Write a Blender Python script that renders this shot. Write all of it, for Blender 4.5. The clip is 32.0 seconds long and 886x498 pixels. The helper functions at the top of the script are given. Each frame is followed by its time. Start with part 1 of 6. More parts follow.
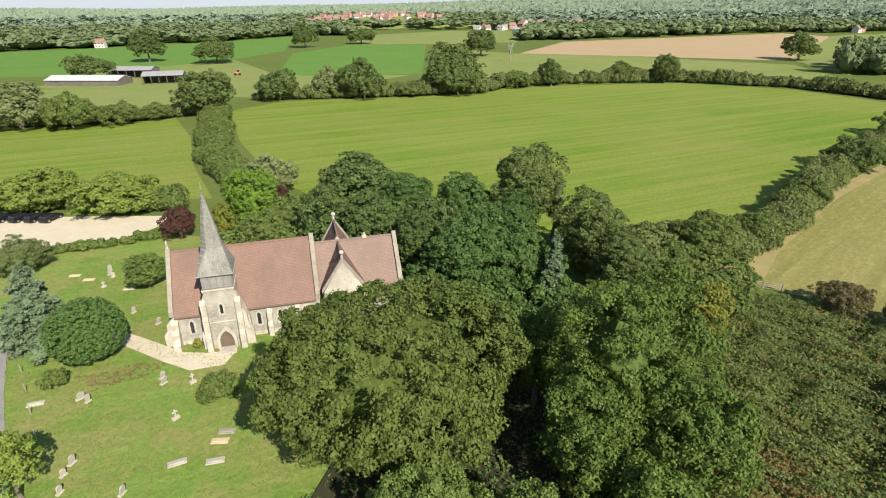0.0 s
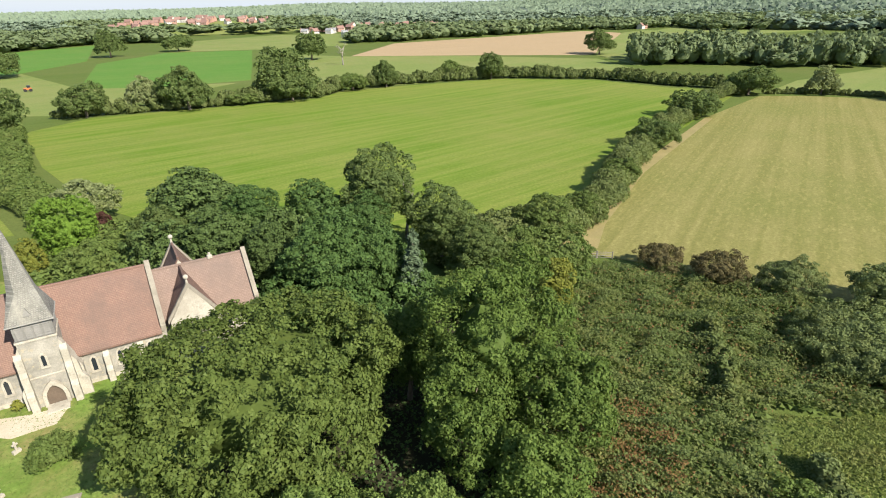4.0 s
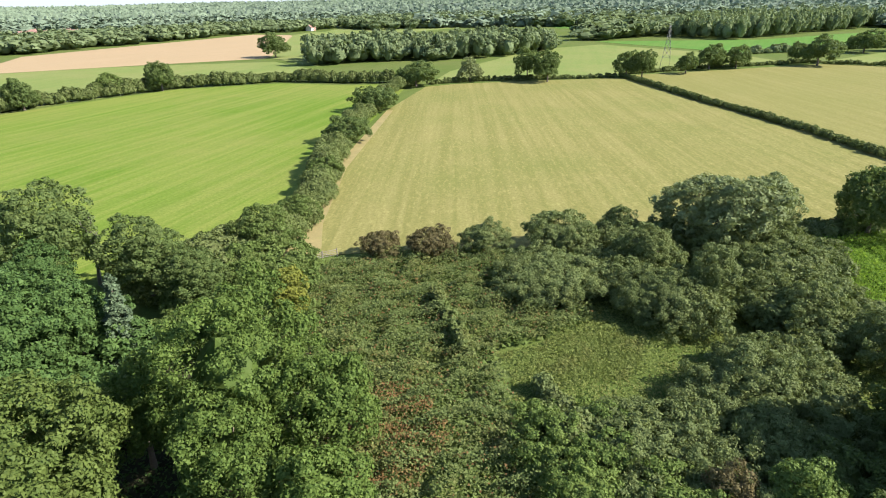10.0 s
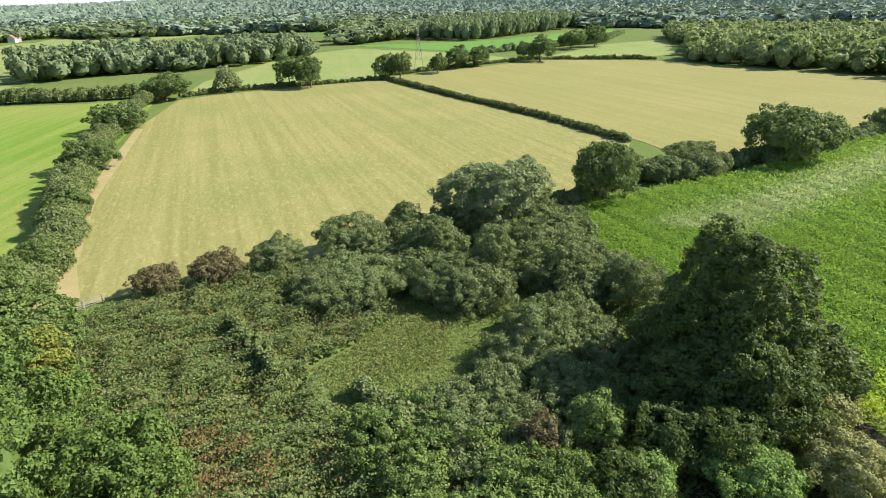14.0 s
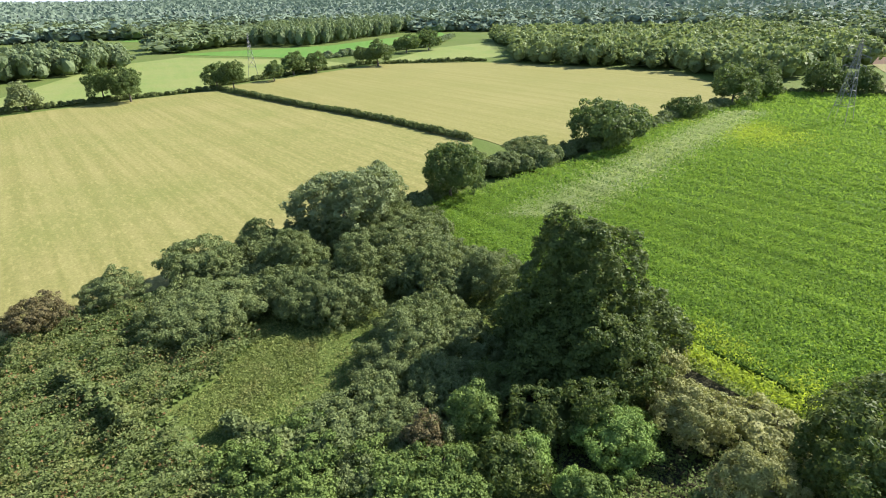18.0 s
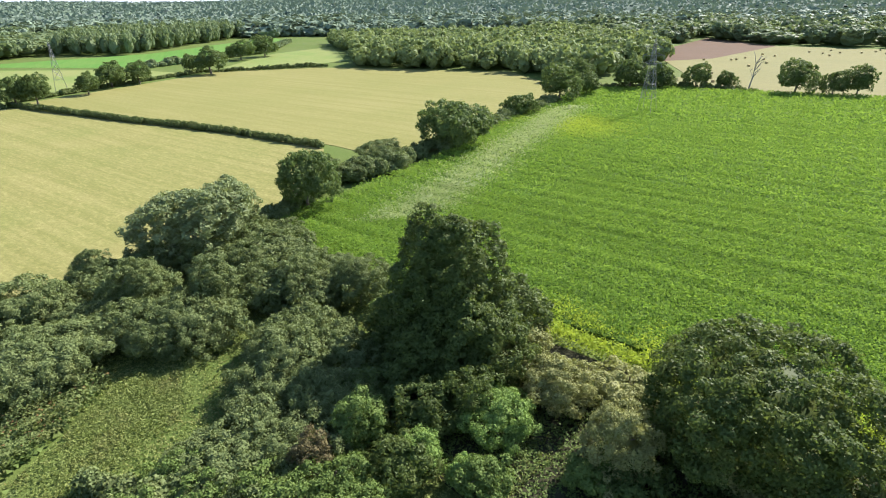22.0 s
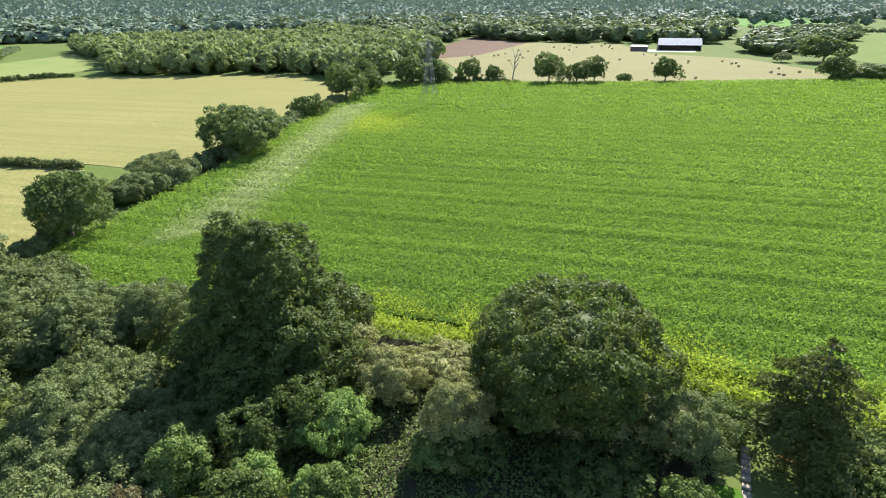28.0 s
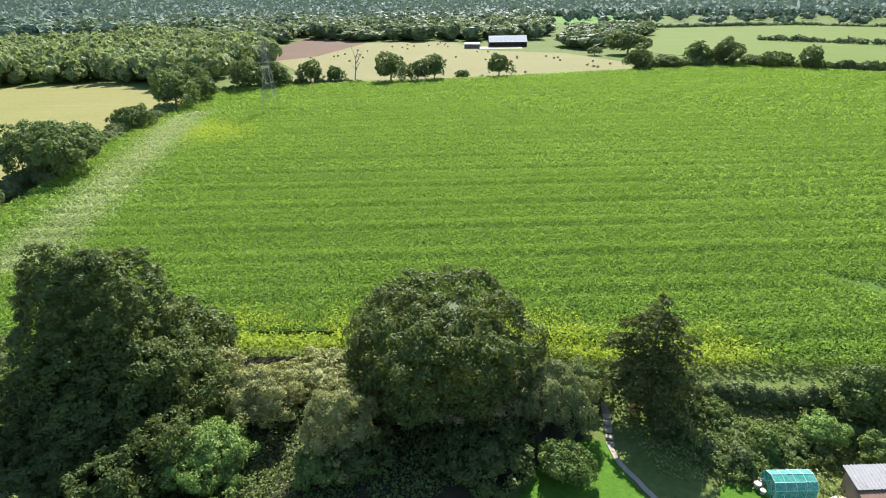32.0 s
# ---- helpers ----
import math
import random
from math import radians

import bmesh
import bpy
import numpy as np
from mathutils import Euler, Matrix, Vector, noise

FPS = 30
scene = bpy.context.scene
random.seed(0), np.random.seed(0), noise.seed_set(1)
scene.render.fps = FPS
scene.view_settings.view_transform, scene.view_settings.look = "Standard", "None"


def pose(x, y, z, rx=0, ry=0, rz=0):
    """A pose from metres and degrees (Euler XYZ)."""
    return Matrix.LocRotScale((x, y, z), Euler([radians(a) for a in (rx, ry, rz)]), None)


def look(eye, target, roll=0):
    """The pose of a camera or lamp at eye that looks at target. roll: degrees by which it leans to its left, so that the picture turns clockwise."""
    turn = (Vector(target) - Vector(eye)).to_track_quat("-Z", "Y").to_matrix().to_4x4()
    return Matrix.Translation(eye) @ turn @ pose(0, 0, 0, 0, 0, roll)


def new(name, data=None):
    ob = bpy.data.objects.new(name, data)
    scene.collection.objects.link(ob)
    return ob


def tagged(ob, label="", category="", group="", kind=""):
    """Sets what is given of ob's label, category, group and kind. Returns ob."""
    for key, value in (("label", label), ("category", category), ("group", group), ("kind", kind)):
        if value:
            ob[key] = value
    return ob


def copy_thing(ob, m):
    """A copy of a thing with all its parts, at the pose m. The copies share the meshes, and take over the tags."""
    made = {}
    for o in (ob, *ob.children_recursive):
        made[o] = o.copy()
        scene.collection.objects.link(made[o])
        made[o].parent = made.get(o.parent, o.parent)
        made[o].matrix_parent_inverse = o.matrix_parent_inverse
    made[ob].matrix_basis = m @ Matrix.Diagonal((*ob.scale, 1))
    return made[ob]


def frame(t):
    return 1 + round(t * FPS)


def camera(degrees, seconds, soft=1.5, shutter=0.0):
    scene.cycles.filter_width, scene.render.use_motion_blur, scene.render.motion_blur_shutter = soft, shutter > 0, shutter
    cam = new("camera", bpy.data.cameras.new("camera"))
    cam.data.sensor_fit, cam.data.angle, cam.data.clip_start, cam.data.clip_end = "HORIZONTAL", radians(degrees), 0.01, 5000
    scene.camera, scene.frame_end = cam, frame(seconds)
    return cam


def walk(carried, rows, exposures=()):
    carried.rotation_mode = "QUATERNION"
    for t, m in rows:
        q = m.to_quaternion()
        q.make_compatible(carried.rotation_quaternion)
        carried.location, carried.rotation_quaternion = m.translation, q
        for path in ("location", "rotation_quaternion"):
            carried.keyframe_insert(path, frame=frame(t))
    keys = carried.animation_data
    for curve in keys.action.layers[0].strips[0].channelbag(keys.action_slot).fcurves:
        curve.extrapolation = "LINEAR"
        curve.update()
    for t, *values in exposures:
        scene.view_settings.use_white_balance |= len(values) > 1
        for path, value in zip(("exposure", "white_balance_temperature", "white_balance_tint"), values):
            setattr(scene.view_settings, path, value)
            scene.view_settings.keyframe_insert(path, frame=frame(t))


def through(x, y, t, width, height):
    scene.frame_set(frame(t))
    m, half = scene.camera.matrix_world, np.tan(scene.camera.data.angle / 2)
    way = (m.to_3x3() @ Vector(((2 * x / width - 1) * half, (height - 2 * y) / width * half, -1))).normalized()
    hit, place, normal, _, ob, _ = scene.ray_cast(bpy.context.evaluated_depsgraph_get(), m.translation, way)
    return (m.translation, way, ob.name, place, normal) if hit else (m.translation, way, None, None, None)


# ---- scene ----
cam = camera(78.04, 32.0, 1.05)
PATH = [
    (0.0, 0.000, 0.000, 38.000, 65.790, 0.477, -0.000),
    (0.5, -0.048, -0.006, 37.974, 65.798, 0.513, -2.223),
    (1.0, -0.141, 0.036, 37.939, 65.839, 0.574, -4.687),
    (1.5, -0.181, 0.093, 37.896, 65.844, 0.660, -7.241),
    (2.0, -0.185, 0.107, 37.862, 65.834, 0.736, -9.436),
    (2.5, -0.199, 0.063, 37.814, 65.842, 0.735, -10.895),
    (3.0, -0.236, 0.045, 37.810, 65.845, 0.748, -12.531),
    (3.5, -0.203, 0.056, 37.778, 65.861, 0.819, -14.516),
    (5.5, -0.199, 0.221, 37.844, 65.760, 1.006, -23.171),
    (6.0, -0.131, 0.350, 37.829, 65.736, 1.043, -25.632),
    (6.5, -0.113, 0.467, 37.853, 65.669, 1.046, -28.490),
    (7.0, -0.106, 0.544, 37.877, 65.635, 1.113, -30.994),
    (7.5, -0.181, 0.475, 37.799, 65.699, 1.202, -33.471),
    (8.0, -0.224, 0.491, 37.746, 65.715, 1.187, -36.454),
    (8.5, -0.251, 0.574, 37.734, 65.696, 1.198, -39.558),
    (9.0, -0.209, 0.666, 37.747, 65.620, 1.182, -42.649),
    (9.5, -0.243, 0.704, 37.811, 65.588, 1.159, -45.427),
    (10.0, -0.295, 0.738, 37.845, 65.547, 1.104, -47.943),
    (10.5, -0.411, 0.705, 37.901, 65.553, 1.115, -50.346),
    (11.0, -0.494, 0.718, 37.972, 65.555, 1.169, -53.422),
    (11.5, -0.576, 0.739, 37.995, 65.552, 1.182, -56.793),
    (12.0, -0.538, 0.851, 38.002, 65.521, 1.188, -60.329),
    (12.5, -0.618, 0.971, 38.029, 65.533, 1.145, -63.872),
    (13.0, -0.666, 1.019, 38.061, 65.530, 1.168, -66.925),
    (13.5, -0.586, 1.105, 38.028, 65.555, 1.128, -69.288),
    (14.0, -0.468, 1.184, 37.954, 65.558, 1.018, -71.583),
    (14.5, -0.334, 1.323, 38.000, 65.571, 1.054, -74.196),
    (16.5, -0.436, 1.659, 38.289, 65.625, 0.863, -82.996),
    (17.0, -0.474, 1.615, 38.348, 65.648, 0.914, -84.637),
    (17.5, -0.459, 1.483, 38.361, 65.669, 0.991, -85.982),
    (18.0, -0.414, 1.447, 38.328, 65.694, 0.956, -87.622),
    (18.5, -0.379, 1.478, 38.305, 65.708, 0.899, -89.245),
    (19.0, -0.374, 1.538, 38.255, 65.738, 0.771, -90.596),
    (19.5, -0.452, 1.571, 38.249, 65.759, 0.736, -91.613),
    (20.0, -0.599, 1.691, 38.291, 65.805, 0.657, -93.932),
    (20.5, -0.744, 1.834, 38.334, 65.830, 0.655, -96.253),
    (21.0, -0.762, 1.977, 38.384, 65.843, 0.718, -98.831),
    (21.5, -0.749, 2.060, 38.482, 65.856, 0.825, -101.312),
    (22.0, -0.704, 2.111, 38.476, 65.850, 0.794, -103.370),
    (22.5, -0.547, 2.255, 38.406, 65.839, 0.814, -105.884),
    (23.0, -0.363, 2.312, 38.260, 65.828, 0.850, -109.007),
    (23.5, -0.220, 2.325, 38.150, 65.824, 0.850, -111.067),
    (24.0, -0.143, 2.277, 38.107, 65.806, 0.760, -112.241),
    (24.5, -0.106, 2.177, 38.020, 65.810, 0.685, -113.253),
    (26.5, -0.065, 2.159, 37.588, 65.844, 0.669, -119.807),
    (27.0, -0.074, 2.199, 37.491, 65.862, 0.645, -121.388),
    (27.5, -0.026, 2.181, 37.409, 65.837, 0.598, -123.021),
    (28.0, -0.072, 2.168, 37.374, 65.821, 0.596, -124.913),
    (28.5, -0.082, 2.232, 37.362, 65.812, 0.673, -127.088),
    (29.0, -0.074, 2.272, 37.365, 65.786, 0.691, -129.077),
    (29.5, 0.004, 2.311, 37.307, 65.754, 0.689, -130.772),
    (30.0, 0.089, 2.281, 37.263, 65.730, 0.647, -132.730),
    (30.5, 0.117, 2.253, 37.297, 65.701, 0.671, -135.121),
    (31.0, 0.144, 2.228, 37.340, 65.670, 0.684, -137.157),
    (31.5, 0.053, 2.199, 37.354, 65.658, 0.733, -138.979),
    (32.0, 0.021, 2.202, 37.337, 65.641, 0.726, -140.709),
]
walk(cam, [(t, pose(*p)) for t, *p in PATH], [(0.0, 0.86, 6900, 10), (5.0, 1.04, 6750, 10), (10.0, 1.28, 6520, 11.5), (14.0, 1.38, 6400, 13), (20.0, 1.45, 6280, 14), (27.0, 1.56, 6200, 13.5), (32.0, 1.56, 6200, 13)])

# ---- light ----
SUN_AZ, SUN_EL = radians(148), radians(38)
world = bpy.data.worlds.new("sky")
scene.world = world
world.use_nodes = True
wn = world.node_tree.nodes
sky = wn.new("ShaderNodeTexSky")
sky.sky_type, sky.sun_disc, sky.sun_elevation, sky.sun_rotation = "NISHITA", False, SUN_EL, SUN_AZ
sky.dust_density, sky.ozone_density = 0.4, 2.0
wn["Background"].inputs["Strength"].default_value = 0.1
# the pale blue-grey haze that lies on the horizon all round
up = wn.new("ShaderNodeTexCoord")
split = wn.new("ShaderNodeSeparateXYZ")
low = wn.new("ShaderNodeMapRange")
low.inputs["From Min"].default_value, low.inputs["From Max"].default_value = 0.22, 0.0
haze = wn.new("ShaderNodeMix")
haze.data_type = "RGBA"
haze.inputs["B"].default_value = (3.8, 4.3, 4.95, 1)
for a, b in ((up.outputs["Generated"], split.inputs[0]), (split.outputs["Z"], low.inputs["Value"]), (low.outputs["Result"], haze.inputs["Factor"]), (sky.outputs["Color"], haze.inputs["A"]), (haze.outputs["Result"], wn["Background"].inputs["Color"])):
    world.node_tree.links.new(a, b)
to_sun = Vector((math.sin(SUN_AZ) * math.cos(SUN_EL), math.cos(SUN_AZ) * math.cos(SUN_EL), math.sin(SUN_EL)))
sun = new("sun", bpy.data.lights.new("sun", "SUN"))
sun.data.energy, sun.data.angle, sun.data.color = 5.0, radians(0.55), (1.0, 0.955, 0.87)
sun.matrix_world = look(to_sun * 400, (0, 0, 0))

# ---- materials ----


class Mat:
    """A small node writer for one Principled material."""

    def __init__(self, name, rough=0.8, metal=0.0, spec=0.3):
        self.m = bpy.data.materials.new(name)
        self.m.use_nodes = True
        self.t = self.m.node_tree
        self.n, self.l = self.t.nodes, self.t.links
        self.b = self.n["Principled BSDF"]
        self.b.inputs["Roughness"].default_value = rough
        self.b.inputs["Metallic"].default_value = metal
        self.b.inputs["Specular IOR Level"].default_value = spec
        self.co = self.n.new("ShaderNodeTexCoord").outputs["Object"]

    def mapped(self, scale=(1, 1, 1), turn=0.0):
        mp = self.n.new("ShaderNodeMapping")
        mp.inputs["Scale"].default_value = scale
        mp.inputs["Rotation"].default_value = (0, 0, turn)
        self.l.new(self.co, mp.inputs["Vector"])
        return mp.outputs["Vector"]

    def noise(self, scale, detail=3.0, vec=None, rough=0.7):
        x = self.n.new("ShaderNodeTexNoise")
        x.inputs["Scale"].default_value = scale
        x.inputs["Detail"].default_value = detail
        x.inputs["Roughness"].default_value = rough
        self.l.new(vec or self.co, x.inputs["Vector"])
        return x.outputs["Fac"]

    def ramp(self, fac, lo, hi):
        r = self.n.new("ShaderNodeMapRange")
        r.inputs["From Min"].default_value = lo
        r.inputs["From Max"].default_value = hi
        self.l.new(fac, r.inputs["Value"])
        return r.outputs["Result"]

    def mix(self, fac, a, b):
        x = self.n.new("ShaderNodeMix")
        x.data_type = "RGBA"
        for sock, v in ((x.inputs["Factor"], fac), (x.inputs["A"], a), (x.inputs["B"], b)):
            if isinstance(v, tuple):
                sock.default_value = (*v, 1)
            elif isinstance(v, float):
                sock.default_value = v
            else:
                self.l.new(v, sock)
        return x.outputs["Result"]

    def times(self, a, k):
        x = self.n.new("ShaderNodeMath")
        x.operation = "MULTIPLY"
        self.l.new(a, x.inputs[0])
        if isinstance(k, float):
            x.inputs[1].default_value = k
        else:
            self.l.new(k, x.inputs[1])
        return x.outputs[0]

    def colour(self, c):
        if isinstance(c, tuple):
            self.b.inputs["Base Color"].default_value = (*c, 1)
        else:
            self.l.new(c, self.b.inputs["Base Color"])
        return self

    def bump(self, fac, depth, strength=0.6):
        x = self.n.new("ShaderNodeBump")
        x.inputs["Strength"].default_value = strength
        x.inputs["Distance"].default_value = depth
        self.l.new(fac, x.inputs["Height"])
        self.l.new(x.outputs["Normal"], self.b.inputs["Normal"])
        return self


def plain(name, a, b, scale, rough=0.8, depth=0.02, metal=0.0, stain=None):
    """Two-scale mottled surface from colour a to b."""
    k = Mat(name, rough, metal)
    big = k.ramp(k.noise(scale * 0.2, 3), 0.3, 0.7)
    fine = k.noise(scale * 3, 4)
    c = k.mix(big, a, b)
    c = k.mix(k.times(k.ramp(fine, 0.3, 0.8), 0.55), c, tuple(v * 0.6 for v in a))
    if stain:
        c = k.mix(k.ramp(k.noise(scale * 0.5, 5), 0.55, 0.75), c, stain)
    return k.colour(c).bump(fine, depth).m


def leafy(name, a, b, c3, through=0.3, rough=0.55, lone=True, spec=0.07):
    """Leaves: each one its own tint between a and b, some clumps c3, a little light passing through."""
    k = Mat(name, rough, spec=spec)
    geo = k.n.new("ShaderNodeNewGeometry").outputs["Random Per Island"]
    info = k.n.new("ShaderNodeObjectInfo").outputs["Random"]
    c = k.mix(geo, tuple(0.85 * u + 0.15 * v for u, v in zip(a, b)), tuple(0.2 * u + 0.8 * v for u, v in zip(a, b)))
    c = k.mix(k.times(k.ramp(k.noise(0.3, 2), 0.45, 0.75), 0.6), c, c3)
    c = k.mix(k.times(k.ramp(k.noise(1.1, 2), 0.4, 0.7), 0.35), c, tuple(v * 0.7 for v in a))
    if lone:
        c = k.mix(k.times(info, 0.3), c, tuple(v * 0.62 for v in a))
    else:
        # crop: growth bands along the rows, in place on the ground
        pos = k.n.new("ShaderNodeNewGeometry").outputs["Position"]
        rows, wide = k.mapped((1, 1, 1), radians(-41)), k.mapped((0.012, 0.16, 0.0), 0)
        k.l.new(pos, rows.node.inputs["Vector"])
        k.l.new(rows, wide.node.inputs["Vector"])
        c = k.mix(k.times(k.ramp(k.noise(1.0, 4, wide, 0.6), 0.35, 0.65), 0.35), c, tuple(v * 0.72 for v in a))
    k.colour(c)
    tr = k.n.new("ShaderNodeBsdfTranslucent")
    warm = k.mix(1.0, c, (1.08, 1.08, 0.75) if lone else (1.1, 1.05, 0.7))
    warm.node.blend_type = "MULTIPLY"
    k.l.new(warm, tr.inputs["Color"])
    mx = k.n.new("ShaderNodeMixShader")
    mx.inputs["Fac"].default_value = through
    k.l.new(k.b.outputs["BSDF"], mx.inputs[1])
    k.l.new(tr.outputs["BSDF"], mx.inputs[2])
    k.l.new(mx.outputs["Shader"], k.n["Material Output"].inputs["Surface"])
    return k.m


def meadow(name, a, b, dry, turn, pitch, stripe=0.5, patch=0.5, fleck=0.2, spread=0.02):
    """A field: working lines along one direction, dry patches and a fine sward."""
    k = Mat(name, 0.95, spec=0.04)
    turned = k.mapped((1, 1, 1), -turn)
    lines = k.mapped((0.008, 1 / pitch, 1), 0)
    k.l.new(turned, lines.node.inputs["Vector"])
    band = k.ramp(k.noise(1.0, 3, lines, 0.65), 0.4, 0.6)
    patches = k.ramp(k.noise(spread, 4), 0.42, 0.68)
    fine = k.noise(1.6, 6, rough=0.75)
    c = k.mix(k.times(band, stripe), a, b)
    flecks = k.mapped((0.35, 1.1, 1), 0)
    k.l.new(turned, flecks.node.inputs["Vector"])
    c = k.mix(k.times(patches, patch), c, dry)
    c = k.mix(k.times(k.ramp(k.noise(1.0, 5, flecks, 0.7), 0.5, 0.68), fleck), c, tuple(v * 1.3 for v in b))
    c = k.mix(k.times(k.ramp(fine, 0.35, 0.7), 0.6), c, tuple(v * 0.5 for v in a))
    return k.colour(c).bump(fine, 0.12, 0.8).m


LEAF = {
    "oak": leafy("oak_leaf", (0.068, 0.104, 0.025), (0.155, 0.2, 0.052), (0.132, 0.165, 0.042)),
    "darkoak": leafy("dark_leaf", (0.07, 0.104, 0.03), (0.153, 0.2, 0.053), (0.15, 0.178, 0.044), 0.4, spec=0.12),
    "roundoak": leafy("round_oak_leaf", (0.074, 0.11, 0.031), (0.162, 0.208, 0.055), (0.2, 0.212, 0.042), 0.42, spec=0.12),
    "ash": leafy("ash_leaf", (0.058, 0.104, 0.023), (0.168, 0.232, 0.056), (0.135, 0.185, 0.042)),
    "maple": leafy("maple_leaf", (0.11, 0.2, 0.03), (0.2, 0.3, 0.05), (0.15, 0.235, 0.04)),
    "lime": leafy("lime_leaf", (0.14, 0.205, 0.042), (0.25, 0.32, 0.072), (0.22, 0.27, 0.065)),
    "blue": leafy("robinia_leaf", (0.056, 0.11, 0.034), (0.128, 0.2, 0.056), (0.1, 0.165, 0.043)),
    "yewtree": leafy("yew_leaf", (0.055, 0.09, 0.028), (0.115, 0.165, 0.05), (0.09, 0.13, 0.04), 0.15),
    "yew": leafy("clipped_yew_leaf", (0.055, 0.105, 0.03), (0.1, 0.165, 0.044), (0.085, 0.14, 0.038), 0.1),
    "spruceblue": leafy("spruce_needle", (0.09, 0.135, 0.072), (0.17, 0.225, 0.13), (0.125, 0.175, 0.095), 0.1),
    "cedar": leafy("cedar_needle", (0.07, 0.09, 0.026), (0.165, 0.19, 0.052), (0.12, 0.125, 0.036), 0.3),
    "sallow": leafy("sallow_leaf", (0.125, 0.165, 0.06), (0.21, 0.25, 0.095), (0.18, 0.2, 0.07)),
    "willow": leafy("willow_leaf", (0.19, 0.232, 0.1), (0.3, 0.345, 0.155), (0.24, 0.28, 0.115)),
    "silver": leafy("silver_leaf", (0.22, 0.235, 0.085), (0.36, 0.365, 0.15), (0.25, 0.255, 0.085)),
    "bush": leafy("bush_leaf", (0.09, 0.135, 0.035), (0.175, 0.235, 0.065), (0.19, 0.215, 0.07)),
    "hazel": leafy("hazel_leaf", (0.1, 0.152, 0.039), (0.182, 0.252, 0.065), (0.172, 0.215, 0.058)),
    "shrub": leafy("pale_shrub_leaf", (0.162, 0.203, 0.081), (0.270, 0.297, 0.135), (0.216, 0.243, 0.095)),
    "copper": leafy("copper_leaf", (0.06, 0.026, 0.022), (0.115, 0.055, 0.042), (0.09, 0.06, 0.035), 0.2),
    "golden": leafy("golden_leaf", (0.16, 0.18, 0.035), (0.27, 0.27, 0.055), (0.12, 0.17, 0.04)),
    "redbush": leafy("haw_leaf", (0.125, 0.11, 0.05), (0.205, 0.165, 0.078), (0.15, 0.16, 0.058)),
    "laurel": leafy("laurel_leaf", (0.13, 0.21, 0.05), (0.3, 0.42, 0.11), (0.22, 0.31, 0.08)),
    "hedge": leafy("hedge_leaf", (0.115, 0.15, 0.05), (0.195, 0.235, 0.082), (0.195, 0.215, 0.085), 0.36),
    "wood": leafy("wood_leaf", (0.135, 0.182, 0.09), (0.225, 0.278, 0.133), (0.22, 0.257, 0.12), 0.32, spec=0.04),
    # distance haze put into the leaf colour: paler and greyer than near foliage
    "hazedwood": leafy("hazed_wood_leaf", (0.145, 0.195, 0.135), (0.23, 0.285, 0.19), (0.22, 0.27, 0.17), 0.12, spec=0.02),
    "fieldoak": leafy("field_oak_leaf", (0.095, 0.142, 0.045), (0.18, 0.235, 0.078), (0.17, 0.205, 0.065), 0.42),
    "poplar": leafy("poplar_leaf", (0.165, 0.215, 0.085), (0.27, 0.325, 0.13), (0.25, 0.28, 0.11), 0.35, spec=0.04),
    "bramble": leafy("bramble_leaf", (0.105, 0.145, 0.045), (0.23, 0.28, 0.1), (0.23, 0.21, 0.07), 0.36),
    "dock": leafy("dry_dock_leaf", (0.15, 0.09, 0.038), (0.25, 0.155, 0.065), (0.2, 0.16, 0.055)),
    "litter": leafy("dry_needle_litter", (0.15, 0.105, 0.05), (0.23, 0.17, 0.085), (0.18, 0.15, 0.06)),
    "weed": leafy("weed_leaf", (0.15, 0.185, 0.05), (0.235, 0.275, 0.082), (0.24, 0.215, 0.085)),
    "maize": leafy("maize_leaf", (0.116, 0.215, 0.032), (0.308, 0.445, 0.084), (0.203, 0.333, 0.058), 0.48, 0.62, False, 0.05),
    "maizey": leafy("yellowing_maize_leaf", (0.27, 0.36, 0.04), (0.46, 0.55, 0.085), (0.26, 0.4, 0.05), 0.5, 0.6, False),
    "maizew": leafy("pale_maize_leaf", (0.28, 0.35, 0.15), (0.5, 0.54, 0.34), (0.24, 0.36, 0.1), 0.48, 0.6, False),
}
BARK = plain("bark", (0.13, 0.10, 0.075), (0.20, 0.17, 0.13), 3.0, 0.9, 0.03)
DEADWOOD = plain("bare_wood", (0.22, 0.19, 0.16), (0.33, 0.30, 0.26), 3.0, 0.9, 0.03)
GRASS = meadow("rough_grass", (0.09, 0.13, 0.03), (0.125, 0.16, 0.042), (0.155, 0.155, 0.06), 0.4, 5.0, 0.4, 0.5)
LAWN = meadow("churchyard_grass", (0.128, 0.208, 0.04), (0.18, 0.25, 0.058), (0.255, 0.215, 0.09), 0.3, 2.2, 0.7, 0.95, 0.3, 0.16)
GARDEN = meadow("garden_lawn", (0.06, 0.14, 0.014), (0.08, 0.165, 0.018), (0.09, 0.15, 0.025), 0.3, 1.0, 0.3, 0.3)
LEY = meadow("green_ley", (0.112, 0.182, 0.024), (0.18, 0.222, 0.046), (0.22, 0.22, 0.065), radians(24), 3.4, 1.0, 0.65, 0.3)
RISE = meadow("dry_rise_grass", (0.1, 0.15, 0.03), (0.14, 0.175, 0.045), (0.165, 0.17, 0.06), radians(24), 4.0, 0.8, 0.6, 0.2)
BRIGHT = meadow("bright_pasture", (0.088, 0.19, 0.036), (0.118, 0.21, 0.046), (0.15, 0.2, 0.055), 0.2, 5.0, 0.6, 0.45)
HAY = meadow("cut_hay", (0.188, 0.18, 0.06), (0.25, 0.227, 0.086), (0.152, 0.17, 0.047), radians(41), 2.6, 0.9, 0.7, 0.6)
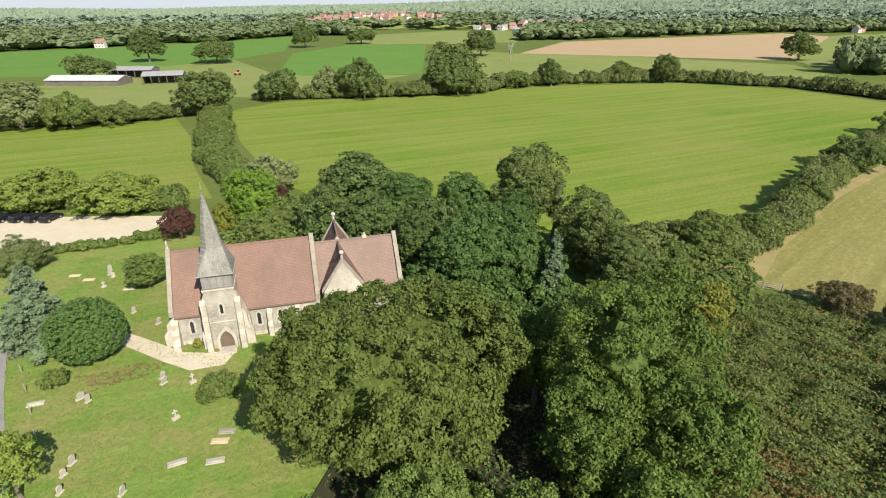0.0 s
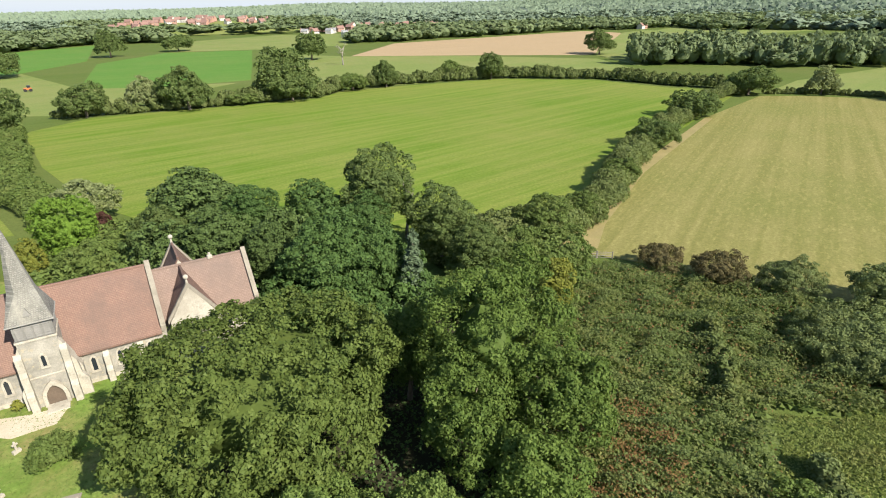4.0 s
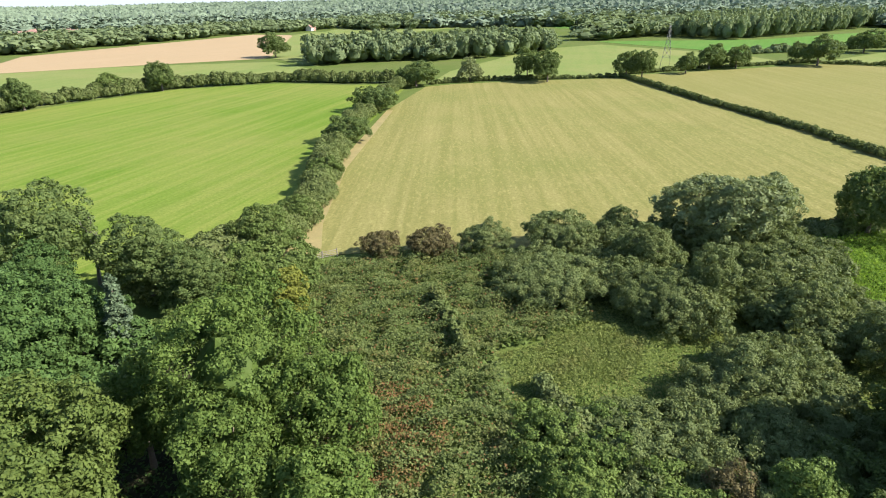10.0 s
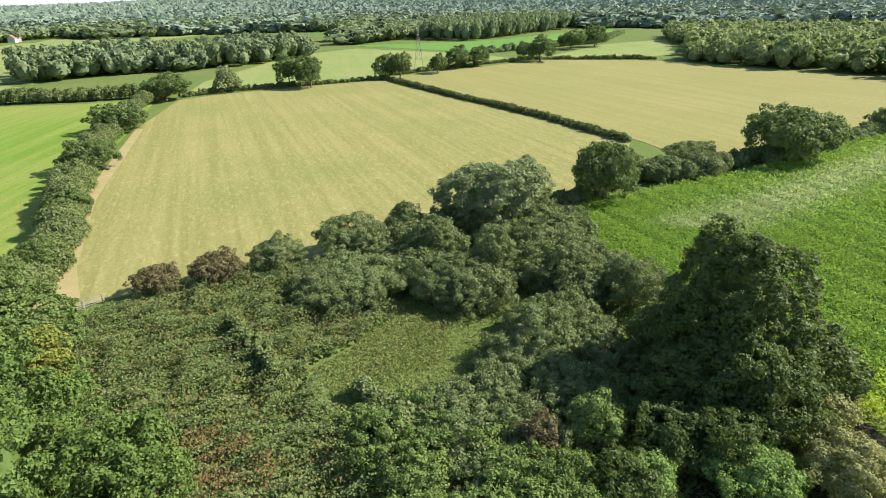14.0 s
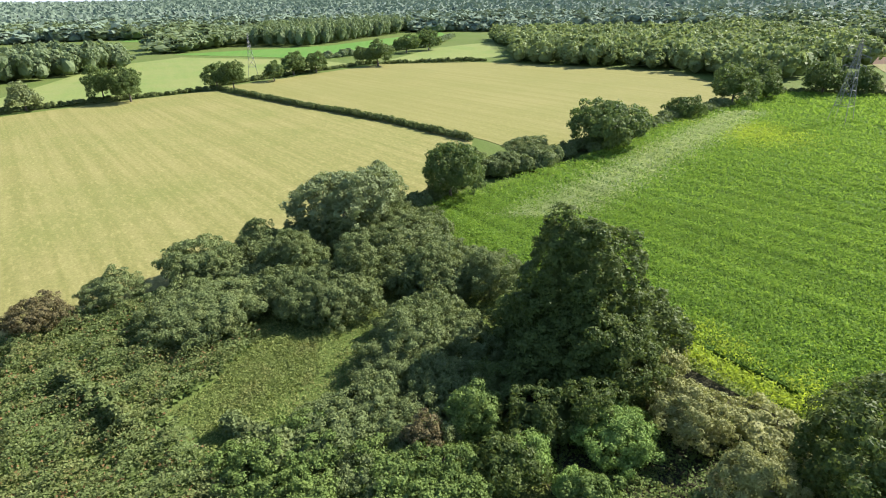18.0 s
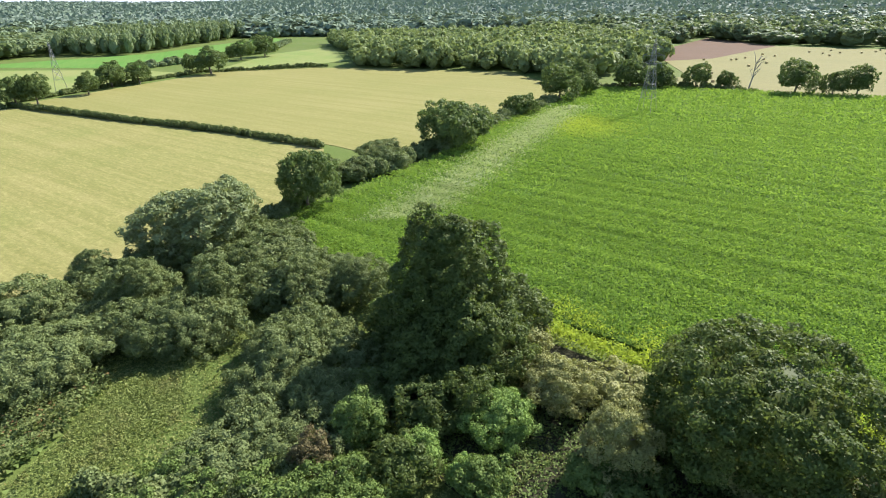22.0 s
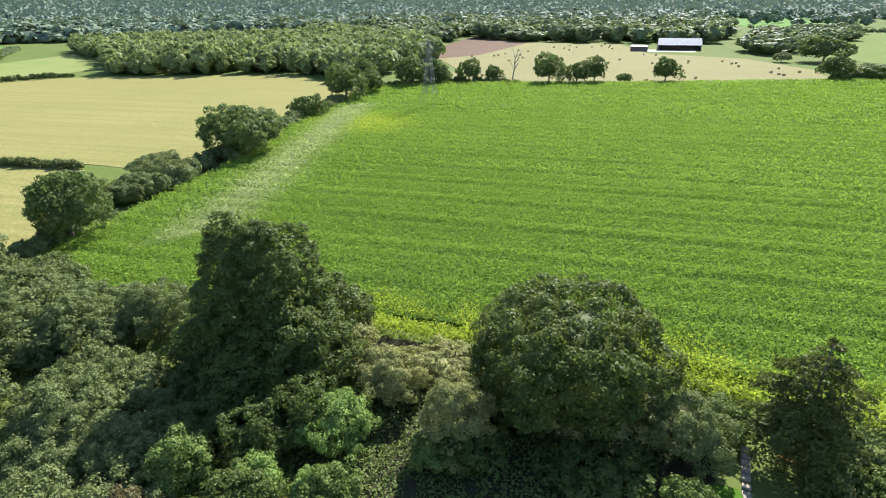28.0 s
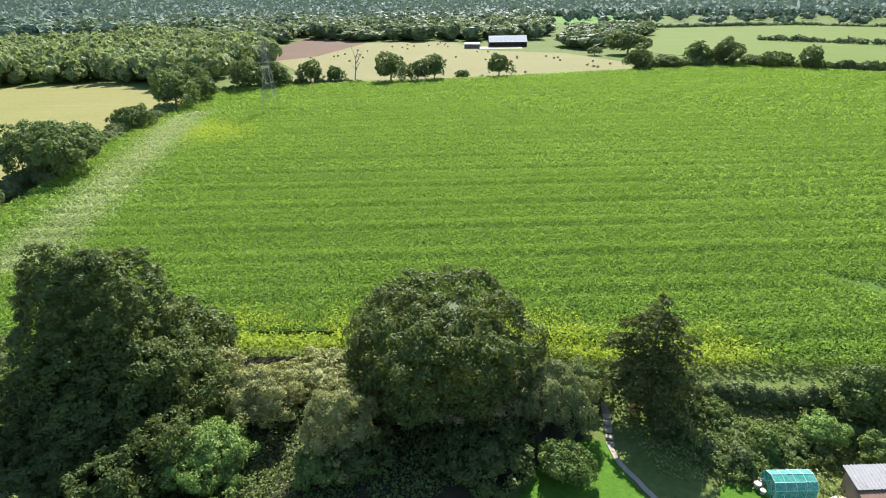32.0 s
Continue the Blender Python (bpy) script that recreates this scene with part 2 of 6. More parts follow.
HAY2 = meadow("cut_hay_far", (0.195, 0.186, 0.062), (0.235, 0.216, 0.081), (0.172, 0.178, 0.053), radians(41), 3.5, 0.9, 0.55, 0.4)
BALED = meadow("baled_stubble", (0.19, 0.178, 0.078), (0.225, 0.205, 0.09), (0.17, 0.172, 0.07), radians(30), 4.0, 0.7, 0.5, 0.3)
STUBBLE = meadow("tan_stubble", (0.359, 0.265, 0.156), (0.406, 0.296, 0.179), (0.328, 0.257, 0.148), radians(20), 6.0, 0.5, 0.3)
PASTURE = meadow("pasture", (0.160, 0.208, 0.060), (0.208, 0.232, 0.076), (0.248, 0.232, 0.096), 0.5, 8.0, 0.5, 0.6)
PLOUGH = meadow("ploughed_earth", (0.125, 0.085, 0.055), (0.16, 0.105, 0.07), (0.12, 0.09, 0.06), 0.8, 4.0, 0.5, 0.4)
STRAWED = plain("dry_headland_grass", (0.22, 0.185, 0.075), (0.29, 0.235, 0.1), 1.0, 0.95, 0.03, stain=(0.2, 0.19, 0.06))
GRAVEL = plain("pale_gravel", (0.46, 0.40, 0.29), (0.53, 0.47, 0.36), 1.5, 0.95, 0.02)
TARMAC = plain("lane_tarmac", (0.20, 0.19, 0.18), (0.26, 0.25, 0.235), 2.0, 0.9, 0.01)
EARTH = plain("bare_earth", (0.30, 0.19, 0.10), (0.36, 0.24, 0.13), 1.0, 0.95, 0.03)

# ---- builders ----


def part(name, bm, material, parent=None, label=""):
    """One bmesh as one mesh object, under a thing or a part."""
    me = bpy.data.meshes.new(name)
    bm.to_mesh(me)
    bm.free()
    me.materials.append(material)
    ob = new(name, me)
    ob.parent = parent
    if label:
        ob["label"] = label
    return ob


def thing(name, label, category, m=None, group="", kind=""):
    ob = tagged(new(name), label, category, group, kind)
    if m is not None:
        ob.matrix_world = m
    return ob


def shared(name, me, parent, m=None):
    ob = new(name, me)
    ob.parent = parent
    if m is not None:
        ob.matrix_local = m
    return ob


def box(bm, x0, x1, y0, y1, z0, z1, bevel=0.0):
    vs = [bm.verts.new((x, y, z)) for z in (z0, z1) for x, y in ((x0, y0), (x1, y0), (x1, y1), (x0, y1))]
    fs = [(3, 2, 1, 0), (4, 5, 6, 7), (0, 1, 5, 4), (1, 2, 6, 5), (2, 3, 7, 6), (3, 0, 4, 7)]
    made = [bm.faces.new([vs[i] for i in f]) for f in fs]
    if bevel:
        edges = list({e for f in made for e in f.edges})
        bmesh.ops.bevel(bm, geom=edges, offset=bevel, segments=1, affect="EDGES")
    return bm


def boxed(*a, **k):
    return box(bmesh.new(), *a, **k)


def prism(bm, outline, axis, a, b):
    """An outline in the plane across an axis, carried from a to b along it. Axis x: outline (y, z); y: (x, z); z: (x, y)."""
    put = {"x": lambda u, v, w: (w, u, v), "y": lambda u, v, w: (u, w, v), "z": lambda u, v, w: (u, v, w)}[axis]
    lo = [bm.verts.new(put(u, v, a)) for u, v in outline]
    hi = [bm.verts.new(put(u, v, b)) for u, v in outline]
    n = len(outline)
    bm.faces.new(lo[::-1])
    bm.faces.new(hi)
    for i in range(n):
        bm.faces.new((lo[i], lo[(i + 1) % n], hi[(i + 1) % n], hi[i]))
    bmesh.ops.recalc_face_normals(bm, faces=bm.faces[:])
    return bm


def prismed(*a):
    return prism(bmesh.new(), *a)


def tube(bm, p, q, r0, r1, sides=6):
    p, q = Vector(p), Vector(q)
    turn = (q - p).to_track_quat("Z", "Y").to_matrix()
    ring = [[bm.verts.new(o + turn @ Vector((r * math.cos(a), r * math.sin(a), 0))) for a in (2 * math.pi * i / sides for i in range(sides))] for o, r in ((p, r0), (q, r1))]
    for i in range(sides):
        bm.faces.new((ring[0][i], ring[0][(i + 1) % sides], ring[1][(i + 1) % sides], ring[1][i]))
    bm.faces.new(ring[0][::-1])
    bm.faces.new(ring[1])
    return bm


def ball(bm, c, r, sub=2, squash=1.0):
    made = bmesh.ops.create_icosphere(bm, subdivisions=sub, radius=r)
    for v in made["verts"]:
        v.co = Vector((v.co.x, v.co.y, v.co.z * squash)) + Vector(c)
    return bm


def sheet(verts, faces, name, material):
    me = bpy.data.meshes.new(name)
    v = np.asarray(verts, np.float32)
    f = np.asarray(faces, np.int32)
    me.vertices.add(len(v))
    me.vertices.foreach_set("co", v.ravel())
    me.loops.add(f.size)
    me.loops.foreach_set("vertex_index", f.ravel())
    me.polygons.add(len(f))
    me.polygons.foreach_set("loop_start", np.arange(0, f.size, f.shape[1], dtype=np.int32))
    me.update(calc_edges=True)
    me.shade_flat()
    me.materials.append(material)
    return me


ICO = bmesh.new()
bmesh.ops.create_icosphere(ICO, subdivisions=2, radius=1)
ICO_V = np.array([v.co[:] for v in ICO.verts])
ICO_F = np.array([[v.index for v in f.verts] for f in ICO.faces])
ICO.free()
ICO1 = bmesh.new()
bmesh.ops.create_icosphere(ICO1, subdivisions=1, radius=1)
ICO1_V = np.array([v.co[:] for v in ICO1.verts])
ICO1_F = np.array([[v.index for v in f.verts] for f in ICO1.faces])
ICO1.free()


def leaves(rng, centre, normal, size, slim=0.6, fold=0.18, tri=False):
    """Leaf sprays at each centre: a folded four-cornered blade of two halves, or, far off, a three-cornered one."""
    n = len(centre)
    a = rng.normal(size=(n, 3))
    a -= normal * np.sum(a * normal, 1)[:, None]
    a /= np.linalg.norm(a, axis=1)[:, None] + 1e-9
    b = np.cross(normal, a)
    s = (size * rng.uniform(0.65, 1.35, n))[:, None]
    if tri:
        v = np.empty((n, 3, 3))
        v[:, 0] = centre - a * s * 0.6
        v[:, 1] = centre + a * s * 0.4 + b * s * slim * 0.75 + normal * s * 0.15
        v[:, 2] = centre + a * s * 0.4 - b * s * slim * 0.75 - normal * s * 0.1
        return v.reshape(-1, 3), np.arange(n * 3).reshape(-1, 3)
    v = np.empty((n, 4, 3))
    v[:, 0] = centre - a * s * 0.5
    v[:, 1] = centre + b * s * slim * 0.5 + normal * s * fold
    v[:, 2] = centre + a * s * 0.5 - normal * s * 0.1
    v[:, 3] = centre - b * s * slim * 0.5 + normal * s * fold
    tri = (np.arange(n) * 4)[:, None, None] + np.array([[0, 1, 2], [0, 2, 3]])
    return v.reshape(-1, 3), tri.reshape(-1, 3)


def clumps(rng, lumps, leaf, cover, slim=0.6, core=0.8, rough=0.45, ico=None, tri=True):
    """A crown: lumps (x, y, z, r, rz) as leafy masses, each with a rough inner body and sprays over it."""
    lumps = np.asarray(lumps, float)
    V, F, base = [], [], 0
    iv, jf = ico or (ICO1_V, ICO1_F)
    for x, y, z, r, rz in lumps:
        if core:
            k = core * (1 + rng.uniform(-0.14, 0.14, len(iv)))[:, None]
            V.append(iv * k * (r, r, rz) + (x, y, z))
            F.append(jf + base)
            base += len(iv)
    cs, ns = [], []
    for i, (x, y, z, r, rz) in enumerate(lumps):
        n = int(cover * 4 * math.pi * r * (r + 2 * rz) / 3 / (leaf * leaf * slim * 0.55))
        if n < 4:
            continue
        d = rng.normal(size=(n, 3))
        d /= np.linalg.norm(d, axis=1)[:, None]
        d[:, 2] = np.where(d[:, 2] < -0.5, -d[:, 2], d[:, 2])
        p = np.array((x, y, z)) + d * (r, r, rz) * (rng.uniform(0.8, 1.1, n) ** 1.0)[:, None]
        keep = np.ones(n, bool)
        touch = (np.abs(lumps[:, 0] - x) < r + lumps[:, 3]) & (np.abs(lumps[:, 1] - y) < r + lumps[:, 3])
        touch[i] = False
        for x2, y2, z2, r2, rz2 in lumps[touch]:
            keep &= np.sum(((p - (x2, y2, z2)) / (r2, r2, rz2)) ** 2, 1) > 0.62
        d = d + rng.normal(size=d.shape) * rough
        d /= np.linalg.norm(d, axis=1)[:, None]
        cs.append(p[keep])
        ns.append(d[keep])
    if cs:
        v, f = leaves(rng, np.concatenate(cs), np.concatenate(ns), leaf, slim, 0.18, tri)
        V.append(v)
        F.append(f + base)
    return np.concatenate(V), np.concatenate(F)


def lobes(rng, amp, k=7):
    """Smooth random bulges over all directions."""
    waves = rng.normal(size=(k, 3)) * 3.0
    ph = rng.uniform(0, 6.3, k)
    return lambda d: 1 + amp * np.sin(d @ waves.T + ph).sum(1) / math.sqrt(k)


def crown(rng, w, h, low, clump, leaf, cover=1.0, slim=0.6, amp=0.13, peak=0.0, gap=0.07, rough=0.4, tri=False, flat=0.8):
    """A crown: separate leafy clumps over an uneven egg from low*h to h, sprays on the outer side of each, gaps between them, a rough body within."""
    zc, rz, rw = h * (low + 1) / 2, h * (1 - low) / 2, w / 2
    area = 4 * math.pi * ((rw * rw) ** 1.6 / 3 + 2 * (rw * rz) ** 1.6 / 3) ** (1 / 1.6)
    n = max(12, int(area / (clump * clump * 1.9)))
    i = np.arange(n)
    z = np.clip(1 - 2 * (i + 0.5) / n + rng.normal(size=n) * 0.6 / math.sqrt(n), -1, 1)
    a = i * math.pi * (3 - math.sqrt(5)) + rng.normal(size=n) * 1.3 / math.sqrt(n)
    rr = np.sqrt(1 - z * z)
    d = np.column_stack([rr * np.cos(a), rr * np.sin(a), z])
    bulge = lobes(rng, amp)
    reach = max(rw, rz, clump * 1.3)

    def shape(d, k):
        out = d * (rw, rw, rz) * (bulge(d) * k)[:, None]
        out[:, :2] *= (1 - peak * np.clip(d[:, 2] * 0.5 + 0.5, 0, 1))[:, None]
        out[:, 2] += zc
        return out

    keep = (rng.uniform(size=n) > gap) & (z > -0.62)
    inset = 1 - 0.7 * clump / reach
    c = shape(d, inset + rng.uniform(-0.9, 0.5, n) * clump / reach)[keep]
    d = d[keep]
    r = clump * rng.uniform(0.55, 1.1, len(c)) ** 1.2
    V = [shape(ICO_V, max(0.4, 1 - 3.6 * clump / reach) * (1 + rng.uniform(-0.12, 0.12, len(ICO_V))))]
    F = [ICO_F]
    m = np.maximum(3, (cover * 2 * math.pi * r * r / (leaf * leaf * slim * 0.5)).astype(int))
    inner = shape(d[::2], np.full(len(d[::2]), 1 - 1.7 * clump / reach))
    c, d, m, r = np.concatenate([c, inner]), np.concatenate([d, d[::2]]), np.concatenate([m, m[::2] // 2]), np.concatenate([r, r[::2] * 1.5])
    idx = np.repeat(np.arange(len(c)), m)
    o = rng.normal(size=(len(idx), 3)) + d[idx] * 0.9 + (0, 0, 0.45)
    o /= np.linalg.norm(o, axis=1)[:, None]
    ragged = rng.uniform(0.62, 1.06, len(idx)) + 0.3 * rng.uniform(size=len(idx)) ** 6
    pos = c[idx] + o * (1, 1, flat) * (r[idx] * ragged)[:, None]
    nm = o + rng.normal(size=o.shape) * rough
    nm /= np.linalg.norm(nm, axis=1)[:, None]
    v, f = leaves(rng, pos, nm, leaf, slim, 0.18, tri)
    V.append(v)
    F.append(f + len(ICO_V))
    v = np.concatenate(V)
    far = np.percentile(np.hypot(v[:, 0], v[:, 1]), 99.5) / rw / 1.2
    v[:, :2] /= far
    v[:, 2] *= h / np.percentile(v[:, 2], 99.9)
    v[:, 2] = np.maximum(v[:, 2], 0.03)
    return v, np.concatenate(F)


def boughs(rng, w, h, leaf, low, power, whorls, thick=34):
    """A conifer: whorls of long drooping boughs up the stem, each a flat spray of needles hanging from its shoot."""
    cs, ns = [], []
    for i in range(whorls):
        u = i / (whorls - 1)
        z0 = h * (low + (0.98 - low) * u)
        for _ in range(max(4, int(9 * (1 - u) + 3))):
            reach = (w / 2 * (1 - u) ** power + 0.25) * rng.uniform(0.55, 1.12)
            a = rng.uniform(0, 2 * math.pi)
            n = int(reach * thick * (0.21 / leaf) ** 1.5) + 8
            s = rng.uniform(0.12, 1, n) ** 0.8
            side = rng.normal(size=n) * 0.3 * reach * (1.15 - s) ** 0.7 * 0.7
            drop = reach * (0.32 * s ** 2.2 - 0.1 * s) + np.abs(side) * 0.35 + rng.uniform(0, 0.28, n) * leaf * 3
            out, across = np.array((math.cos(a), math.sin(a), 0)), np.array((-math.sin(a), math.cos(a), 0))
            cs.append(np.array((0, 0, z0)) + out * (s * reach)[:, None] + across * side[:, None] - np.array((0, 0, 1)) * drop[:, None])
            ns.append(rng.normal(size=(n, 3)) * 0.5 + out * 0.3 + (0, 0, 0.8))
    c, nm = np.concatenate(cs), np.concatenate(ns)
    nm /= np.linalg.norm(nm, axis=1)[:, None]
    return leaves(rng, c, nm, leaf * 2.0, 0.26, 0.18, True)


def trunk_mesh(rng, w, h, forks=5, bare=False):
    bm = bmesh.new()
    r = max(0.06, min(0.55, 0.028 * h + 0.012 * w))
    p = Vector((0, 0, -0.15))
    for i in range(4):
        q = p + Vector((rng.uniform(-1, 1) * 0.02 * h, rng.uniform(-1, 1) * 0.02 * h, h * 0.155))
        tube(bm, p, q, r * (1 - 0.17 * i), r * (0.83 - 0.17 * i), 7)
        if i:
            for _ in range(max(1, forks // 3)):
                a = rng.uniform(0, 2 * math.pi)
                reach = w * (0.36 if not bare else 0.42) * rng.uniform(0.6, 1)
                e = q + Vector((math.cos(a) * reach * 0.55, math.sin(a) * reach * 0.55, h * rng.uniform(0.08, 0.18)))
                e2 = e + Vector((math.cos(a + 0.4) * reach * 0.45, math.sin(a + 0.4) * reach * 0.45, h * rng.uniform(0.03, 0.14)))
                tube(bm, q, e, r * 0.42, r * 0.25, 5)
                tube(bm, e, e2, r * 0.25, r * 0.06, 5)
                if bare:
                    for _ in range(3):
                        t2 = e + (e2 - e) * rng.uniform(0, 0.7)
                        tube(bm, t2, t2 + Vector((rng.uniform(-1, 1), rng.uniform(-1, 1), rng.uniform(0.2, 1.2))) * w * 0.12, r * 0.14, r * 0.02, 4)
        p = q
    me = bpy.data.meshes.new("trunk")
    bm.to_mesh(me)
    bm.free()
    me.materials.append(DEADWOOD if bare else BARK)
    return me


WORDS = {
    "oak": ("oak_tree", "broad green oak tree with a rounded leafy crown", "tree"),
    "darkoak": ("oak_tree", "tall dark green oak tree at the maize edge", "tree"),
    "roundoak": ("oak_tree", "large round dark oak tree beside the garden", "tree"),
    "ash": ("ash_tree", "tall fresh green ash tree in leaf", "tree"),
    "maple": ("maple_tree", "bright green maple tree behind the church", "tree"),
    "lime": ("lime_tree", "pale green lime tree beside the gravel car park", "tree"),
    "blue": ("robinia_tree", "dark blue-green tree with feathery foliage", "tree"),
    "yewtree": ("yew_tree", "dense dark green evergreen tree behind the church", "tree"),
    "spruceblue": ("blue_spruce", "grey-green spruce tree with drooping boughs", "tree"),
    "cedar": ("cedar_tree", "dark conifer with layered drooping boughs in the garden", "tree"),
    "sallow": ("sallow_bush", "grey-green sallow bush in the rough scrub", "bush"),
    "willow": ("willow_tree", "large pale grey-green willow in the field edge", "tree"),
    "silver": ("whitebeam_bush", "silvery pale-leaved bush at the field edge", "bush"),
    "bush": ("hawthorn_bush", "rounded dark green bush with dense leaves", "bush"),
    "hazel": ("hazel_bush", "fresh green hazel bush with open sprays", "bush"),
    "shrub": ("pale_tree", "pale yellowish green small tree with thin foliage", "tree"),
    "copper": ("copper_plum", "dark purple-leaved small tree beside the church", "tree"),
    "golden": ("golden_tree", "small tree with yellowing green foliage", "tree"),
    "redbush": ("reddish_hawthorn", "reddish brown hawthorn bush at the field gate", "bush"),
    "laurel": ("bright_shrub", "bright green shrub with arching leafy sprays", "bush"),
    "dead": ("dead_tree", "bare grey dead tree standing in the pasture", "tree"),
    "deadbig": ("dead_tree", "thick bare dead tree trunk at the maize edge", "tree"),
    "yew": ("clipped_yew", "large clipped round yew on the churchyard grass", "tree"),
}
CONIFER = {"spruceblue", "cedar"}
LOW = {"sallow", "bush", "hazel", "redbush", "laurel", "silver"}
CACHE = {}


def plant(kind, x, y, h, w, leaf=None):
    """One tree or bush with its trunk and crown, standing at x, y."""
    d = math.hypot(x, y)
    name, label, cat = WORDS[kind]
    near = d < 72
    if near:
        key, w0, h0 = (kind, x, y), w, h
    else:
        mid = d < 170
        ratio = min((0.6, 0.85, 1.2, 1.7), key=lambda r: abs(r - h / w))
        w0 = 11 if mid else 16
        h0 = w0 * ratio
        key = (kind, mid, ratio, int(abs(x * 7 + y * 3)) % 2)
    if key not in CACHE:
        rng = np.random.default_rng(int(abs(x * 91 + y * 57)) + 3)
        size = leaf or (0.24 if d < 52 else 0.28 if near else 0.32 if d < 170 else 0.55)
        if kind in ("dead", "deadbig"):
            CACHE[key] = (trunk_mesh(rng, w0 * 0.9, h0 * 1.35, 9, True), None)
        else:
            if kind in CONIFER:
                v, f = boughs(rng, w0, h0, size, *((0.26, 0.5, 13) if kind == "cedar" else (0.06, 0.62, 22, 110)))
                v[:, 2] = np.maximum(v[:, 2], 0.03)
            else:
                clump = min(w0 * 0.17, 0.6 + w0 * 0.022) if near else w0 * 0.08
                low, peak, amp = (0.0, 0.05, 0.2) if kind in LOW else (0.10, 0.14, 0.2)
                if kind == "darkoak":
                    low, peak, amp = 0.0, 0.36, 0.2
                if kind == "roundoak":
                    low = 0.08
                gap = 0.07
                if d > 170 and kind not in LOW:
                    low, amp, peak = 0.05, 0.26, 0.22
                if kind == "ash":
                    clump, gap, amp = clump * 1.25, 0.2, 0.26
                if w0 > 15 and near and kind != "darkoak":
                    amp, peak = 0.12, 0.1
                if kind == "yew":
                    low, peak, amp, clump = 0.0, 0.0, 0.025, 0.26
                if kind == "yewtree":
                    peak, amp = 0.35, 0.1
                slim = 0.42 if kind in ("sallow", "willow", "silver", "laurel") else 0.6
                size *= 0.82 if kind in LOW and not leaf else 1.0
                v, f = crown(rng, w0, h0, low, clump, size, 0.55 if near else 0.5, slim, amp, peak, gap, 0.3 if kind == "yew" else 0.4, True)
            CACHE[key] = (trunk_mesh(rng, w0 * (0.5 if kind in CONIFER else 1), h0 * 0.82, 5), sheet(v, f, "crown", LEAF["fieldoak" if kind == "oak" and not near else kind]))
    tm, cm = CACHE[key]
    turn = 0 if near else (x * 13.7 + y * 5.1) % 360
    ob = thing(name, label, cat, Matrix.LocRotScale((x, y, 0), Euler((0, 0, radians(turn))), (w / w0, w / w0, h / h0)))
    shared("trunk", tm, ob)
    if kind in CONIFER:
        bm = tube(bmesh.new(), (0, 0, h0 * 0.6), (0, 0, h0 * 0.97), 0.13, 0.03)
        part("leader", bm, BARK, ob)
    if cm:
        shared("crown", cm, ob)
    return ob


def along(points, step):
    pts = [Vector((*p, 0)) for p in points]
    out = []
    for a, b in zip(pts, pts[1:]):
        n = max(1, int((b - a).length / step))
        out += [a + (b - a) * i / n for i in range(n)]
    return out + [pts[-1]]


def hedge(points, h, w, leaf, label, kind="hedge", ragged=0.3, seed=1, cover=1.0):
    """A hedge: a continuous rough bank of leaves along a line, with taller and lower growth, bulges and gaps."""
    rng = np.random.default_rng(seed)
    lumps = []
    grow = 1.0
    for p in along(points, min(w * 0.24, 1.5) * max(1.0, leaf / 0.8)):
        grow += 0.3 * (1 - grow) + rng.normal() * ragged * 0.4
        g = min(max(grow, 1 - ragged), 1 + ragged)
        for _ in range(2 if w < 5 else 3):
            r = min(w * rng.uniform(0.2, 0.4) * min(1.0, g), 2.3 * max(1.0, leaf / 0.8))
            top = h * g * rng.uniform(0.55, 1.0)
            lumps.append((p.x + rng.uniform(-1, 1) * (w / 2 - r * 0.7), p.y + rng.uniform(-1, 1) * (w / 2 - r * 0.7), top * 0.5, r, top * 0.5))
    v, f = clumps(rng, lumps, leaf, cover * 0.62, 0.6, 0.8, 0.45)
    v[:, 2] = np.maximum(v[:, 2], 0.02)
    return tagged(new("hedge", sheet(v, f, "hedge", LEAF[kind])), label, "hedge")


def inside(px, py, poly):
    res = np.zeros(len(px), bool)
    for (x0, y0), (x1, y1) in zip(poly, poly[1:] + poly[:1]):
        hit = (y0 > py) != (y1 > py)
        res ^= hit & (px < (x1 - x0) * (py - y0) / ((y1 - y0) or 1e-9) + x0)
    return res


def scatter(rng, poly, density):
    q = np.array(poly)
    lo, hi = q.min(0), q.max(0)
    n = int(density * (hi[0] - lo[0]) * (hi[1] - lo[1]))
    p = rng.uniform(lo, hi, (n, 2))
    return p[inside(p[:, 0], p[:, 1], poly)]


def wavy(p, scale, seed=0.0):
    """Cheap smooth unevenness between -1 and 1."""
    x, y = p[:, 0] / scale + seed, p[:, 1] / scale - seed
    return (np.sin(x * 1.7 + 1.3 * np.sin(y * 1.1)) + np.sin(y * 2.3 + 1.7 * np.sin(x * 0.9 + 2)) + np.sin((x + y) * 3.1 + np.sin(x * 2.2))) / 3


def undergrowth(name, label, cat, poly, h0, h1, leaf, density, material, seed, wave=4.0, slim=0.6, up=1.0, tri=True):
    """A mat of weeds or brambles: leafy sprays at uneven height over a stretch of ground."""
    rng = np.random.default_rng(seed)
    p = scatter(rng, poly, density)
    z = h0 + (h1 - h0) * (0.5 + 0.5 * wavy(p, wave, seed)) * rng.uniform(0.55, 1.1, len(p))
    nrm = rng.normal(size=(len(p), 3)) * 0.5 + (0, 0, up)
    nrm /= np.linalg.norm(nrm, axis=1)[:, None]
    v, f = leaves(rng, np.column_stack([p, z]), nrm, leaf, slim, 0.18, tri)
    v[:, 2] = np.maximum(v[:, 2], 0.02)
    return tagged(new(name, sheet(v, f, name, material)), label, cat, kind="stuff")


LAID = []


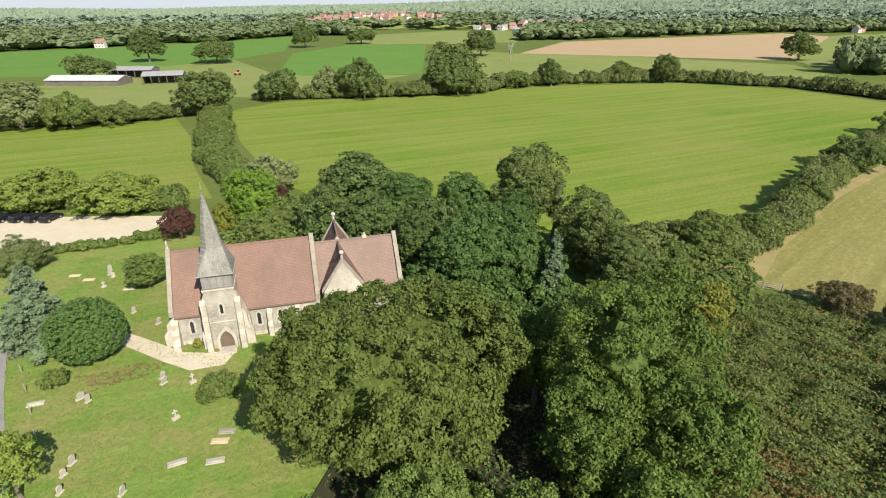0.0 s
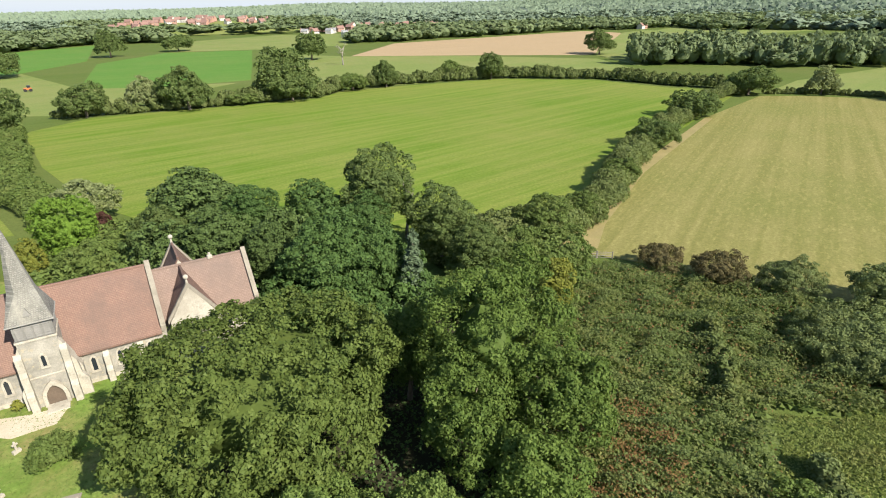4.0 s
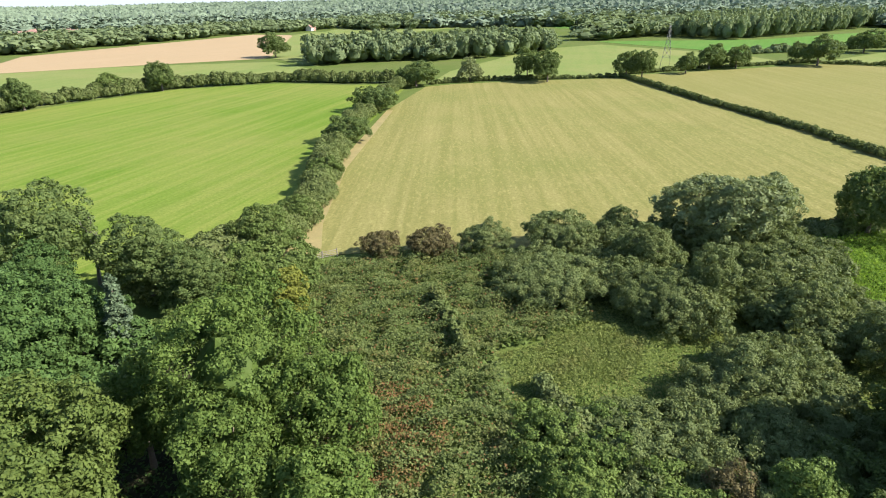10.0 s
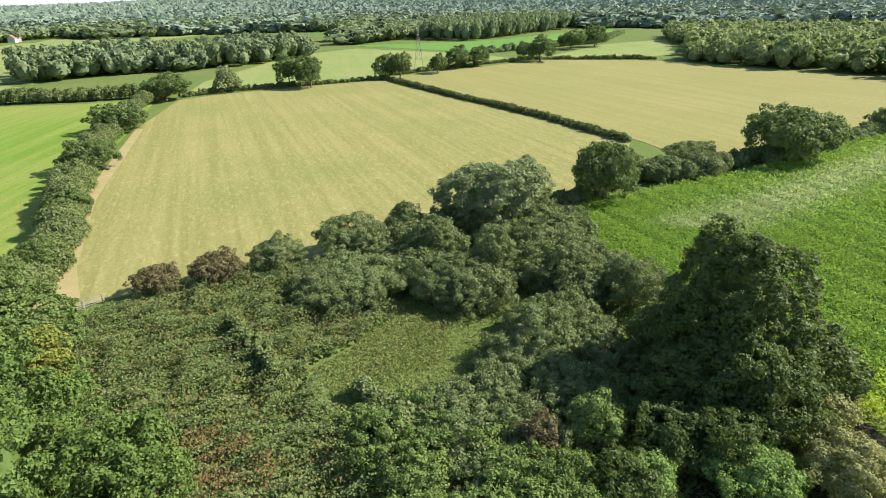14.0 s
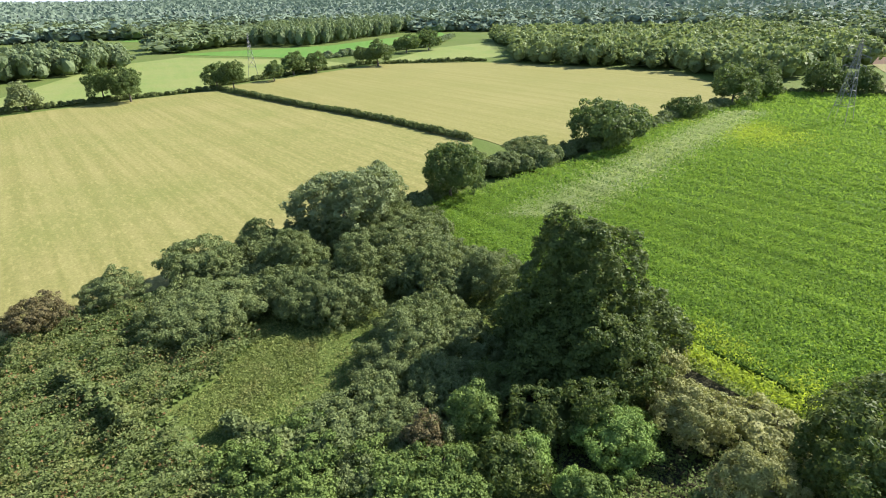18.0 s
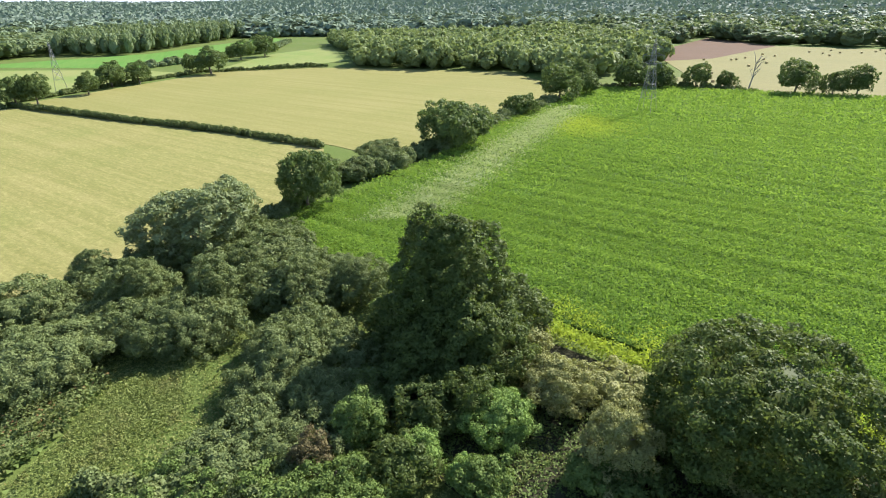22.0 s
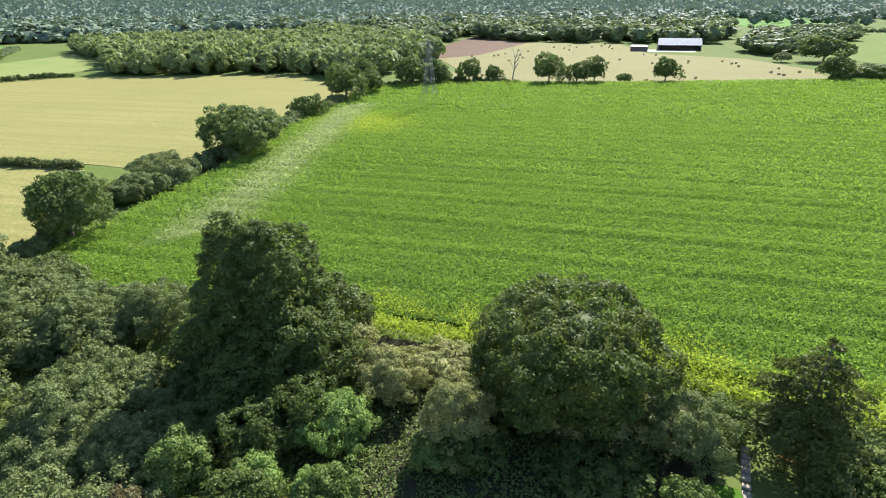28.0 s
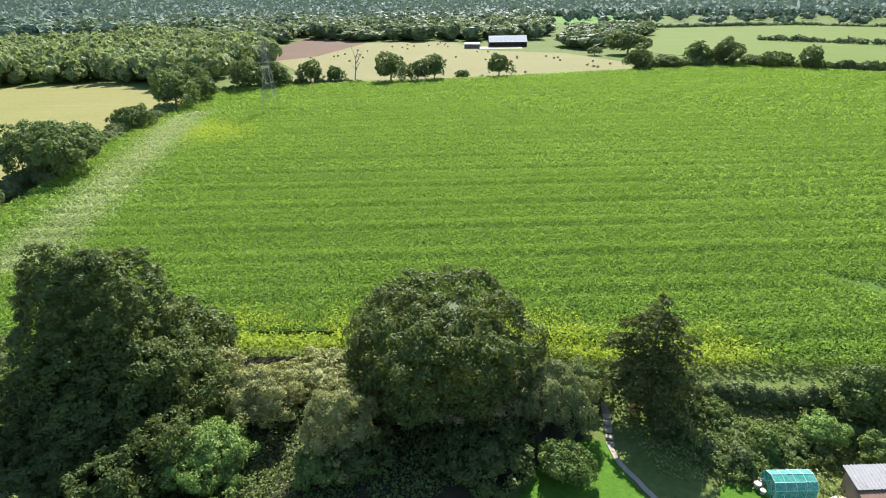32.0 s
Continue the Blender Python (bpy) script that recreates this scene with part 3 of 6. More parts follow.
def field(name, label, poly, material, z=None):
    """A stretch of ground: a low slab, each laid a little over the last."""
    LAID.append(name)
    z = z if z is not None else 0.03 + 0.006 * len(LAID)
    bm = bmesh.new()
    prism(bm, poly, "z", -0.2, z)
    bmesh.ops.triangulate(bm, faces=bm.faces[:])
    return tagged(part(name, bm, material), label, "field", kind="structure")


def wood(label, poly, spacing, h, kind, seed, leaf=1.0, lumpy=14, sprays=14, ragged=0.25, name="far_wood", up=0.0, slim=1.0):
    """A far wood: trees of uneven height and shape side by side, each of many leafy lumps down to the ground, as one mass."""
    rng = np.random.default_rng(seed)
    protos = []
    for _ in range(7):
        k = lumpy
        d = rng.normal(size=(k, 3))
        d[:, 2] = np.abs(d[:, 2]) * 1.1 - 0.55
        d /= np.linalg.norm(d, axis=1)[:, None]
        mid = d * 0.36 * rng.uniform(0.65, 1.1, k)[:, None] + (0, 0, 0.55)
        r = rng.uniform(0.6, 1.0, k) * 0.8 / math.sqrt(k)
        iv, jf = (ICO_V, ICO_F) if lumpy > 8 else (ICO1_V, ICO1_F)
        body = iv * (1 + rng.uniform(-0.15, 0.15, len(iv)))[:, None] * (0.3, 0.3, 0.36) + (0, 0, 0.42)
        idx = np.repeat(np.arange(k), sprays)
        o = rng.normal(size=(len(idx), 3)) + d[idx] * 0.9 + (0, 0, 0.3)
        o /= np.linalg.norm(o, axis=1)[:, None]
        c = mid[idx] + o * r[idx][:, None] * rng.uniform(0.6, 1.1, len(idx))[:, None]
        nm = o + rng.normal(size=o.shape) * 0.3
        nm /= np.linalg.norm(nm, axis=1)[:, None]
        v, f = leaves(rng, c, nm, leaf / h, 0.75, 0.1, True)
        protos.append((np.concatenate([body, v]), np.concatenate([jf, f + len(iv)])))
    q = np.array(poly)
    lo, hi = q.min(0), q.max(0)
    gx, gy = (m.ravel() for m in np.meshgrid(np.arange(lo[0], hi[0], spacing), np.arange(lo[1], hi[1], spacing)))
    spots = np.column_stack([gx, gy]) + rng.uniform(-0.42, 0.42, (len(gx), 2)) * spacing
    spots = spots[inside(spots[:, 0], spots[:, 1], poly)]
    V, F, base = [], [], 0
    for x, y in spots:
        v, f = protos[int(rng.integers(7))]
        hh = h * (1 + rng.uniform(-ragged, ragged) + ragged * 0.5 * math.sin(x * 0.03) * math.cos(y * 0.037))
        ww = spacing * rng.uniform(1.25, 1.75) * slim
        t = rng.uniform(0, 2 * math.pi)
        ca, sa = math.cos(t) * ww, math.sin(t) * ww
        V.append(np.column_stack([v[:, 0] * ca - v[:, 1] * sa + x, v[:, 0] * sa + v[:, 1] * ca + y, v[:, 2] * hh]))
        F.append(f + base)
        base += len(v)
    v = np.concatenate(V)
    v[:, 2] = np.maximum(v[:, 2], 0.0)
    ob = tagged(new(name, sheet(v, np.concatenate(F), name, LEAF[kind])), label, "trees", kind="stuff")
    ob.location.z = up
    return ob

# ---- ground and fields ----
bm = bmesh.new()
bmesh.ops.create_circle(bm, cap_ends=True, radius=4800, segments=64)
tagged(part("ground", bm, GRASS), "open grassy farmland to the horizon", "ground", kind="structure")

field("churchyard", "mown churchyard grass with dry patches", [(-60, 30), (-8, 22), (-10, 72), (-36, 88), (-48, 92), (-68, 84), (-76, 74), (-68, 63), (-60, 62), (-50, 48)], LAWN, 0.02)
field("green_field", "smooth green grass field with faint lines", [(-84, 218), (-69, 241), (-41, 246), (17, 256), (29, 273), (60, 282), (119, 288), (162, 262), (178, 226), (200, 205), (98, 128), (40, 78), (20, 90), (-20, 104), (-40, 125), (-62, 165)], LEY)
field("left_field", "green grass field beyond the car park", [(-190, 170), (-128, 191), (-99, 204), (-80, 172), (-66, 140), (-50, 112), (-130, 112), (-190, 140)], LEY)
field("paddock", "green paddock below the farm sheds", [(-230, 190), (-148, 213), (-100, 222), (-90, 235), (-120, 285), (-210, 285)], PASTURE)
field("farm_field", "dry pasture behind the farm sheds", [(-210, 290), (-80, 250), (-20, 330), (-100, 340), (-160, 440), (-225, 345)], PASTURE)
field("cattle_pasture", "green pasture in front of the woods", [(-420, 320), (-225, 342), (-160, 445), (-143, 525), (-195, 763), (-271, 640), (-420, 520)], BRIGHT)
field("bright_field", "bright green field before the village", [(-99, 338), (-128, 493), (-95, 592), (-17, 584), (-13, 340), (-60, 328)], BRIGHT)
field("village_field", "pale pasture below the village", [(-92, 600), (-120, 760), (13, 890), (104, 870), (78, 612), (0, 590)], PASTURE)
field("rough_field", "rough yellowing pasture beyond the hedge", [(-10, 335), (22, 290), (60, 287), (120, 293), (210, 300), (225, 368), (140, 438), (62, 470), (10, 520)], PASTURE)
field("tan_field", "harvested tan stubble field", [(62, 473), (140, 441), (234, 397), (330, 480), (437, 665), (424, 735), (127, 612)], STUBBLE)
field("lone_oak_field", "dry pasture round a single oak", [(240, 398), (222, 312), (340, 470), (560, 640), (500, 705), (440, 665)], PASTURE)
field("hay_field", "cut hay field with pale mowing lines", [(41.5, 75), (80, 111), (142, 159), (196, 190), (212, 184), (245, 157), (276, 127), (226, 68), (196, 29), (162, 0), (128, 3), (103, 13), (85, 30), (60, 58)], HAY)
field("hay_field", "second cut hay field beyond the clipped hedge", [(286, 130), (320, 108), (392, 62), (400, 0), (387, -29), (330, -118), (242, -119), (213, -94), (190, -69), (162, -43), (148, -28), (152, -12), (164, -4), (200, 28), (230, 67)], HAY2)
field("dry_headland", "dry straw-coloured strip along the hay field edge", [(42, 72.5), (41.5, 75), (51, 83.5), (80, 111), (142, 159), (143.5, 157), (82, 108.5), (55, 82), (48, 73)], STRAWED)
field("far_hay_field", "yellow green meadow beyond the hay field", [(212, 200), (250, 222), (400, 262), (470, 240), (430, 118), (392, 76), (315, 122), (280, 137), (245, 162), (215, 190)], PASTURE)
field("far_green_field", "green field strip below the poplars", [(500, 262), (583, 142), (830, 42), (700, 20), (550, 36), (440, 112)], BRIGHT)
field("far_dry_field", "small dry meadow by the wood", [(420, 60), (535, 30), (605, -25), (440, -26), (404, 20)], PASTURE)
field("far_top_field", "far green field between woods", [(820, 537), (1195, 620), (1180, 560), (740, 357), (700, 420)], BRIGHT)
field("far_yellow_field", "far pale field between hedges", [(490, 672), (590, 760), (740, 735), (740, 586), (548, 560)], PASTURE)
field("bale_field", "pale stubble field with round bales", [(250, -165), (280, -205), (353, -240), (356, -280), (434, -405), (364, -458), (280, -388), (208, -400), (148, -362), (120, -320), (179, -237), (236, -172)], BALED)
field("plough_field", "bare brown ploughed patch", [(353, -239), (444, -300), (560, -430), (434, -407), (356, -281)], PLOUGH, 0.05)
field("right_field", "large pale green field on the rise", [(213, -458), (290, -817), (150, -968), (-150, -900), (-150, -560), (46, -380), (120, -420)], RISE)
field("right_green_field", "smooth green field beyond the hedge", [(46, -376), (116, -440), (30, -620), (-200, -560), (-150, -376)], LEY, 0.05)
field("far_right_field", "far bright field between hedges", [(450, -858), (750, -1280), (595, -1578), (330, -900)], BRIGHT)
field("car_park", "pale gravel car park beside the churchyard", [(-130, 101), (-55, 101.5), (-53.5, 97), (-57, 89.5), (-68, 84.5), (-90, 80), (-130, 74)], GRAVEL, 0.06)
field("lane", "grey tarmac lane beside the churchyard", [(-66, 65), (-60, 63), (-53.2, 55.5), (-47.4, 47), (-36.8, 33), (-30, 20), (-36, 17), (-43, 33), (-52.5, 47), (-59, 57), (-70, 62)], TARMAC, 0.07)
field("church_path", "pale gravel path to the church door", [(-47, 61.6), (-38.6, 58.3), (-31.5, 54.8), (-28.5, 54.6), (-25.2, 55.2), (-25.6, 52.3), (-29.2, 51.2), (-33, 52.9), (-39.5, 56.3), (-47, 59.2)], GRAVEL, 0.06)
field("garden_lawn", "bright mown garden lawn", [(8, -26), (16, -25), (17, -34), (13.5, -37), (12, -36), (8, -33)], GARDEN, 0.05)
field("garden_lawn", "bright mown lawn between the bushes", [(27, -8), (33, -10), (32, -16), (26, -17)], GARDEN, 0.05)
field("garden_lawn", "bright mown lawn beside the greenhouse", [(3.6, -38.6), (1.2, -40.3), (-3, -37.5), (2.5, -31)], GARDEN, 0.05)

# ---- maize ----
MAIZE = [(101, 13), (138, -27), (178, -59), (243, -121), (235, -160), (176, -233), (118, -316), (80, -368), (-55, -368), (-55, -97), (-8, -67), (8, -55), (16, -48), (26, -44), (42, -31), (53, -22), (70, -6), (86, 4)]
ROW = radians(41)
c, s = math.cos(ROW), math.sin(ROW)
crop = thing("maize_field", "tall green maize crop growing in close rows", "maize", kind="stuff")
EDGE = np.array([(53, -22), (42, -31), (26, -44), (16, -48), (9, -54)])


def edge_distance(p, line):
    return np.min([np.hypot(p[:, 0] - a - (b - a) * q, p[:, 1] - e - (g - e) * q) for (a, e), (b, g) in zip(line, line[1:]) for q in np.linspace(0, 1, 9)], 0)


def kinds(p, rng):
    """Which plants are lodged, yellowing or pale."""
    lodged = np.hypot((p[:, 0] + 4 + 0.55 * (p[:, 1] + 86)) / 6, (p[:, 1] + 86) / 2.2) < 1 + 0.25 * wavy(p, 1.5)
    lodged |= np.abs((p[:, 0] - 49.8) * 0.617 + (p[:, 1] + 29.2) * -0.786 + 0.8 * wavy(p, 3.0)) < 0.7 * (np.hypot(p[:, 0] - 49.8, p[:, 1] + 29.2) < 5.5)
    n = rng.normal(size=len(p))
    yellow = (edge_distance(p, EDGE) + 3 * wavy(p, 4.0) + n * 2 < 6.5) | (np.hypot((p[:, 0] - 168) / 18, (p[:, 1] + 82) / 14) < 0.9 + 0.4 * n)
    pale = (np.abs((p[:, 0] - 140) * 0.63 + (p[:, 1] + 40) * 0.777 + 6) < 5 + 3 * n) & (p[:, 0] > 96) & (p[:, 0] < 200) & (p[:, 1] < 4)
    return lodged, yellow & ~pale, pale


def plot(rng, side, density, size, deep=0.9):
    """Blades of a square of crop in its own rows: place, height and facing of each."""
    n = int(side * side * density)
    u, w = rng.uniform(0, side, n), np.floor(rng.uniform(0, side, n) / 0.75) * 0.75 + 0.375 + rng.normal(size=n) * 0.17
    tall = 1.85 + 0.14 * np.sin(w * 2 * math.pi / 6) + 0.1 * np.sin(w * 2 * math.pi / 4 + 2) + rng.normal(size=n) * 0.1
    z = np.maximum(0.1, tall - rng.uniform(0, 1, n) ** 1.4 * deep)
    nrm = rng.normal(size=(n, 3)) * 0.75 + (0, 0, 0.75)
    return u, w, z, nrm / np.linalg.norm(nrm, axis=1)[:, None]


LEVELS = ((0, 115, 12, 46, 0.36), (115, 205, 12, 18, 0.5), (205, 460, 24, 5.5, 0.85))
corners = np.array(MAIZE)
cu, cw = corners[:, 0] * c + corners[:, 1] * s, -corners[:, 0] * s + corners[:, 1] * c
border = {"maize": [], "maizey": [], "maizew": []}
for level, (d0, d1, side, density, size) in enumerate(LEVELS):
    models = []
    for i in range(4):
        rng = np.random.default_rng(50 + i + 10 * level)
        u, w, z, nrm = plot(rng, side, density, size)
        models.append(sheet(*leaves(rng, np.column_stack([u, w, z]), nrm, size, 0.28, 0.12, True), "maize_plot", LEAF["maize"]))
    rng = np.random.default_rng(70 + level)
    for big_u in np.arange(math.floor(cu.min() / 24) * 24, cu.max(), 24):
        for big_w in np.arange(math.floor(cw.min() / 24) * 24, cw.max(), 24):
            if not d0 <= math.hypot(big_u + 12, big_w + 12) < d1:
                continue
            for u0 in np.arange(big_u, big_u + 24, side):
                for w0 in np.arange(big_w, big_w + 24, side):
                    g = np.linspace(-0.02, 1.02, 9) * side
                    gu, gw = (q.ravel() for q in np.meshgrid(u0 + g, w0 + g))
                    gp = np.column_stack([gu * c - gw * s, gu * s + gw * c])
                    within = inside(gp[:, 0], gp[:, 1], MAIZE)
                    if not within.any():
                        continue
                    if within.all() and not any(q.any() for q in kinds(gp, np.random.default_rng(1))):
                        ob = shared("maize_plot", models[int(rng.integers(4))], crop)
                        ob.matrix_local = pose(u0 * c - w0 * s, u0 * s + w0 * c, 0, 0, 0, 41)
                        continue
                    u, w, z, nrm = plot(rng, side, density * 1.15, size, 1.5)
                    p = np.column_stack([(u0 + u) * c - (w0 + w) * s, (u0 + u) * s + (w0 + w) * c])
                    lodged, yellow, pale = kinds(p, rng)
                    z = np.where(lodged, z * 0.35, z)
                    ok = inside(p[:, 0], p[:, 1], MAIZE)
                    for kind, m in (("maizey", yellow), ("maizew", pale), ("maize", ~yellow & ~pale)):
                        m = m & ok
                        border[kind].append(leaves(rng, np.column_stack([p[m], z[m]]), nrm[m], size, 0.28, 0.12, True))
for kind, got in border.items():
    base, V, F = 0, [], []
    for v, f in got:
        V.append(v)
        F.append(f + base)
        base += len(v)
    ob = shared("maize_edge", sheet(np.concatenate(V), np.concatenate(F), "maize_edge", LEAF[kind]), crop)
    ob["label"] = {"maize": "green maize along the field edge", "maizey": "yellowing maize at the field edge", "maizew": "pale flowering strip in the maize"}[kind]
k = Mat("maize_stems", 0.95, spec=0.03)
k.colour(k.mix(k.ramp(k.noise(0.8, 4), 0.3, 0.7), (0.055, 0.1, 0.018), (0.085, 0.14, 0.027))).bump(k.noise(3.0, 3), 0.3)
field("maize_stand", "dense maize stems below the leaves", [(x + (3.0 if x < 100 else -2), y + (-3.4 if x > -50 else 0)) for x, y in MAIZE], k.m, 0.8)

# ---- woods ----
def sector(a0, a1, r0, r1, n=10):
    ang = [radians(a0 + (a1 - a0) * i / n) for i in range(n + 1)]
    return [(r0 * math.sin(a), r0 * math.cos(a)) for a in ang] + [(r1 * math.sin(a), r1 * math.cos(a)) for a in reversed(ang)]


wood("pale green willow wood beyond the hay fields", [(392, -28), (334, -118), (272, -128), (345, -232), (445, -292), (640, -330), (660, -20), (470, -40)], 10, 13, "poplar", 11, 1.7, 12, 22)
wood("dense green wood between the fields", [(222, 318), (268, 292), (290, 272), (345, 241), (400, 240), (430, 275), (400, 330), (300, 400), (250, 360)], 10, 14, "wood", 12, 1.7, 12, 24)
wood("tall dark row of trees along the far field", [(565, 160), (806, 92), (884, 80), (900, 130), (720, 250), (590, 220)], 10, 21, "wood", 13, 2.4, 12, 14, slim=0.85, ragged=0.15)
wood("mixed wood behind the farm", [(-600, 380), (-420, 530), (-275, 650), (-200, 780), (-120, 770), (-150, 900), (-320, 980), (-700, 700)], 18, 13, "wood", 14, 2.6, 11, 14)
wood("trees behind the village", [(-330, 1140), (-60, 1100), (140, 1060), (60, 1300), (-330, 1300)], 18, 13, "wood", 15, 3.2, 8, 10, up=6.0)
wood("garden trees among the village houses", [(-330, 1000), (-100, 930), (100, 900), (130, 1000), (-200, 1140)], 27, 8, "wood", 25, 2.6, 8, 10, slim=0.6, up=5.0)
wood("trees along the stubble field", [(80, 620), (130, 640), (420, 760), (520, 730), (600, 780), (560, 900), (120, 800)], 16, 13, "wood", 16, 2.5, 11, 14)
wood("far wood behind the meadows", [(560, 660), (740, 560), (730, 370), (560, 320), (500, 270), (640, 230), (900, 260), (980, 520), (1100, 660), (800, 860), (620, 820)], 18, 14, "wood", 17, 2.7, 10, 14)
wood("wood behind the bale field", [(460, -300), (560, -420), (440, -415), (372, -465), (300, -520), (420, -760), (900, -600), (900, -240), (650, -330)], 17, 15, "wood", 18, 2.5, 11, 16)
wood("trees round the far barn", [(205, -425), (255, -470), (250, -540), (330, -640), (290, -800), (235, -640), (210, -470)], 13, 11, "wood", 19, 2.0, 11, 16)
# horizon trees take the leaf tone with haze mixed in
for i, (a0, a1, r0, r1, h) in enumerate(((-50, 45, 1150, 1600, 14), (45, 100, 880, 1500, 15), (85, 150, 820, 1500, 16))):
    wood("wooded country on the horizon", sector(a0, a1, r0, r1), 20, h, "hazedwood", 30 + i, 4.4, 7, 9, name="horizon_wood", up=-2.0)
bm = bmesh.new()
rng = np.random.default_rng(44)
rings = []
for j in range(41):
    r = 1500 + 1800 * j / 40
    row = []
    for i in range(1500):
        a = 2 * math.pi * i / 1500
        east = 0.5 - 0.5 * math.cos(min(max((math.degrees(a) + 60) % 360, 0), 170) / 170 * math.pi)
        z = (j / 40) ** 0.8 * (20 + 52 * east + 5 * math.sin(a * 7 + 1) + 3 * math.sin(a * 17))
        row.append(bm.verts.new(((r + rng.uniform(-25, 25)) * math.sin(a), (r + rng.uniform(-25, 25)) * math.cos(a), z + rng.uniform(-5, 7) if j < 40 else -1)))
    rings.append(row)
for r0, r1 in zip(rings, rings[1:]):
    for i in range(1500):
        bm.faces.new((r0[i], r0[(i + 1) % 1500], r1[(i + 1) % 1500], r1[i]))
# grey-green hill colour with the distance haze painted in
k = Mat("hazed_woodland", 0.95, spec=0.05)
k.colour(k.mix(k.ramp(k.noise(0.012, 5), 0.35, 0.65), (0.08, 0.105, 0.08), (0.12, 0.15, 0.11)))
tagged(part("far_hills", bm, k.m), "wooded hills on the horizon, haze in their colour", "hills", kind="structure")
far, turn = rng.uniform(0, 1, 60000) ** 0.8, np.radians(rng.uniform(-55, 200, 60000))
east = 0.5 - 0.5 * np.cos(np.clip((np.degrees(turn) + 60) % 360, 0, 170) / 170 * np.pi)
rise = far ** 0.8 * (20 + 52 * east + 5 * np.sin(turn * 7 + 1) + 3 * np.sin(turn * 17)) + rng.uniform(0, 9, 60000)
out = 1500 + 1780 * far
# sprays lean inward to dull sunlit specks, standing in for haze
nrm = rng.normal(size=(60000, 3)) * 0.35 + np.column_stack([-np.sin(turn), -np.cos(turn), np.full(60000, 0.45)])
nrm /= np.linalg.norm(nrm, axis=1)[:, None]
tops = sheet(*leaves(rng, np.column_stack([out * np.sin(turn), out * np.cos(turn), rise]), nrm, 8.0, 0.75, 0.1, True), "hill_trees", LEAF["hazedwood"])
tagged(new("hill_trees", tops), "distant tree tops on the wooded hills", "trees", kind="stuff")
wood("far hedgerow trees", sector(150, 195, 1000, 1900), 60, 14, "hazedwood", 40, 4.0, 8, 10, slim=0.22, name="horizon_wood")
for i, (x0, y0, x1, y1) in enumerate(((290, -817, 150, -968), (150, -968, -150, -900), (330, -900, 600, -1578), (450, -858, 290, -817), (120, -620, -150, -560), (750, -1280, 595, -1578))):
    hedge([(x0, y0), (x1, y1)], 5, 9, 1.8, "far dark field hedge with small trees", "wood", 0.5, 60 + i, 0.5)

# ---- hedges ----
hedge([(41, 78), (60, 92), (98, 131), (140, 166), (176, 194), (200, 203)], 4.6, 8.0, 0.36, "overgrown hedge between the two fields", "hedge", 0.4, 71)
hedge([(164, 1), (196, 32), (228, 71), (281, 131)], 2.5, 3.4, 0.42, "long clipped dark hedge between the hay fields", "hedge", 0.15, 72)
hedge([(203, 194), (222, 186), (245, 162), (276, 132)], 2.4, 3.5, 0.6, "low hedge along the hay field", "hedge", 0.3, 73)
hedge([(290, 134), (350, 100), (394, 71), (402, -10)], 2.6, 4, 0.7, "low hedge beyond the hay fields", "hedge", 0.4, 74)
hedge([(17, 262), (30, 280), (60, 289), (119, 294), (168, 268), (186, 232), (205, 205)], 5.5, 8, 0.8, "thick hedge along the green field", "hedge", 0.45, 75)
hedge([(-80, 246), (-41, 250), (17, 260)], 5, 8, 0.8, "hedge with trees along the green field", "hedge", 0.5, 76)
hedge([(-88, 214), (-72, 172), (-62, 145), (-44, 118), (-36, 104)], 4.5, 10.5, 0.42, "broad overgrown hedge between two green fields", "bush", 0.35, 77)
hedge([(-180, 186), (-130, 194), (-100, 208), (-90, 216)], 5, 8, 0.7, "hedge below the farm paddock", "hedge", 0.5, 78)
hedge([(-90, 106), (-75, 105.5), (-55, 104)], 4.5, 6, 0.5, "hedge along the car park edge", "bush", 0.3, 79)
hedge([(-75, 80), (-68, 82.5), (-57, 87.5), (-50, 91)], 1.8, 2.4, 0.4, "low hedge between churchyard and car park", "bush", 0.25, 80)
hedge([(148, -32), (164, -44), (192, -70), (214, -95)], 4, 7, 0.6, "scrubby hedge between hay and maize", "sallow", 0.5, 81)
hedge([(248, -124), (240, -160), (214, -195)], 3, 4, 0.7, "thin hedge at the far maize edge", "hedge", 0.5, 82)
hedge([(122, -322), (84, -374), (20, -378), (-60, -380)], 4.5, 8, 0.9, "hedge at the far maize edge", "hedge", 0.5, 83)
hedge([(9.6, -47.4), (2.5, -52.2), (-4, -56.8), (-12, -62)], 2.3, 1.9, 0.2, "clipped garden hedge beside the maize", "sallow", 0.12, 84)
hedge([(440, 112), (550, 36), (700, 20)], 4, 7, 1.2, "hedge along the far green strip", "wood", 0.5, 85)
hedge([(100, 15), (112, 6), (128, 0)], 4, 6, 0.5, "scrub at the corner of the hay field", "sallow", 0.4, 86)

hedge([(127, -3), (128, -9), (133, -17), (142, -22), (152, -30)], 4.0, 6, 0.45, "olive bushes at the corner of the maize", "sallow", 0.4, 87)
hedge([(40, 24), (36, 20), (35, 14)], 3.0, 4.0, 0.3, "grey-green sallow growth beside the grass patch", "sallow", 0.3, 88)

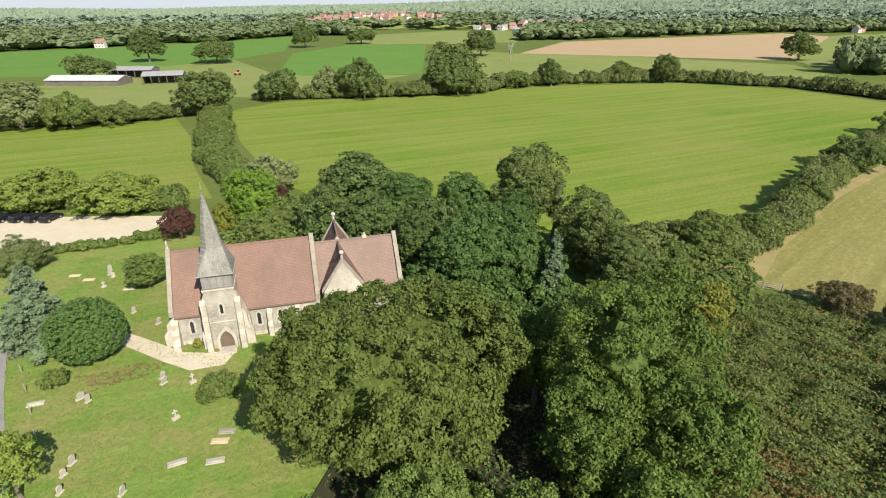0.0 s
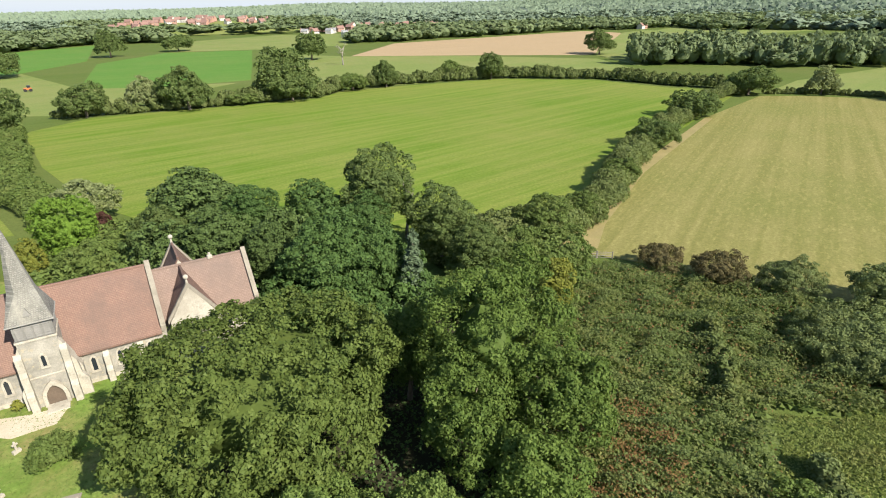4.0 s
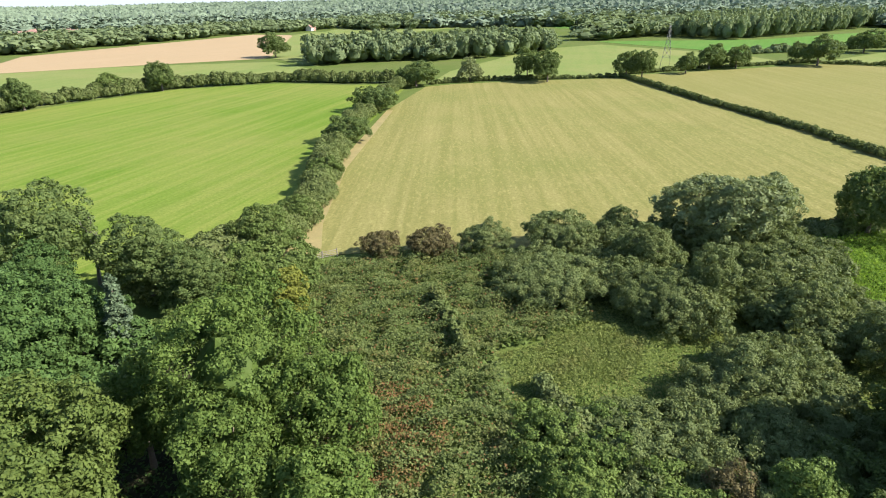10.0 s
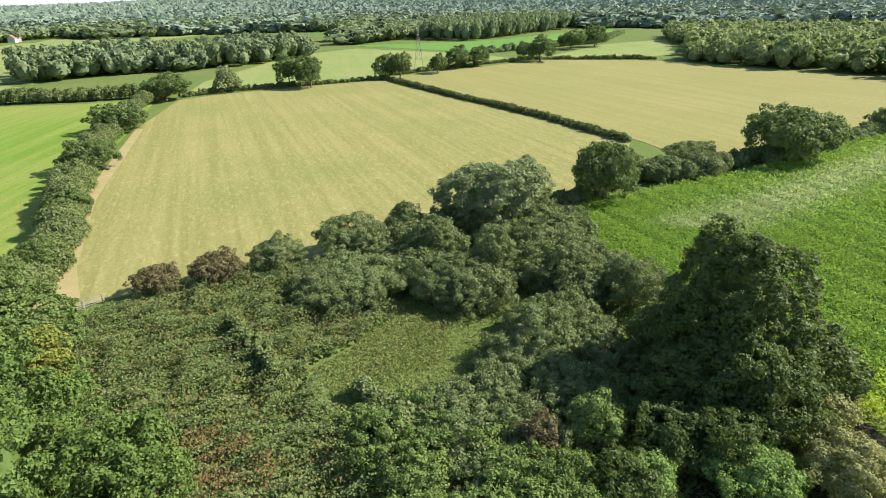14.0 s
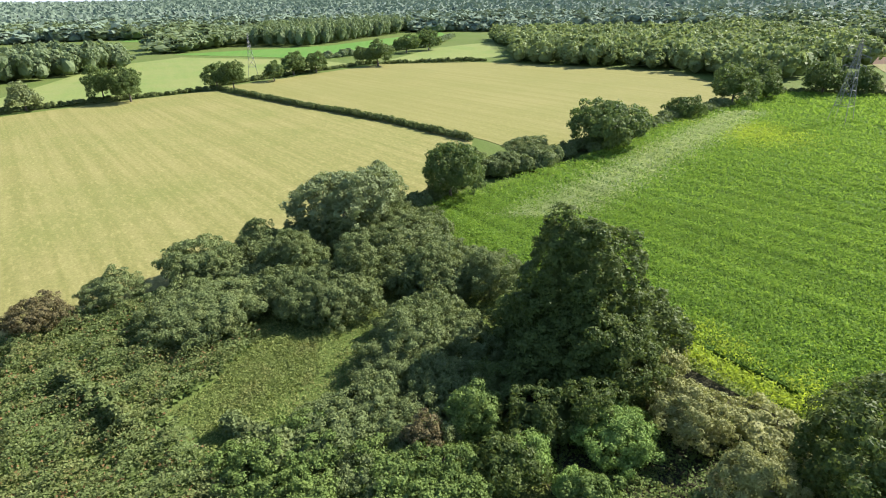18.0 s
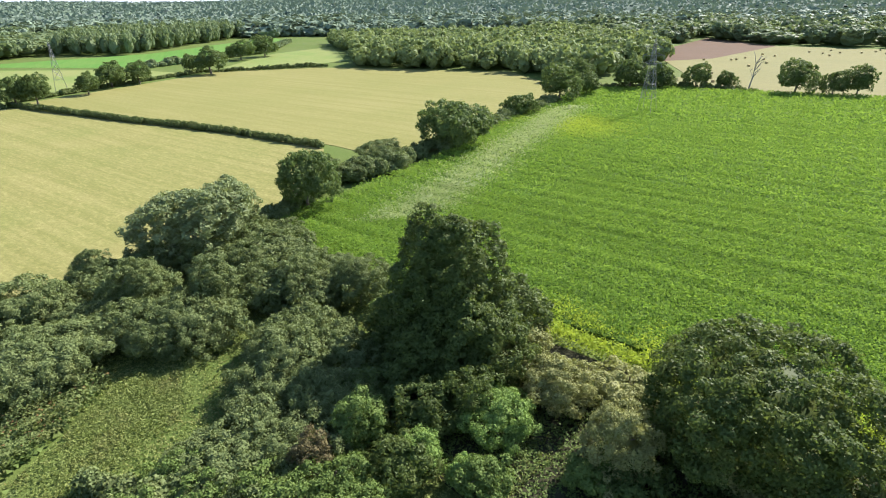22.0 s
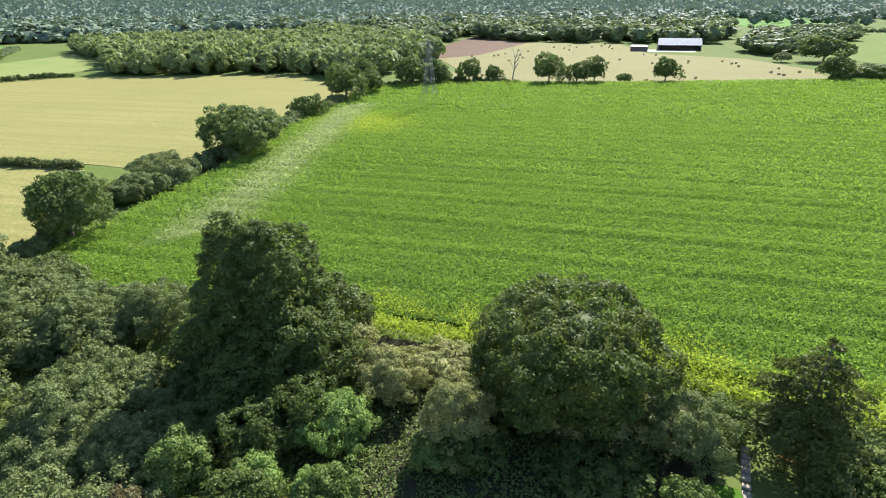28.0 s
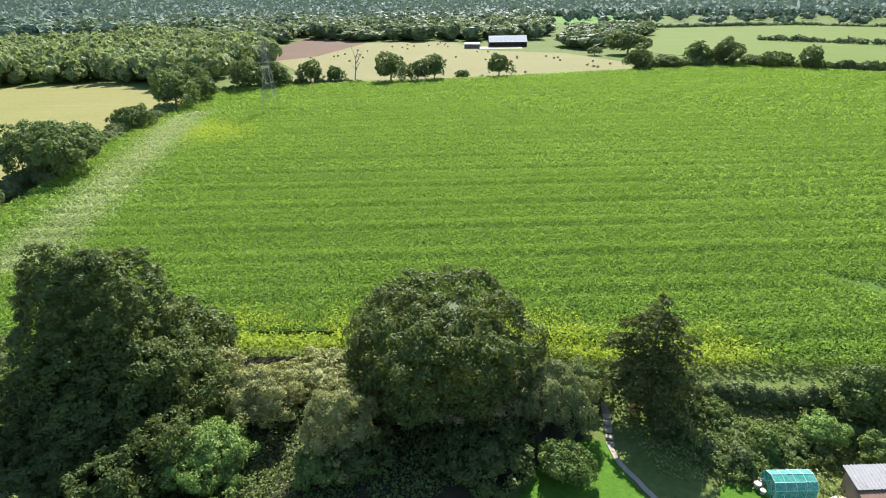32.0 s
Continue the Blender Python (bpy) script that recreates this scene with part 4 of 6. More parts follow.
# ---- trees and bushes, near to far ----
MIDDLE_CHURCH = [
    ("maple", -34.1, 92.3, 12.0, 9.1),
    ("shrub", -38.2, 114.8, 9.0, 11.1),
    ("copper", -47.0, 90.0, 6.0, 6.0),
    ("copper", -31.0, 99.3, 7.0, 3.8),
    ("golden", -39.1, 89.1, 7.0, 4.9),
    ("bush", -29.9, 86.1, 7.0, 9.7),
    ("lime", -82.7, 106.9, 8.0, 15.1),
    ("lime", -65.3, 104.3, 8.0, 14.8),
    ("hazel", -43.8, 71.5, 5.6, 5.4),
    ("spruceblue", -49.6, 57.0, 11.0, 9.5),
    ("yewtree", -15.5, 95.7, 14.0, 13.6),
    ("yewtree", -11.7, 79.2, 12.0, 9.8),
    ("oak", -20.2, 86.7, 11.0, 8.6),
    ("blue", -6.2, 87.3, 13.0, 8.6),
    ("blue", 3.2, 88.7, 12.0, 9.8),
    ("blue", 10.5, 79.0, 12.0, 7.5),
    ("oak", 14.6, 90.3, 16.0, 11.8),
    ("oak", 22.4, 78.3, 12.0, 9.7),
    ("oak", 9.4, 83.0, 9.0, 6.5),
    ("bush", 31.5, 70.7, 6.0, 9.0),
    ("bush", 41.9, 81.0, 8.0, 9.6),
    ("sallow", -66.0, 77.0, 6.0, 8.0),
    ("darkoak", 56.0, -9.0, 12.0, 9.0),
    ("darkoak", 54.5, -19.0, 8.0, 9.0),
    ("darkoak", 58.0, -4.5, 7.0, 6.0),
]
for row in MIDDLE_CHURCH:
    plant(*row)
tagged(plant("dead", 18.6, 88.0, 9.5, 6.5), "pale dead branches of a tree beside the oak", "tree")
NEAR_CHURCH = [
    ("bush", -42.4, 48.4, 2.4, 2.9),
    ("bush", -24.1, 46.6, 3.2, 4.0),
    ("yewtree", -3.8, 73.2, 11.0, 6.6),
    ("blue", 3.1, 66.1, 14.0, 11.4),
    ("blue", 10.1, 66.0, 12.0, 8.4),
    ("spruceblue", 14.0, 62.9, 12.0, 4.4),
    ("oak", 24.8, 68.5, 9.0, 7.9),
    ("bush", 31.0, 67.0, 6.0, 7.6),
    ("golden", 31.3, 56.5, 8.0, 5.0),
    ("oak", -4.6, 40.2, 14.8, 20.5),
    ("ash", 16.2, 41.0, 17.0, 14.0),
    ("ash", 9.0, 45.0, 11.0, 7.0),
    ("ash", 11.6, 34.0, 12.0, 9.0),
    ("ash", 15.5, 27.5, 9.0, 8.0),
    ("hazel", -1.0, 27.5, 9.0, 9.0),
    ("hazel", 6.0, 26.5, 8.0, 6.0),
    ("lime", -36.0, 33.6, 7.0, 4.4),
]
for row in NEAR_CHURCH:
    plant(*row)
MIDDLE_SCRUB = [
    ("bush", 52.1, 85.2, 6.0, 7.6),
    ("oak", 100.3, 129.8, 8.0, 13.5),
    ("bush", 71.4, 102.8, 6.0, 9.3),
    ("redbush", 52.3, 62.7, 4.5, 6.8),
    ("redbush", 57.8, 56.5, 5.0, 7.5),
    ("sallow", 64.1, 50.8, 6.0, 8.1),
    ("sallow", 72.3, 42.2, 7.0, 11.3),
    ("sallow", 81.1, 35.9, 7.0, 5.9),
    ("willow", 89.6, 23.1, 13.0, 17.2),
    ("willow", 96.8, 17.6, 12.0, 9.4),
    ("sallow", 73.9, 28.1, 8.0, 7.2),
    ("oak", 108.5, 5.0, 12.8, 12.6),
    ("sallow", 140.0, -15.1, 5.0, 9.2),
    ("sallow", 127.2, -6.7, 5.0, 7.4),
    ("sallow", 127.5, 0.0, 6.0, 10.0),
    ("sallow", 146.3, -14.9, 5.0, 13.5),
]
for row in MIDDLE_SCRUB:
    plant(*row)
FAR_SCRUB = [
    ("oak", 139.1, 161.7, 9.0, 18.1),
    ("oak", 195.0, 195.6, 12.0, 21.4),
    ("oak", 244.8, 397.9, 18.9, 25.1),
    ("shrub", 222.2, 183.9, 12.1, 12.3),
    ("oak", 243.5, 164.1, 16.3, 12.8),
    ("oak", 242.7, 151.3, 15.2, 13.9),
    ("oak", 279.6, 127.6, 13.3, 13.6),
    ("oak", 281.5, 120.1, 13.8, 13.5),
    ("oak", 309.8, 108.4, 11.0, 12.2),
    ("oak", 348.3, 94.7, 12.4, 16.5),
    ("oak", 335.5, 104.9, 13.6, 18.2),
    ("oak", 395.1, 74.4, 12.1, 13.5),
    ("oak", 382.4, 61.6, 17.0, 20.6),
    ("oak", 482.4, 52.8, 15.4, 23.4),
    ("oak", 508.2, 35.6, 17.5, 22.1),
]
for row in FAR_SCRUB:
    plant(*row)
FAR_CHURCH = [
    ("oak", -34.8, 246.3, 17.6, 20.7),
    ("oak", 3.9, 260.6, 22.1, 28.2),
    ("oak", 6.4, 255.4, 14.2, 21.5),
    ("shrub", -50.8, 251.9, 13.8, 13.8),
    ("oak", -71.4, 243.6, 13.2, 18.2),
    ("oak", -88.7, 209.0, 16.9, 22.0),
    ("bush", -105.6, 202.0, 5.5, 11.3),
    ("bush", -115.9, 194.2, 6.8, 14.8),
    ("bush", -126.5, 187.0, 11.8, 17.1),
    ("shrub", -144.4, 187.7, 15.5, 20.9),
    ("bush", -14.2, 256.5, 5.7, 18.0),
    ("bush", 36.0, 277.3, 8.0, 15.1),
    ("oak", 53.5, 282.3, 13.1, 13.9),
    ("oak", 112.4, 289.1, 14.2, 15.7),
    ("bush", 91.0, 294.9, 10.3, 11.6),
    ("oak", -162.7, 414.1, 17.9, 30.2),
    ("oak", -218.2, 427.4, 23.4, 22.8),
    ("oak", -132.7, 558.1, 22.6, 24.2),
    ("oak", -85.2, 607.9, 15.3, 29.3),
    ("oak", -201.3, 326.5, 13.8, 25.7),
    ("oak", 28.8, 450.2, 20.4, 26.1),
    ("dead", 46.9, 403.7, 11.9, 15.7),
]
for row in FAR_CHURCH:
    plant(*row)
NEAR_SCRUB = [
    ("sallow", 69.4, 17.6, 9.0, 5.7),
    ("sallow", 59.9, 35.7, 5.0, 14.3),
    ("sallow", 63.7, 21.9, 6.0, 13.5),
    ("sallow", 70.4, 6.5, 7.0, 8.7),
    ("sallow", 67.9, -1.8, 7.0, 8.1),
    ("sallow", 56.9, 7.2, 5.0, 10.2),
    ("sallow", 48.7, 9.6, 4.0, 9.3),
    ("sallow", 40.0, 14.7, 3.5, 9.0),
    ("redbush", 37.6, 5.4, 5.2, 4.2),
    ("darkoak", 48.4, -7.4, 8.0, 9.0),
    ("sallow", 53.1, 7.6, 6.0, 8.6),
    ("sallow", 45.5, 4.3, 5.0, 7.1),
    ("hazel", 40.6, 1.0, 6.0, 5.4),
    ("sallow", 39.6, 6.8, 4.0, 9.7),
    ("hazel", 33.8, 4.1, 4.0, 8.2),
    ("laurel", 36.0, -4.0, 4.2, 4.4),
    ("laurel", 33.0, -7.4, 3.4, 3.8),
    ("ash", 20.5, 33.5, 12.0, 9.5),
]
for row in NEAR_SCRUB:
    plant(*row)
NEAR_MAIZE = [
    ("darkoak", 53.3, -11.4, 18.6, 13.0),
    ("darkoak", 49.0, -12.0, 11.0, 13.5),
    ("roundoak", 29.1, -32.1, 13.2, 17.5),
    ("silver", 40.8, -19.3, 5.5, 7.2),
    ("silver", 31.0, -20.5, 8.0, 6.5),
    ("laurel", 38.2, -12.1, 5.0, 7.6),
    ("hazel", 31.6, -8.5, 4.0, 4.7),
    ("cedar", 12.3, -44.1, 13.0, 11.0),
    ("sallow", 18.9, -37.0, 6.0, 8.0),
    ("hazel", 30.4, -17.6, 3.0, 4.3),
    ("hazel", 14.5, -31.0, 3.0, 4.8),
    ("bush", -4.1, -55.0, 6.0, 5.9),
    ("bush", 6.2, -46.4, 2.0, 3.2),
    ("hazel", 1.7, -44.7, 2.4, 3.2),
    ("sallow", 3.2, -41.6, 2.0, 2.8),
    ("laurel", -2.1, -49.0, 2.8, 3.8),
    ("hazel", -6.4, -49.2, 3.2, 4.2),
    ("sallow", 5.4, -41.5, 1.6, 2.2),
    ("hazel", 7.0, -41.5, 1.8, 2.6),
    ("bush", 17.6, -42.0, 3.6, 4.2),
    ("bush", 13.6, -46.0, 2.4, 3.4),
]
for row in NEAR_MAIZE:
    plant(*row)
FAR_MAIZE = [
    ("oak", 151.0, -37.0, 13.8, 20.0),
    ("bush", 192.0, -72.5, 8.2, 13.5),
    ("oak", 217.5, -99.5, 15.7, 17.9),
    ("bush", 226.6, -116.5, 12.2, 11.4),
    ("oak", 268.2, -133.3, 12.3, 14.3),
    ("oak", 239.8, -145.5, 14.4, 19.1),
    ("oak", 234.4, -158.5, 12.5, 13.9),
    ("oak", 231.7, -175.2, 12.3, 12.9),
    ("oak", 225.5, -186.6, 8.9, 10.2),
    ("deadbig", 216.7, -191.7, 14.8, 11.4),
    ("oak", 201.7, -202.4, 15.4, 16.9),
    ("oak", 191.8, -211.5, 11.4, 11.3),
    ("oak", 188.3, -220.4, 13.6, 11.4),
    ("bush", 181.8, -235.2, 4.8, 7.3),
    ("oak", 170.1, -252.0, 12.6, 14.6),
    ("oak", 165.4, -414.3, 17.3, 33.3),
    ("oak", 122.2, -320.9, 13.5, 16.7),
    ("oak", 100.3, -357.8, 14.7, 14.0),
    ("oak", 87.4, -365.6, 16.8, 19.9),
    ("bush", 110.9, -337.7, 7.9, 18.4),
    ("bush", 72.0, -372.3, 7.2, 15.1),
    ("oak", 44.4, -370.5, 13.2, 13.9),
]
for row in FAR_MAIZE:
    plant(*row)
FAR_MAIZE_MORE = [
    ("bush", 62.2, -368.9, 9.7, 19.2),
    ("shrub", 182.4, -394.6, 6.7, 11.8),
]
for row in FAR_MAIZE_MORE:
    plant(*row)

# ---- scrub, brambles and weeds ----
def thicket(label, poly, spacing, h, kind, seed, leaf=0.42, clump=0.9):
    """A stretch of scrub: low uneven domes of leaves grown into one another, as one mass."""
    rng = np.random.default_rng(seed)
    spots = scatter(rng, poly, 1 / spacing ** 2)
    size = [(h * rng.uniform(0.6, 1.25), spacing * rng.uniform(1.45, 2.2)) for _ in spots]
    V, F, base = [], [], 0
    for i, ((x, y), (hh, ww)) in enumerate(zip(spots, size)):
        v, f = crown(rng, ww, hh, 0.0, clump, leaf, 0.42, 0.5, 0.2, 0.05, tri=True)
        v = v + (x, y, 0)
        n = len(ICO_V)
        mid = v[n:].reshape(-1, 3, 3).mean(1)
        keep = mid[:, 2] > 0.25
        for j, ((x2, y2), (h2, w2)) in enumerate(zip(spots, size)):
            if j != i and abs(x2 - x) + abs(y2 - y) < ww + w2:
                keep &= ((mid[:, 0] - x2) ** 2 + (mid[:, 1] - y2) ** 2) / (w2 / 2) ** 2 + ((mid[:, 2] - h2 / 2) / (h2 / 2)) ** 2 > 0.72
        lv = v[n:].reshape(-1, 3, 3)[keep].reshape(-1, 3)
        V.append(np.concatenate([v[:n], lv]))
        F.append(np.concatenate([ICO_F, np.arange(len(lv)).reshape(-1, 3) + n]) + base)
        base += n + len(lv)
    return tagged(new("scrub", sheet(np.concatenate(V), np.concatenate(F), "scrub", LEAF[kind])), label, "bushes", kind="stuff")


BRAMBLES = [(42, 68), (58, 57), (66, 46), (60, 33), (57, 27), (50, 29), (43, 32.5), (38, 27), (31, 15), (24, 13), (14, 24), (19, 36), (27, 48), (34, 60)]
undergrowth("bramble_patch", "dense green bramble thicket on rough ground", "brambles", BRAMBLES, 0.2, 2.7, 0.22, 52, LEAF["bramble"], 3, 1.9)
undergrowth("bramble_base", "shaded bramble stems below the leaves", "brambles", BRAMBLES, 0.1, 0.9, 0.6, 5, LEAF["bush"], 4, 3.0)
hedge([(47.5, 46), (44.5, 41), (42, 37), (39.5, 33.5)], 2.6, 2.2, 0.36, "ridge of taller brambles across the rough ground", "bramble", 0.3, 91)
undergrowth("dock_patch", "rusty brown dock and dead weeds", "weeds", [(22, 38), (28, 41), (32, 34), (29, 27), (22, 25), (18, 30)], 0.4, 2.3, 0.2, 30, LEAF["dock"], 6, 1.4)
undergrowth("dock_patch", "scattered rusty dock stems among brambles", "weeds", BRAMBLES, 1.0, 2.1, 0.24, 1.6, LEAF["dock"], 7, 5.0)
undergrowth("weed_patch", "tall yellowing grass and weeds", "weeds", [(43, 32), (39, 27), (44, 22), (49, 18), (56, 20), (57, 26), (50, 28.5)], 0.05, 0.6, 0.24, 45, LEAF["weed"], 8, 2.0, 0.3, 0.7)
undergrowth("weed_patch", "rough grass under the scrub", "weeds", [(28, 24), (60, 32), (80, 30), (104, 10), (70, -8), (50, -20), (34, -16), (24, 0), (20, 14)], 0.05, 0.8, 0.26, 30, LEAF["weed"], 9, 3.0, 0.35, 0.7)
thicket("grey-green sallow scrub on damp ground", [(58, 34), (70, 48), (88, 34), (103, 14), (72, -4), (60, 2), (63, 18)], 4.6, 4.6, "sallow", 21, 0.28, 0.8)
thicket("low sallow scrub in front of the trees", [(44, 14), (57, 11), (64, 3), (54, 0), (44, 1), (35, 3), (31, 8), (36, 17)], 3.6, 3.8, "sallow", 22, 0.22, 0.7)
thicket("dark leafy scrub under the tall oaks", [(54, -2), (42, 0), (35, -1), (36, -9), (44, -16), (56, -12)], 3.6, 5.0, "darkoak", 34, 0.24, 0.8)
thicket("leafy hazel scrub at the wood edge", [(25, 20), (36, 22), (42, 14), (33, 6), (31, 0), (22, 2), (20, 12)], 3.0, 3.6, "hazel", 23, 0.22, 0.65)
thicket("mixed scrub under the tall trees", [(30, 56), (44, 72), (38, 80), (24, 72), (18, 62), (22, 52)], 4.0, 4.5, "bush", 24)
thicket("dark bushes between the trees", [(4, 50), (14, 52), (22, 60), (16, 70), (-2, 72), (-4, 60)], 4.2, 6.0, "blue", 25)
thicket("bushes along the maize edge", [(66, -8), (52, -20), (42, -27), (26, -39), (18, -41), (17, -36), (27, -30), (36, -22), (46, -12)], 3.4, 3.4, "silver", 26, 0.26, 0.7)
thicket("dark bushes under the round oak", [(36, -24), (20, -34), (18, -26), (28, -20)], 3.4, 3.0, "darkoak", 27, 0.28, 0.75)
thicket("overgrown garden bushes", [(8, -42.5), (12, -44.5), (6, -47), (-5, -55), (-11, -57), (-9, -49), (0, -45)], 2.3, 1.2, "bush", 28, 0.2, 0.42)
thicket("low garden shrubs beside the lawn", [(10, -38), (9, -43), (0, -45.5), (3, -41)], 1.9, 1.0, "bush", 29, 0.22, 0.4)
thicket("trees and bushes behind the church", [(-36, 86), (-24, 80), (-22, 104), (-34, 108), (-42, 100), (-42, 95)], 5.0, 5.0, "bush", 31, 0.5, 1.1)
thicket("dark trees behind the chancel", [(-24, 84), (-2, 72), (2, 82), (12, 92), (-20, 100)], 5.5, 9.0, "yewtree", 32, 0.5, 1.2)
thicket("bushes at the end of the field hedge", [(20, 72), (36, 70), (46, 84), (38, 90), (26, 88)], 4.4, 5.0, "hedge", 33, 0.45, 0.9)
undergrowth("garden_weeds", "tall weeds in the overgrown garden", "weeds", [(16, -42), (8, -51), (-12, -65), (-12, -46), (0, -40), (8, -36)], 0.1, 1.0, 0.3, 14, LEAF["weed"], 12, 2.0, 0.35)
undergrowth("churchyard_tufts", "short grass tufts on the churchyard", "grass", [(-50, 46), (-58, 30), (-8, 24), (-12, 58), (-36, 80), (-60, 82)], 0.02, 0.10, 0.2, 16, LEAF["hazel"], 13, 2.0, 0.25)
undergrowth("woodland_floor", "ferns and ivy under the trees", "undergrowth", [(-14, 30), (4, 22), (22, 24), (32, 52), (22, 66), (4, 74), (-4, 60), (-4, 46)], 0.1, 1.2, 0.3, 9, LEAF["blue"], 14, 3.0)
# litter brown taken near black: the trees' deep shade is in the colour
SHADE_LITTER = plain("shade_darkened_litter", (0.035, 0.035, 0.02), (0.05, 0.048, 0.026), 2.0, 0.95, 0.05)
SHADE_LITTER.node_tree.nodes["Principled BSDF"].inputs["Specular IOR Level"].default_value = 0.03
field("woodland_ground", "leaf litter under the tall trees, darkened for their shade", [(-12, 31), (4, 23), (21, 26), (30, 52), (22, 66), (4, 74), (-4, 60)], SHADE_LITTER)
undergrowth("shade_plants", "low leafy plants in the shade of the oaks", "undergrowth", [(40, -4), (30, -8), (24, -18), (19, -26), (18, -36), (24, -40), (44, -24), (48, -10)], 0.1, 1.3, 0.24, 30, LEAF["bush"], 18, 2.0)
# same darkened ground colour, painting the oaks' shade on the soil
field("shaded_ground", "bare soil under the oaks beside the garden, darkened for shade", [(60, -6), (40, -2), (30, -8), (18, -24), (15, -36), (22, -44), (42, -31), (62, -15)], SHADE_LITTER)

# ---- church ----
FLINT = plain("flint_wall", (0.2, 0.19, 0.16), (0.42, 0.39, 0.33), 2.6, 0.9, 0.05, stain=(0.42, 0.35, 0.22))
STONE = plain("pale_limestone", (0.33, 0.3, 0.24), (0.5, 0.46, 0.38), 2.6, 0.85, 0.03, stain=(0.2, 0.185, 0.15))
COPING = plain("weathered_coping", (0.22, 0.195, 0.155), (0.31, 0.28, 0.225), 3.0, 0.9, 0.01, stain=(0.14, 0.13, 0.105))
SHINGLE = plain("grey_shingle", (0.23, 0.22, 0.20), (0.32, 0.31, 0.28), 3.0, 0.85, 0.03, stain=(0.17, 0.165, 0.14))
TIMBER = plain("dark_timber", (0.10, 0.075, 0.055), (0.15, 0.11, 0.08), 4.0, 0.7, 0.01)
LOUVRE = plain("weathered_louvre", (0.17, 0.165, 0.15), (0.25, 0.24, 0.22), 4.0, 0.8, 0.01)
GLASS = Mat("leaded_glass", 0.15, spec=0.6).colour((0.02, 0.024, 0.03)).m


def tiled(name, a, b, worn, course=0.24):
    """Clay roof tiles in courses, weathered in streaks."""
    k = Mat(name, 0.85, spec=0.2)
    sep = k.n.new("ShaderNodeSeparateXYZ")
    k.l.new(k.co, sep.inputs[0])
    com = k.n.new("ShaderNodeCombineXYZ")
    add = k.n.new("ShaderNodeMath")
    k.l.new(sep.outputs["X"], add.inputs[0])
    k.l.new(sep.outputs["Y"], add.inputs[1])
    k.l.new(add.outputs[0], com.inputs["X"])
    k.l.new(sep.outputs["Z"], com.inputs["Y"])
    br = k.n.new("ShaderNodeTexBrick")
    k.l.new(com.outputs[0], br.inputs["Vector"])
    br.inputs["Scale"].default_value = 1.0
    br.inputs["Brick Width"].default_value = 0.2
    br.inputs["Row Height"].default_value = course
    br.inputs["Mortar Size"].default_value = 0.025
    br.inputs["Color1"].default_value = (*a, 1)
    br.inputs["Color2"].default_value = (*b, 1)
    br.inputs["Mortar"].default_value = (*(v * 0.82 for v in a), 1)
    stretched = k.mapped((0.3, 0.3, 0.16))
    c = k.mix(k.times(k.ramp(k.noise(1.0, 5, stretched), 0.42, 0.7), 0.8), br.outputs["Color"], worn)
    c = k.mix(k.times(k.ramp(k.noise(6.0, 4), 0.45, 0.75), 0.4), c, tuple(v * 0.6 for v in a))
    return k.colour(c).bump(br.outputs["Fac"], -0.03).m


CLAY = tiled("clay_roof_tile", (0.212, 0.13, 0.1), (0.25, 0.157, 0.12), (0.14, 0.1, 0.082), 0.15)
CLAY_PALE = tiled("pale_clay_roof_tile", (0.22, 0.155, 0.125), (0.26, 0.185, 0.15), (0.155, 0.12, 0.1), 0.15)
CLAY_DARK = tiled("dark_clay_roof_tile", (0.15, 0.095, 0.075), (0.21, 0.125, 0.095), (0.12, 0.085, 0.07))

church = thing("church", "flint church with red tiled roofs and a shingled spire", "church", pose(-32.9, 56.2, 0, 0, 0, 15))


def gable_roof(host, axis, a, b, mid, half, eave, ridge, material, over=0.35, thick=0.22, name="roof"):
    """Two slopes as two slabs, carried along an axis."""
    slope = (ridge - eave) / half
    for s in (-1, 1):
        lo = (mid + s * (half + over), eave - over * slope)
        out = [lo, (lo[0], lo[1] + thick), (mid, ridge + thick), (mid, ridge)]
        part(name, prismed(out, axis, a, b), material, host)
    part("ridge_tiles", prismed([(mid - 0.16, ridge + thick - 0.08), (mid + 0.16, ridge + thick - 0.08), (mid + 0.1, ridge + thick + 0.12), (mid - 0.1, ridge + thick + 0.12)], axis, a, b), material, host)


def coping(host, axis, a, b, mid, half, eave, ridge, rise=0.5):
    out = [(mid - half - 0.25, eave - 0.2), (mid - half - 0.25, eave + rise), (mid, ridge + rise + 0.25), (mid + half + 0.25, eave + rise), (mid + half + 0.25, eave - 0.2), (mid, ridge - 0.1)]
    return part("coping", prismed(out, axis, a, b), COPING, host, "pale stone gable coping")


def arch(w, h, n=6):
    """A pointed arch outline of width w and height h, from its foot."""
    spring = h - w * 0.9
    left = [(-w / 2 + w * (1 - math.cos(a)), spring + math.sin(a) * w * 1.04) for a in (radians(60) * i / n for i in range(n + 1))]
    left[-1] = (0, h)
    return [(-w / 2, 0)] + left + [(-x, z) for x, z in reversed(left[:-1])] + [(w / 2, 0)]


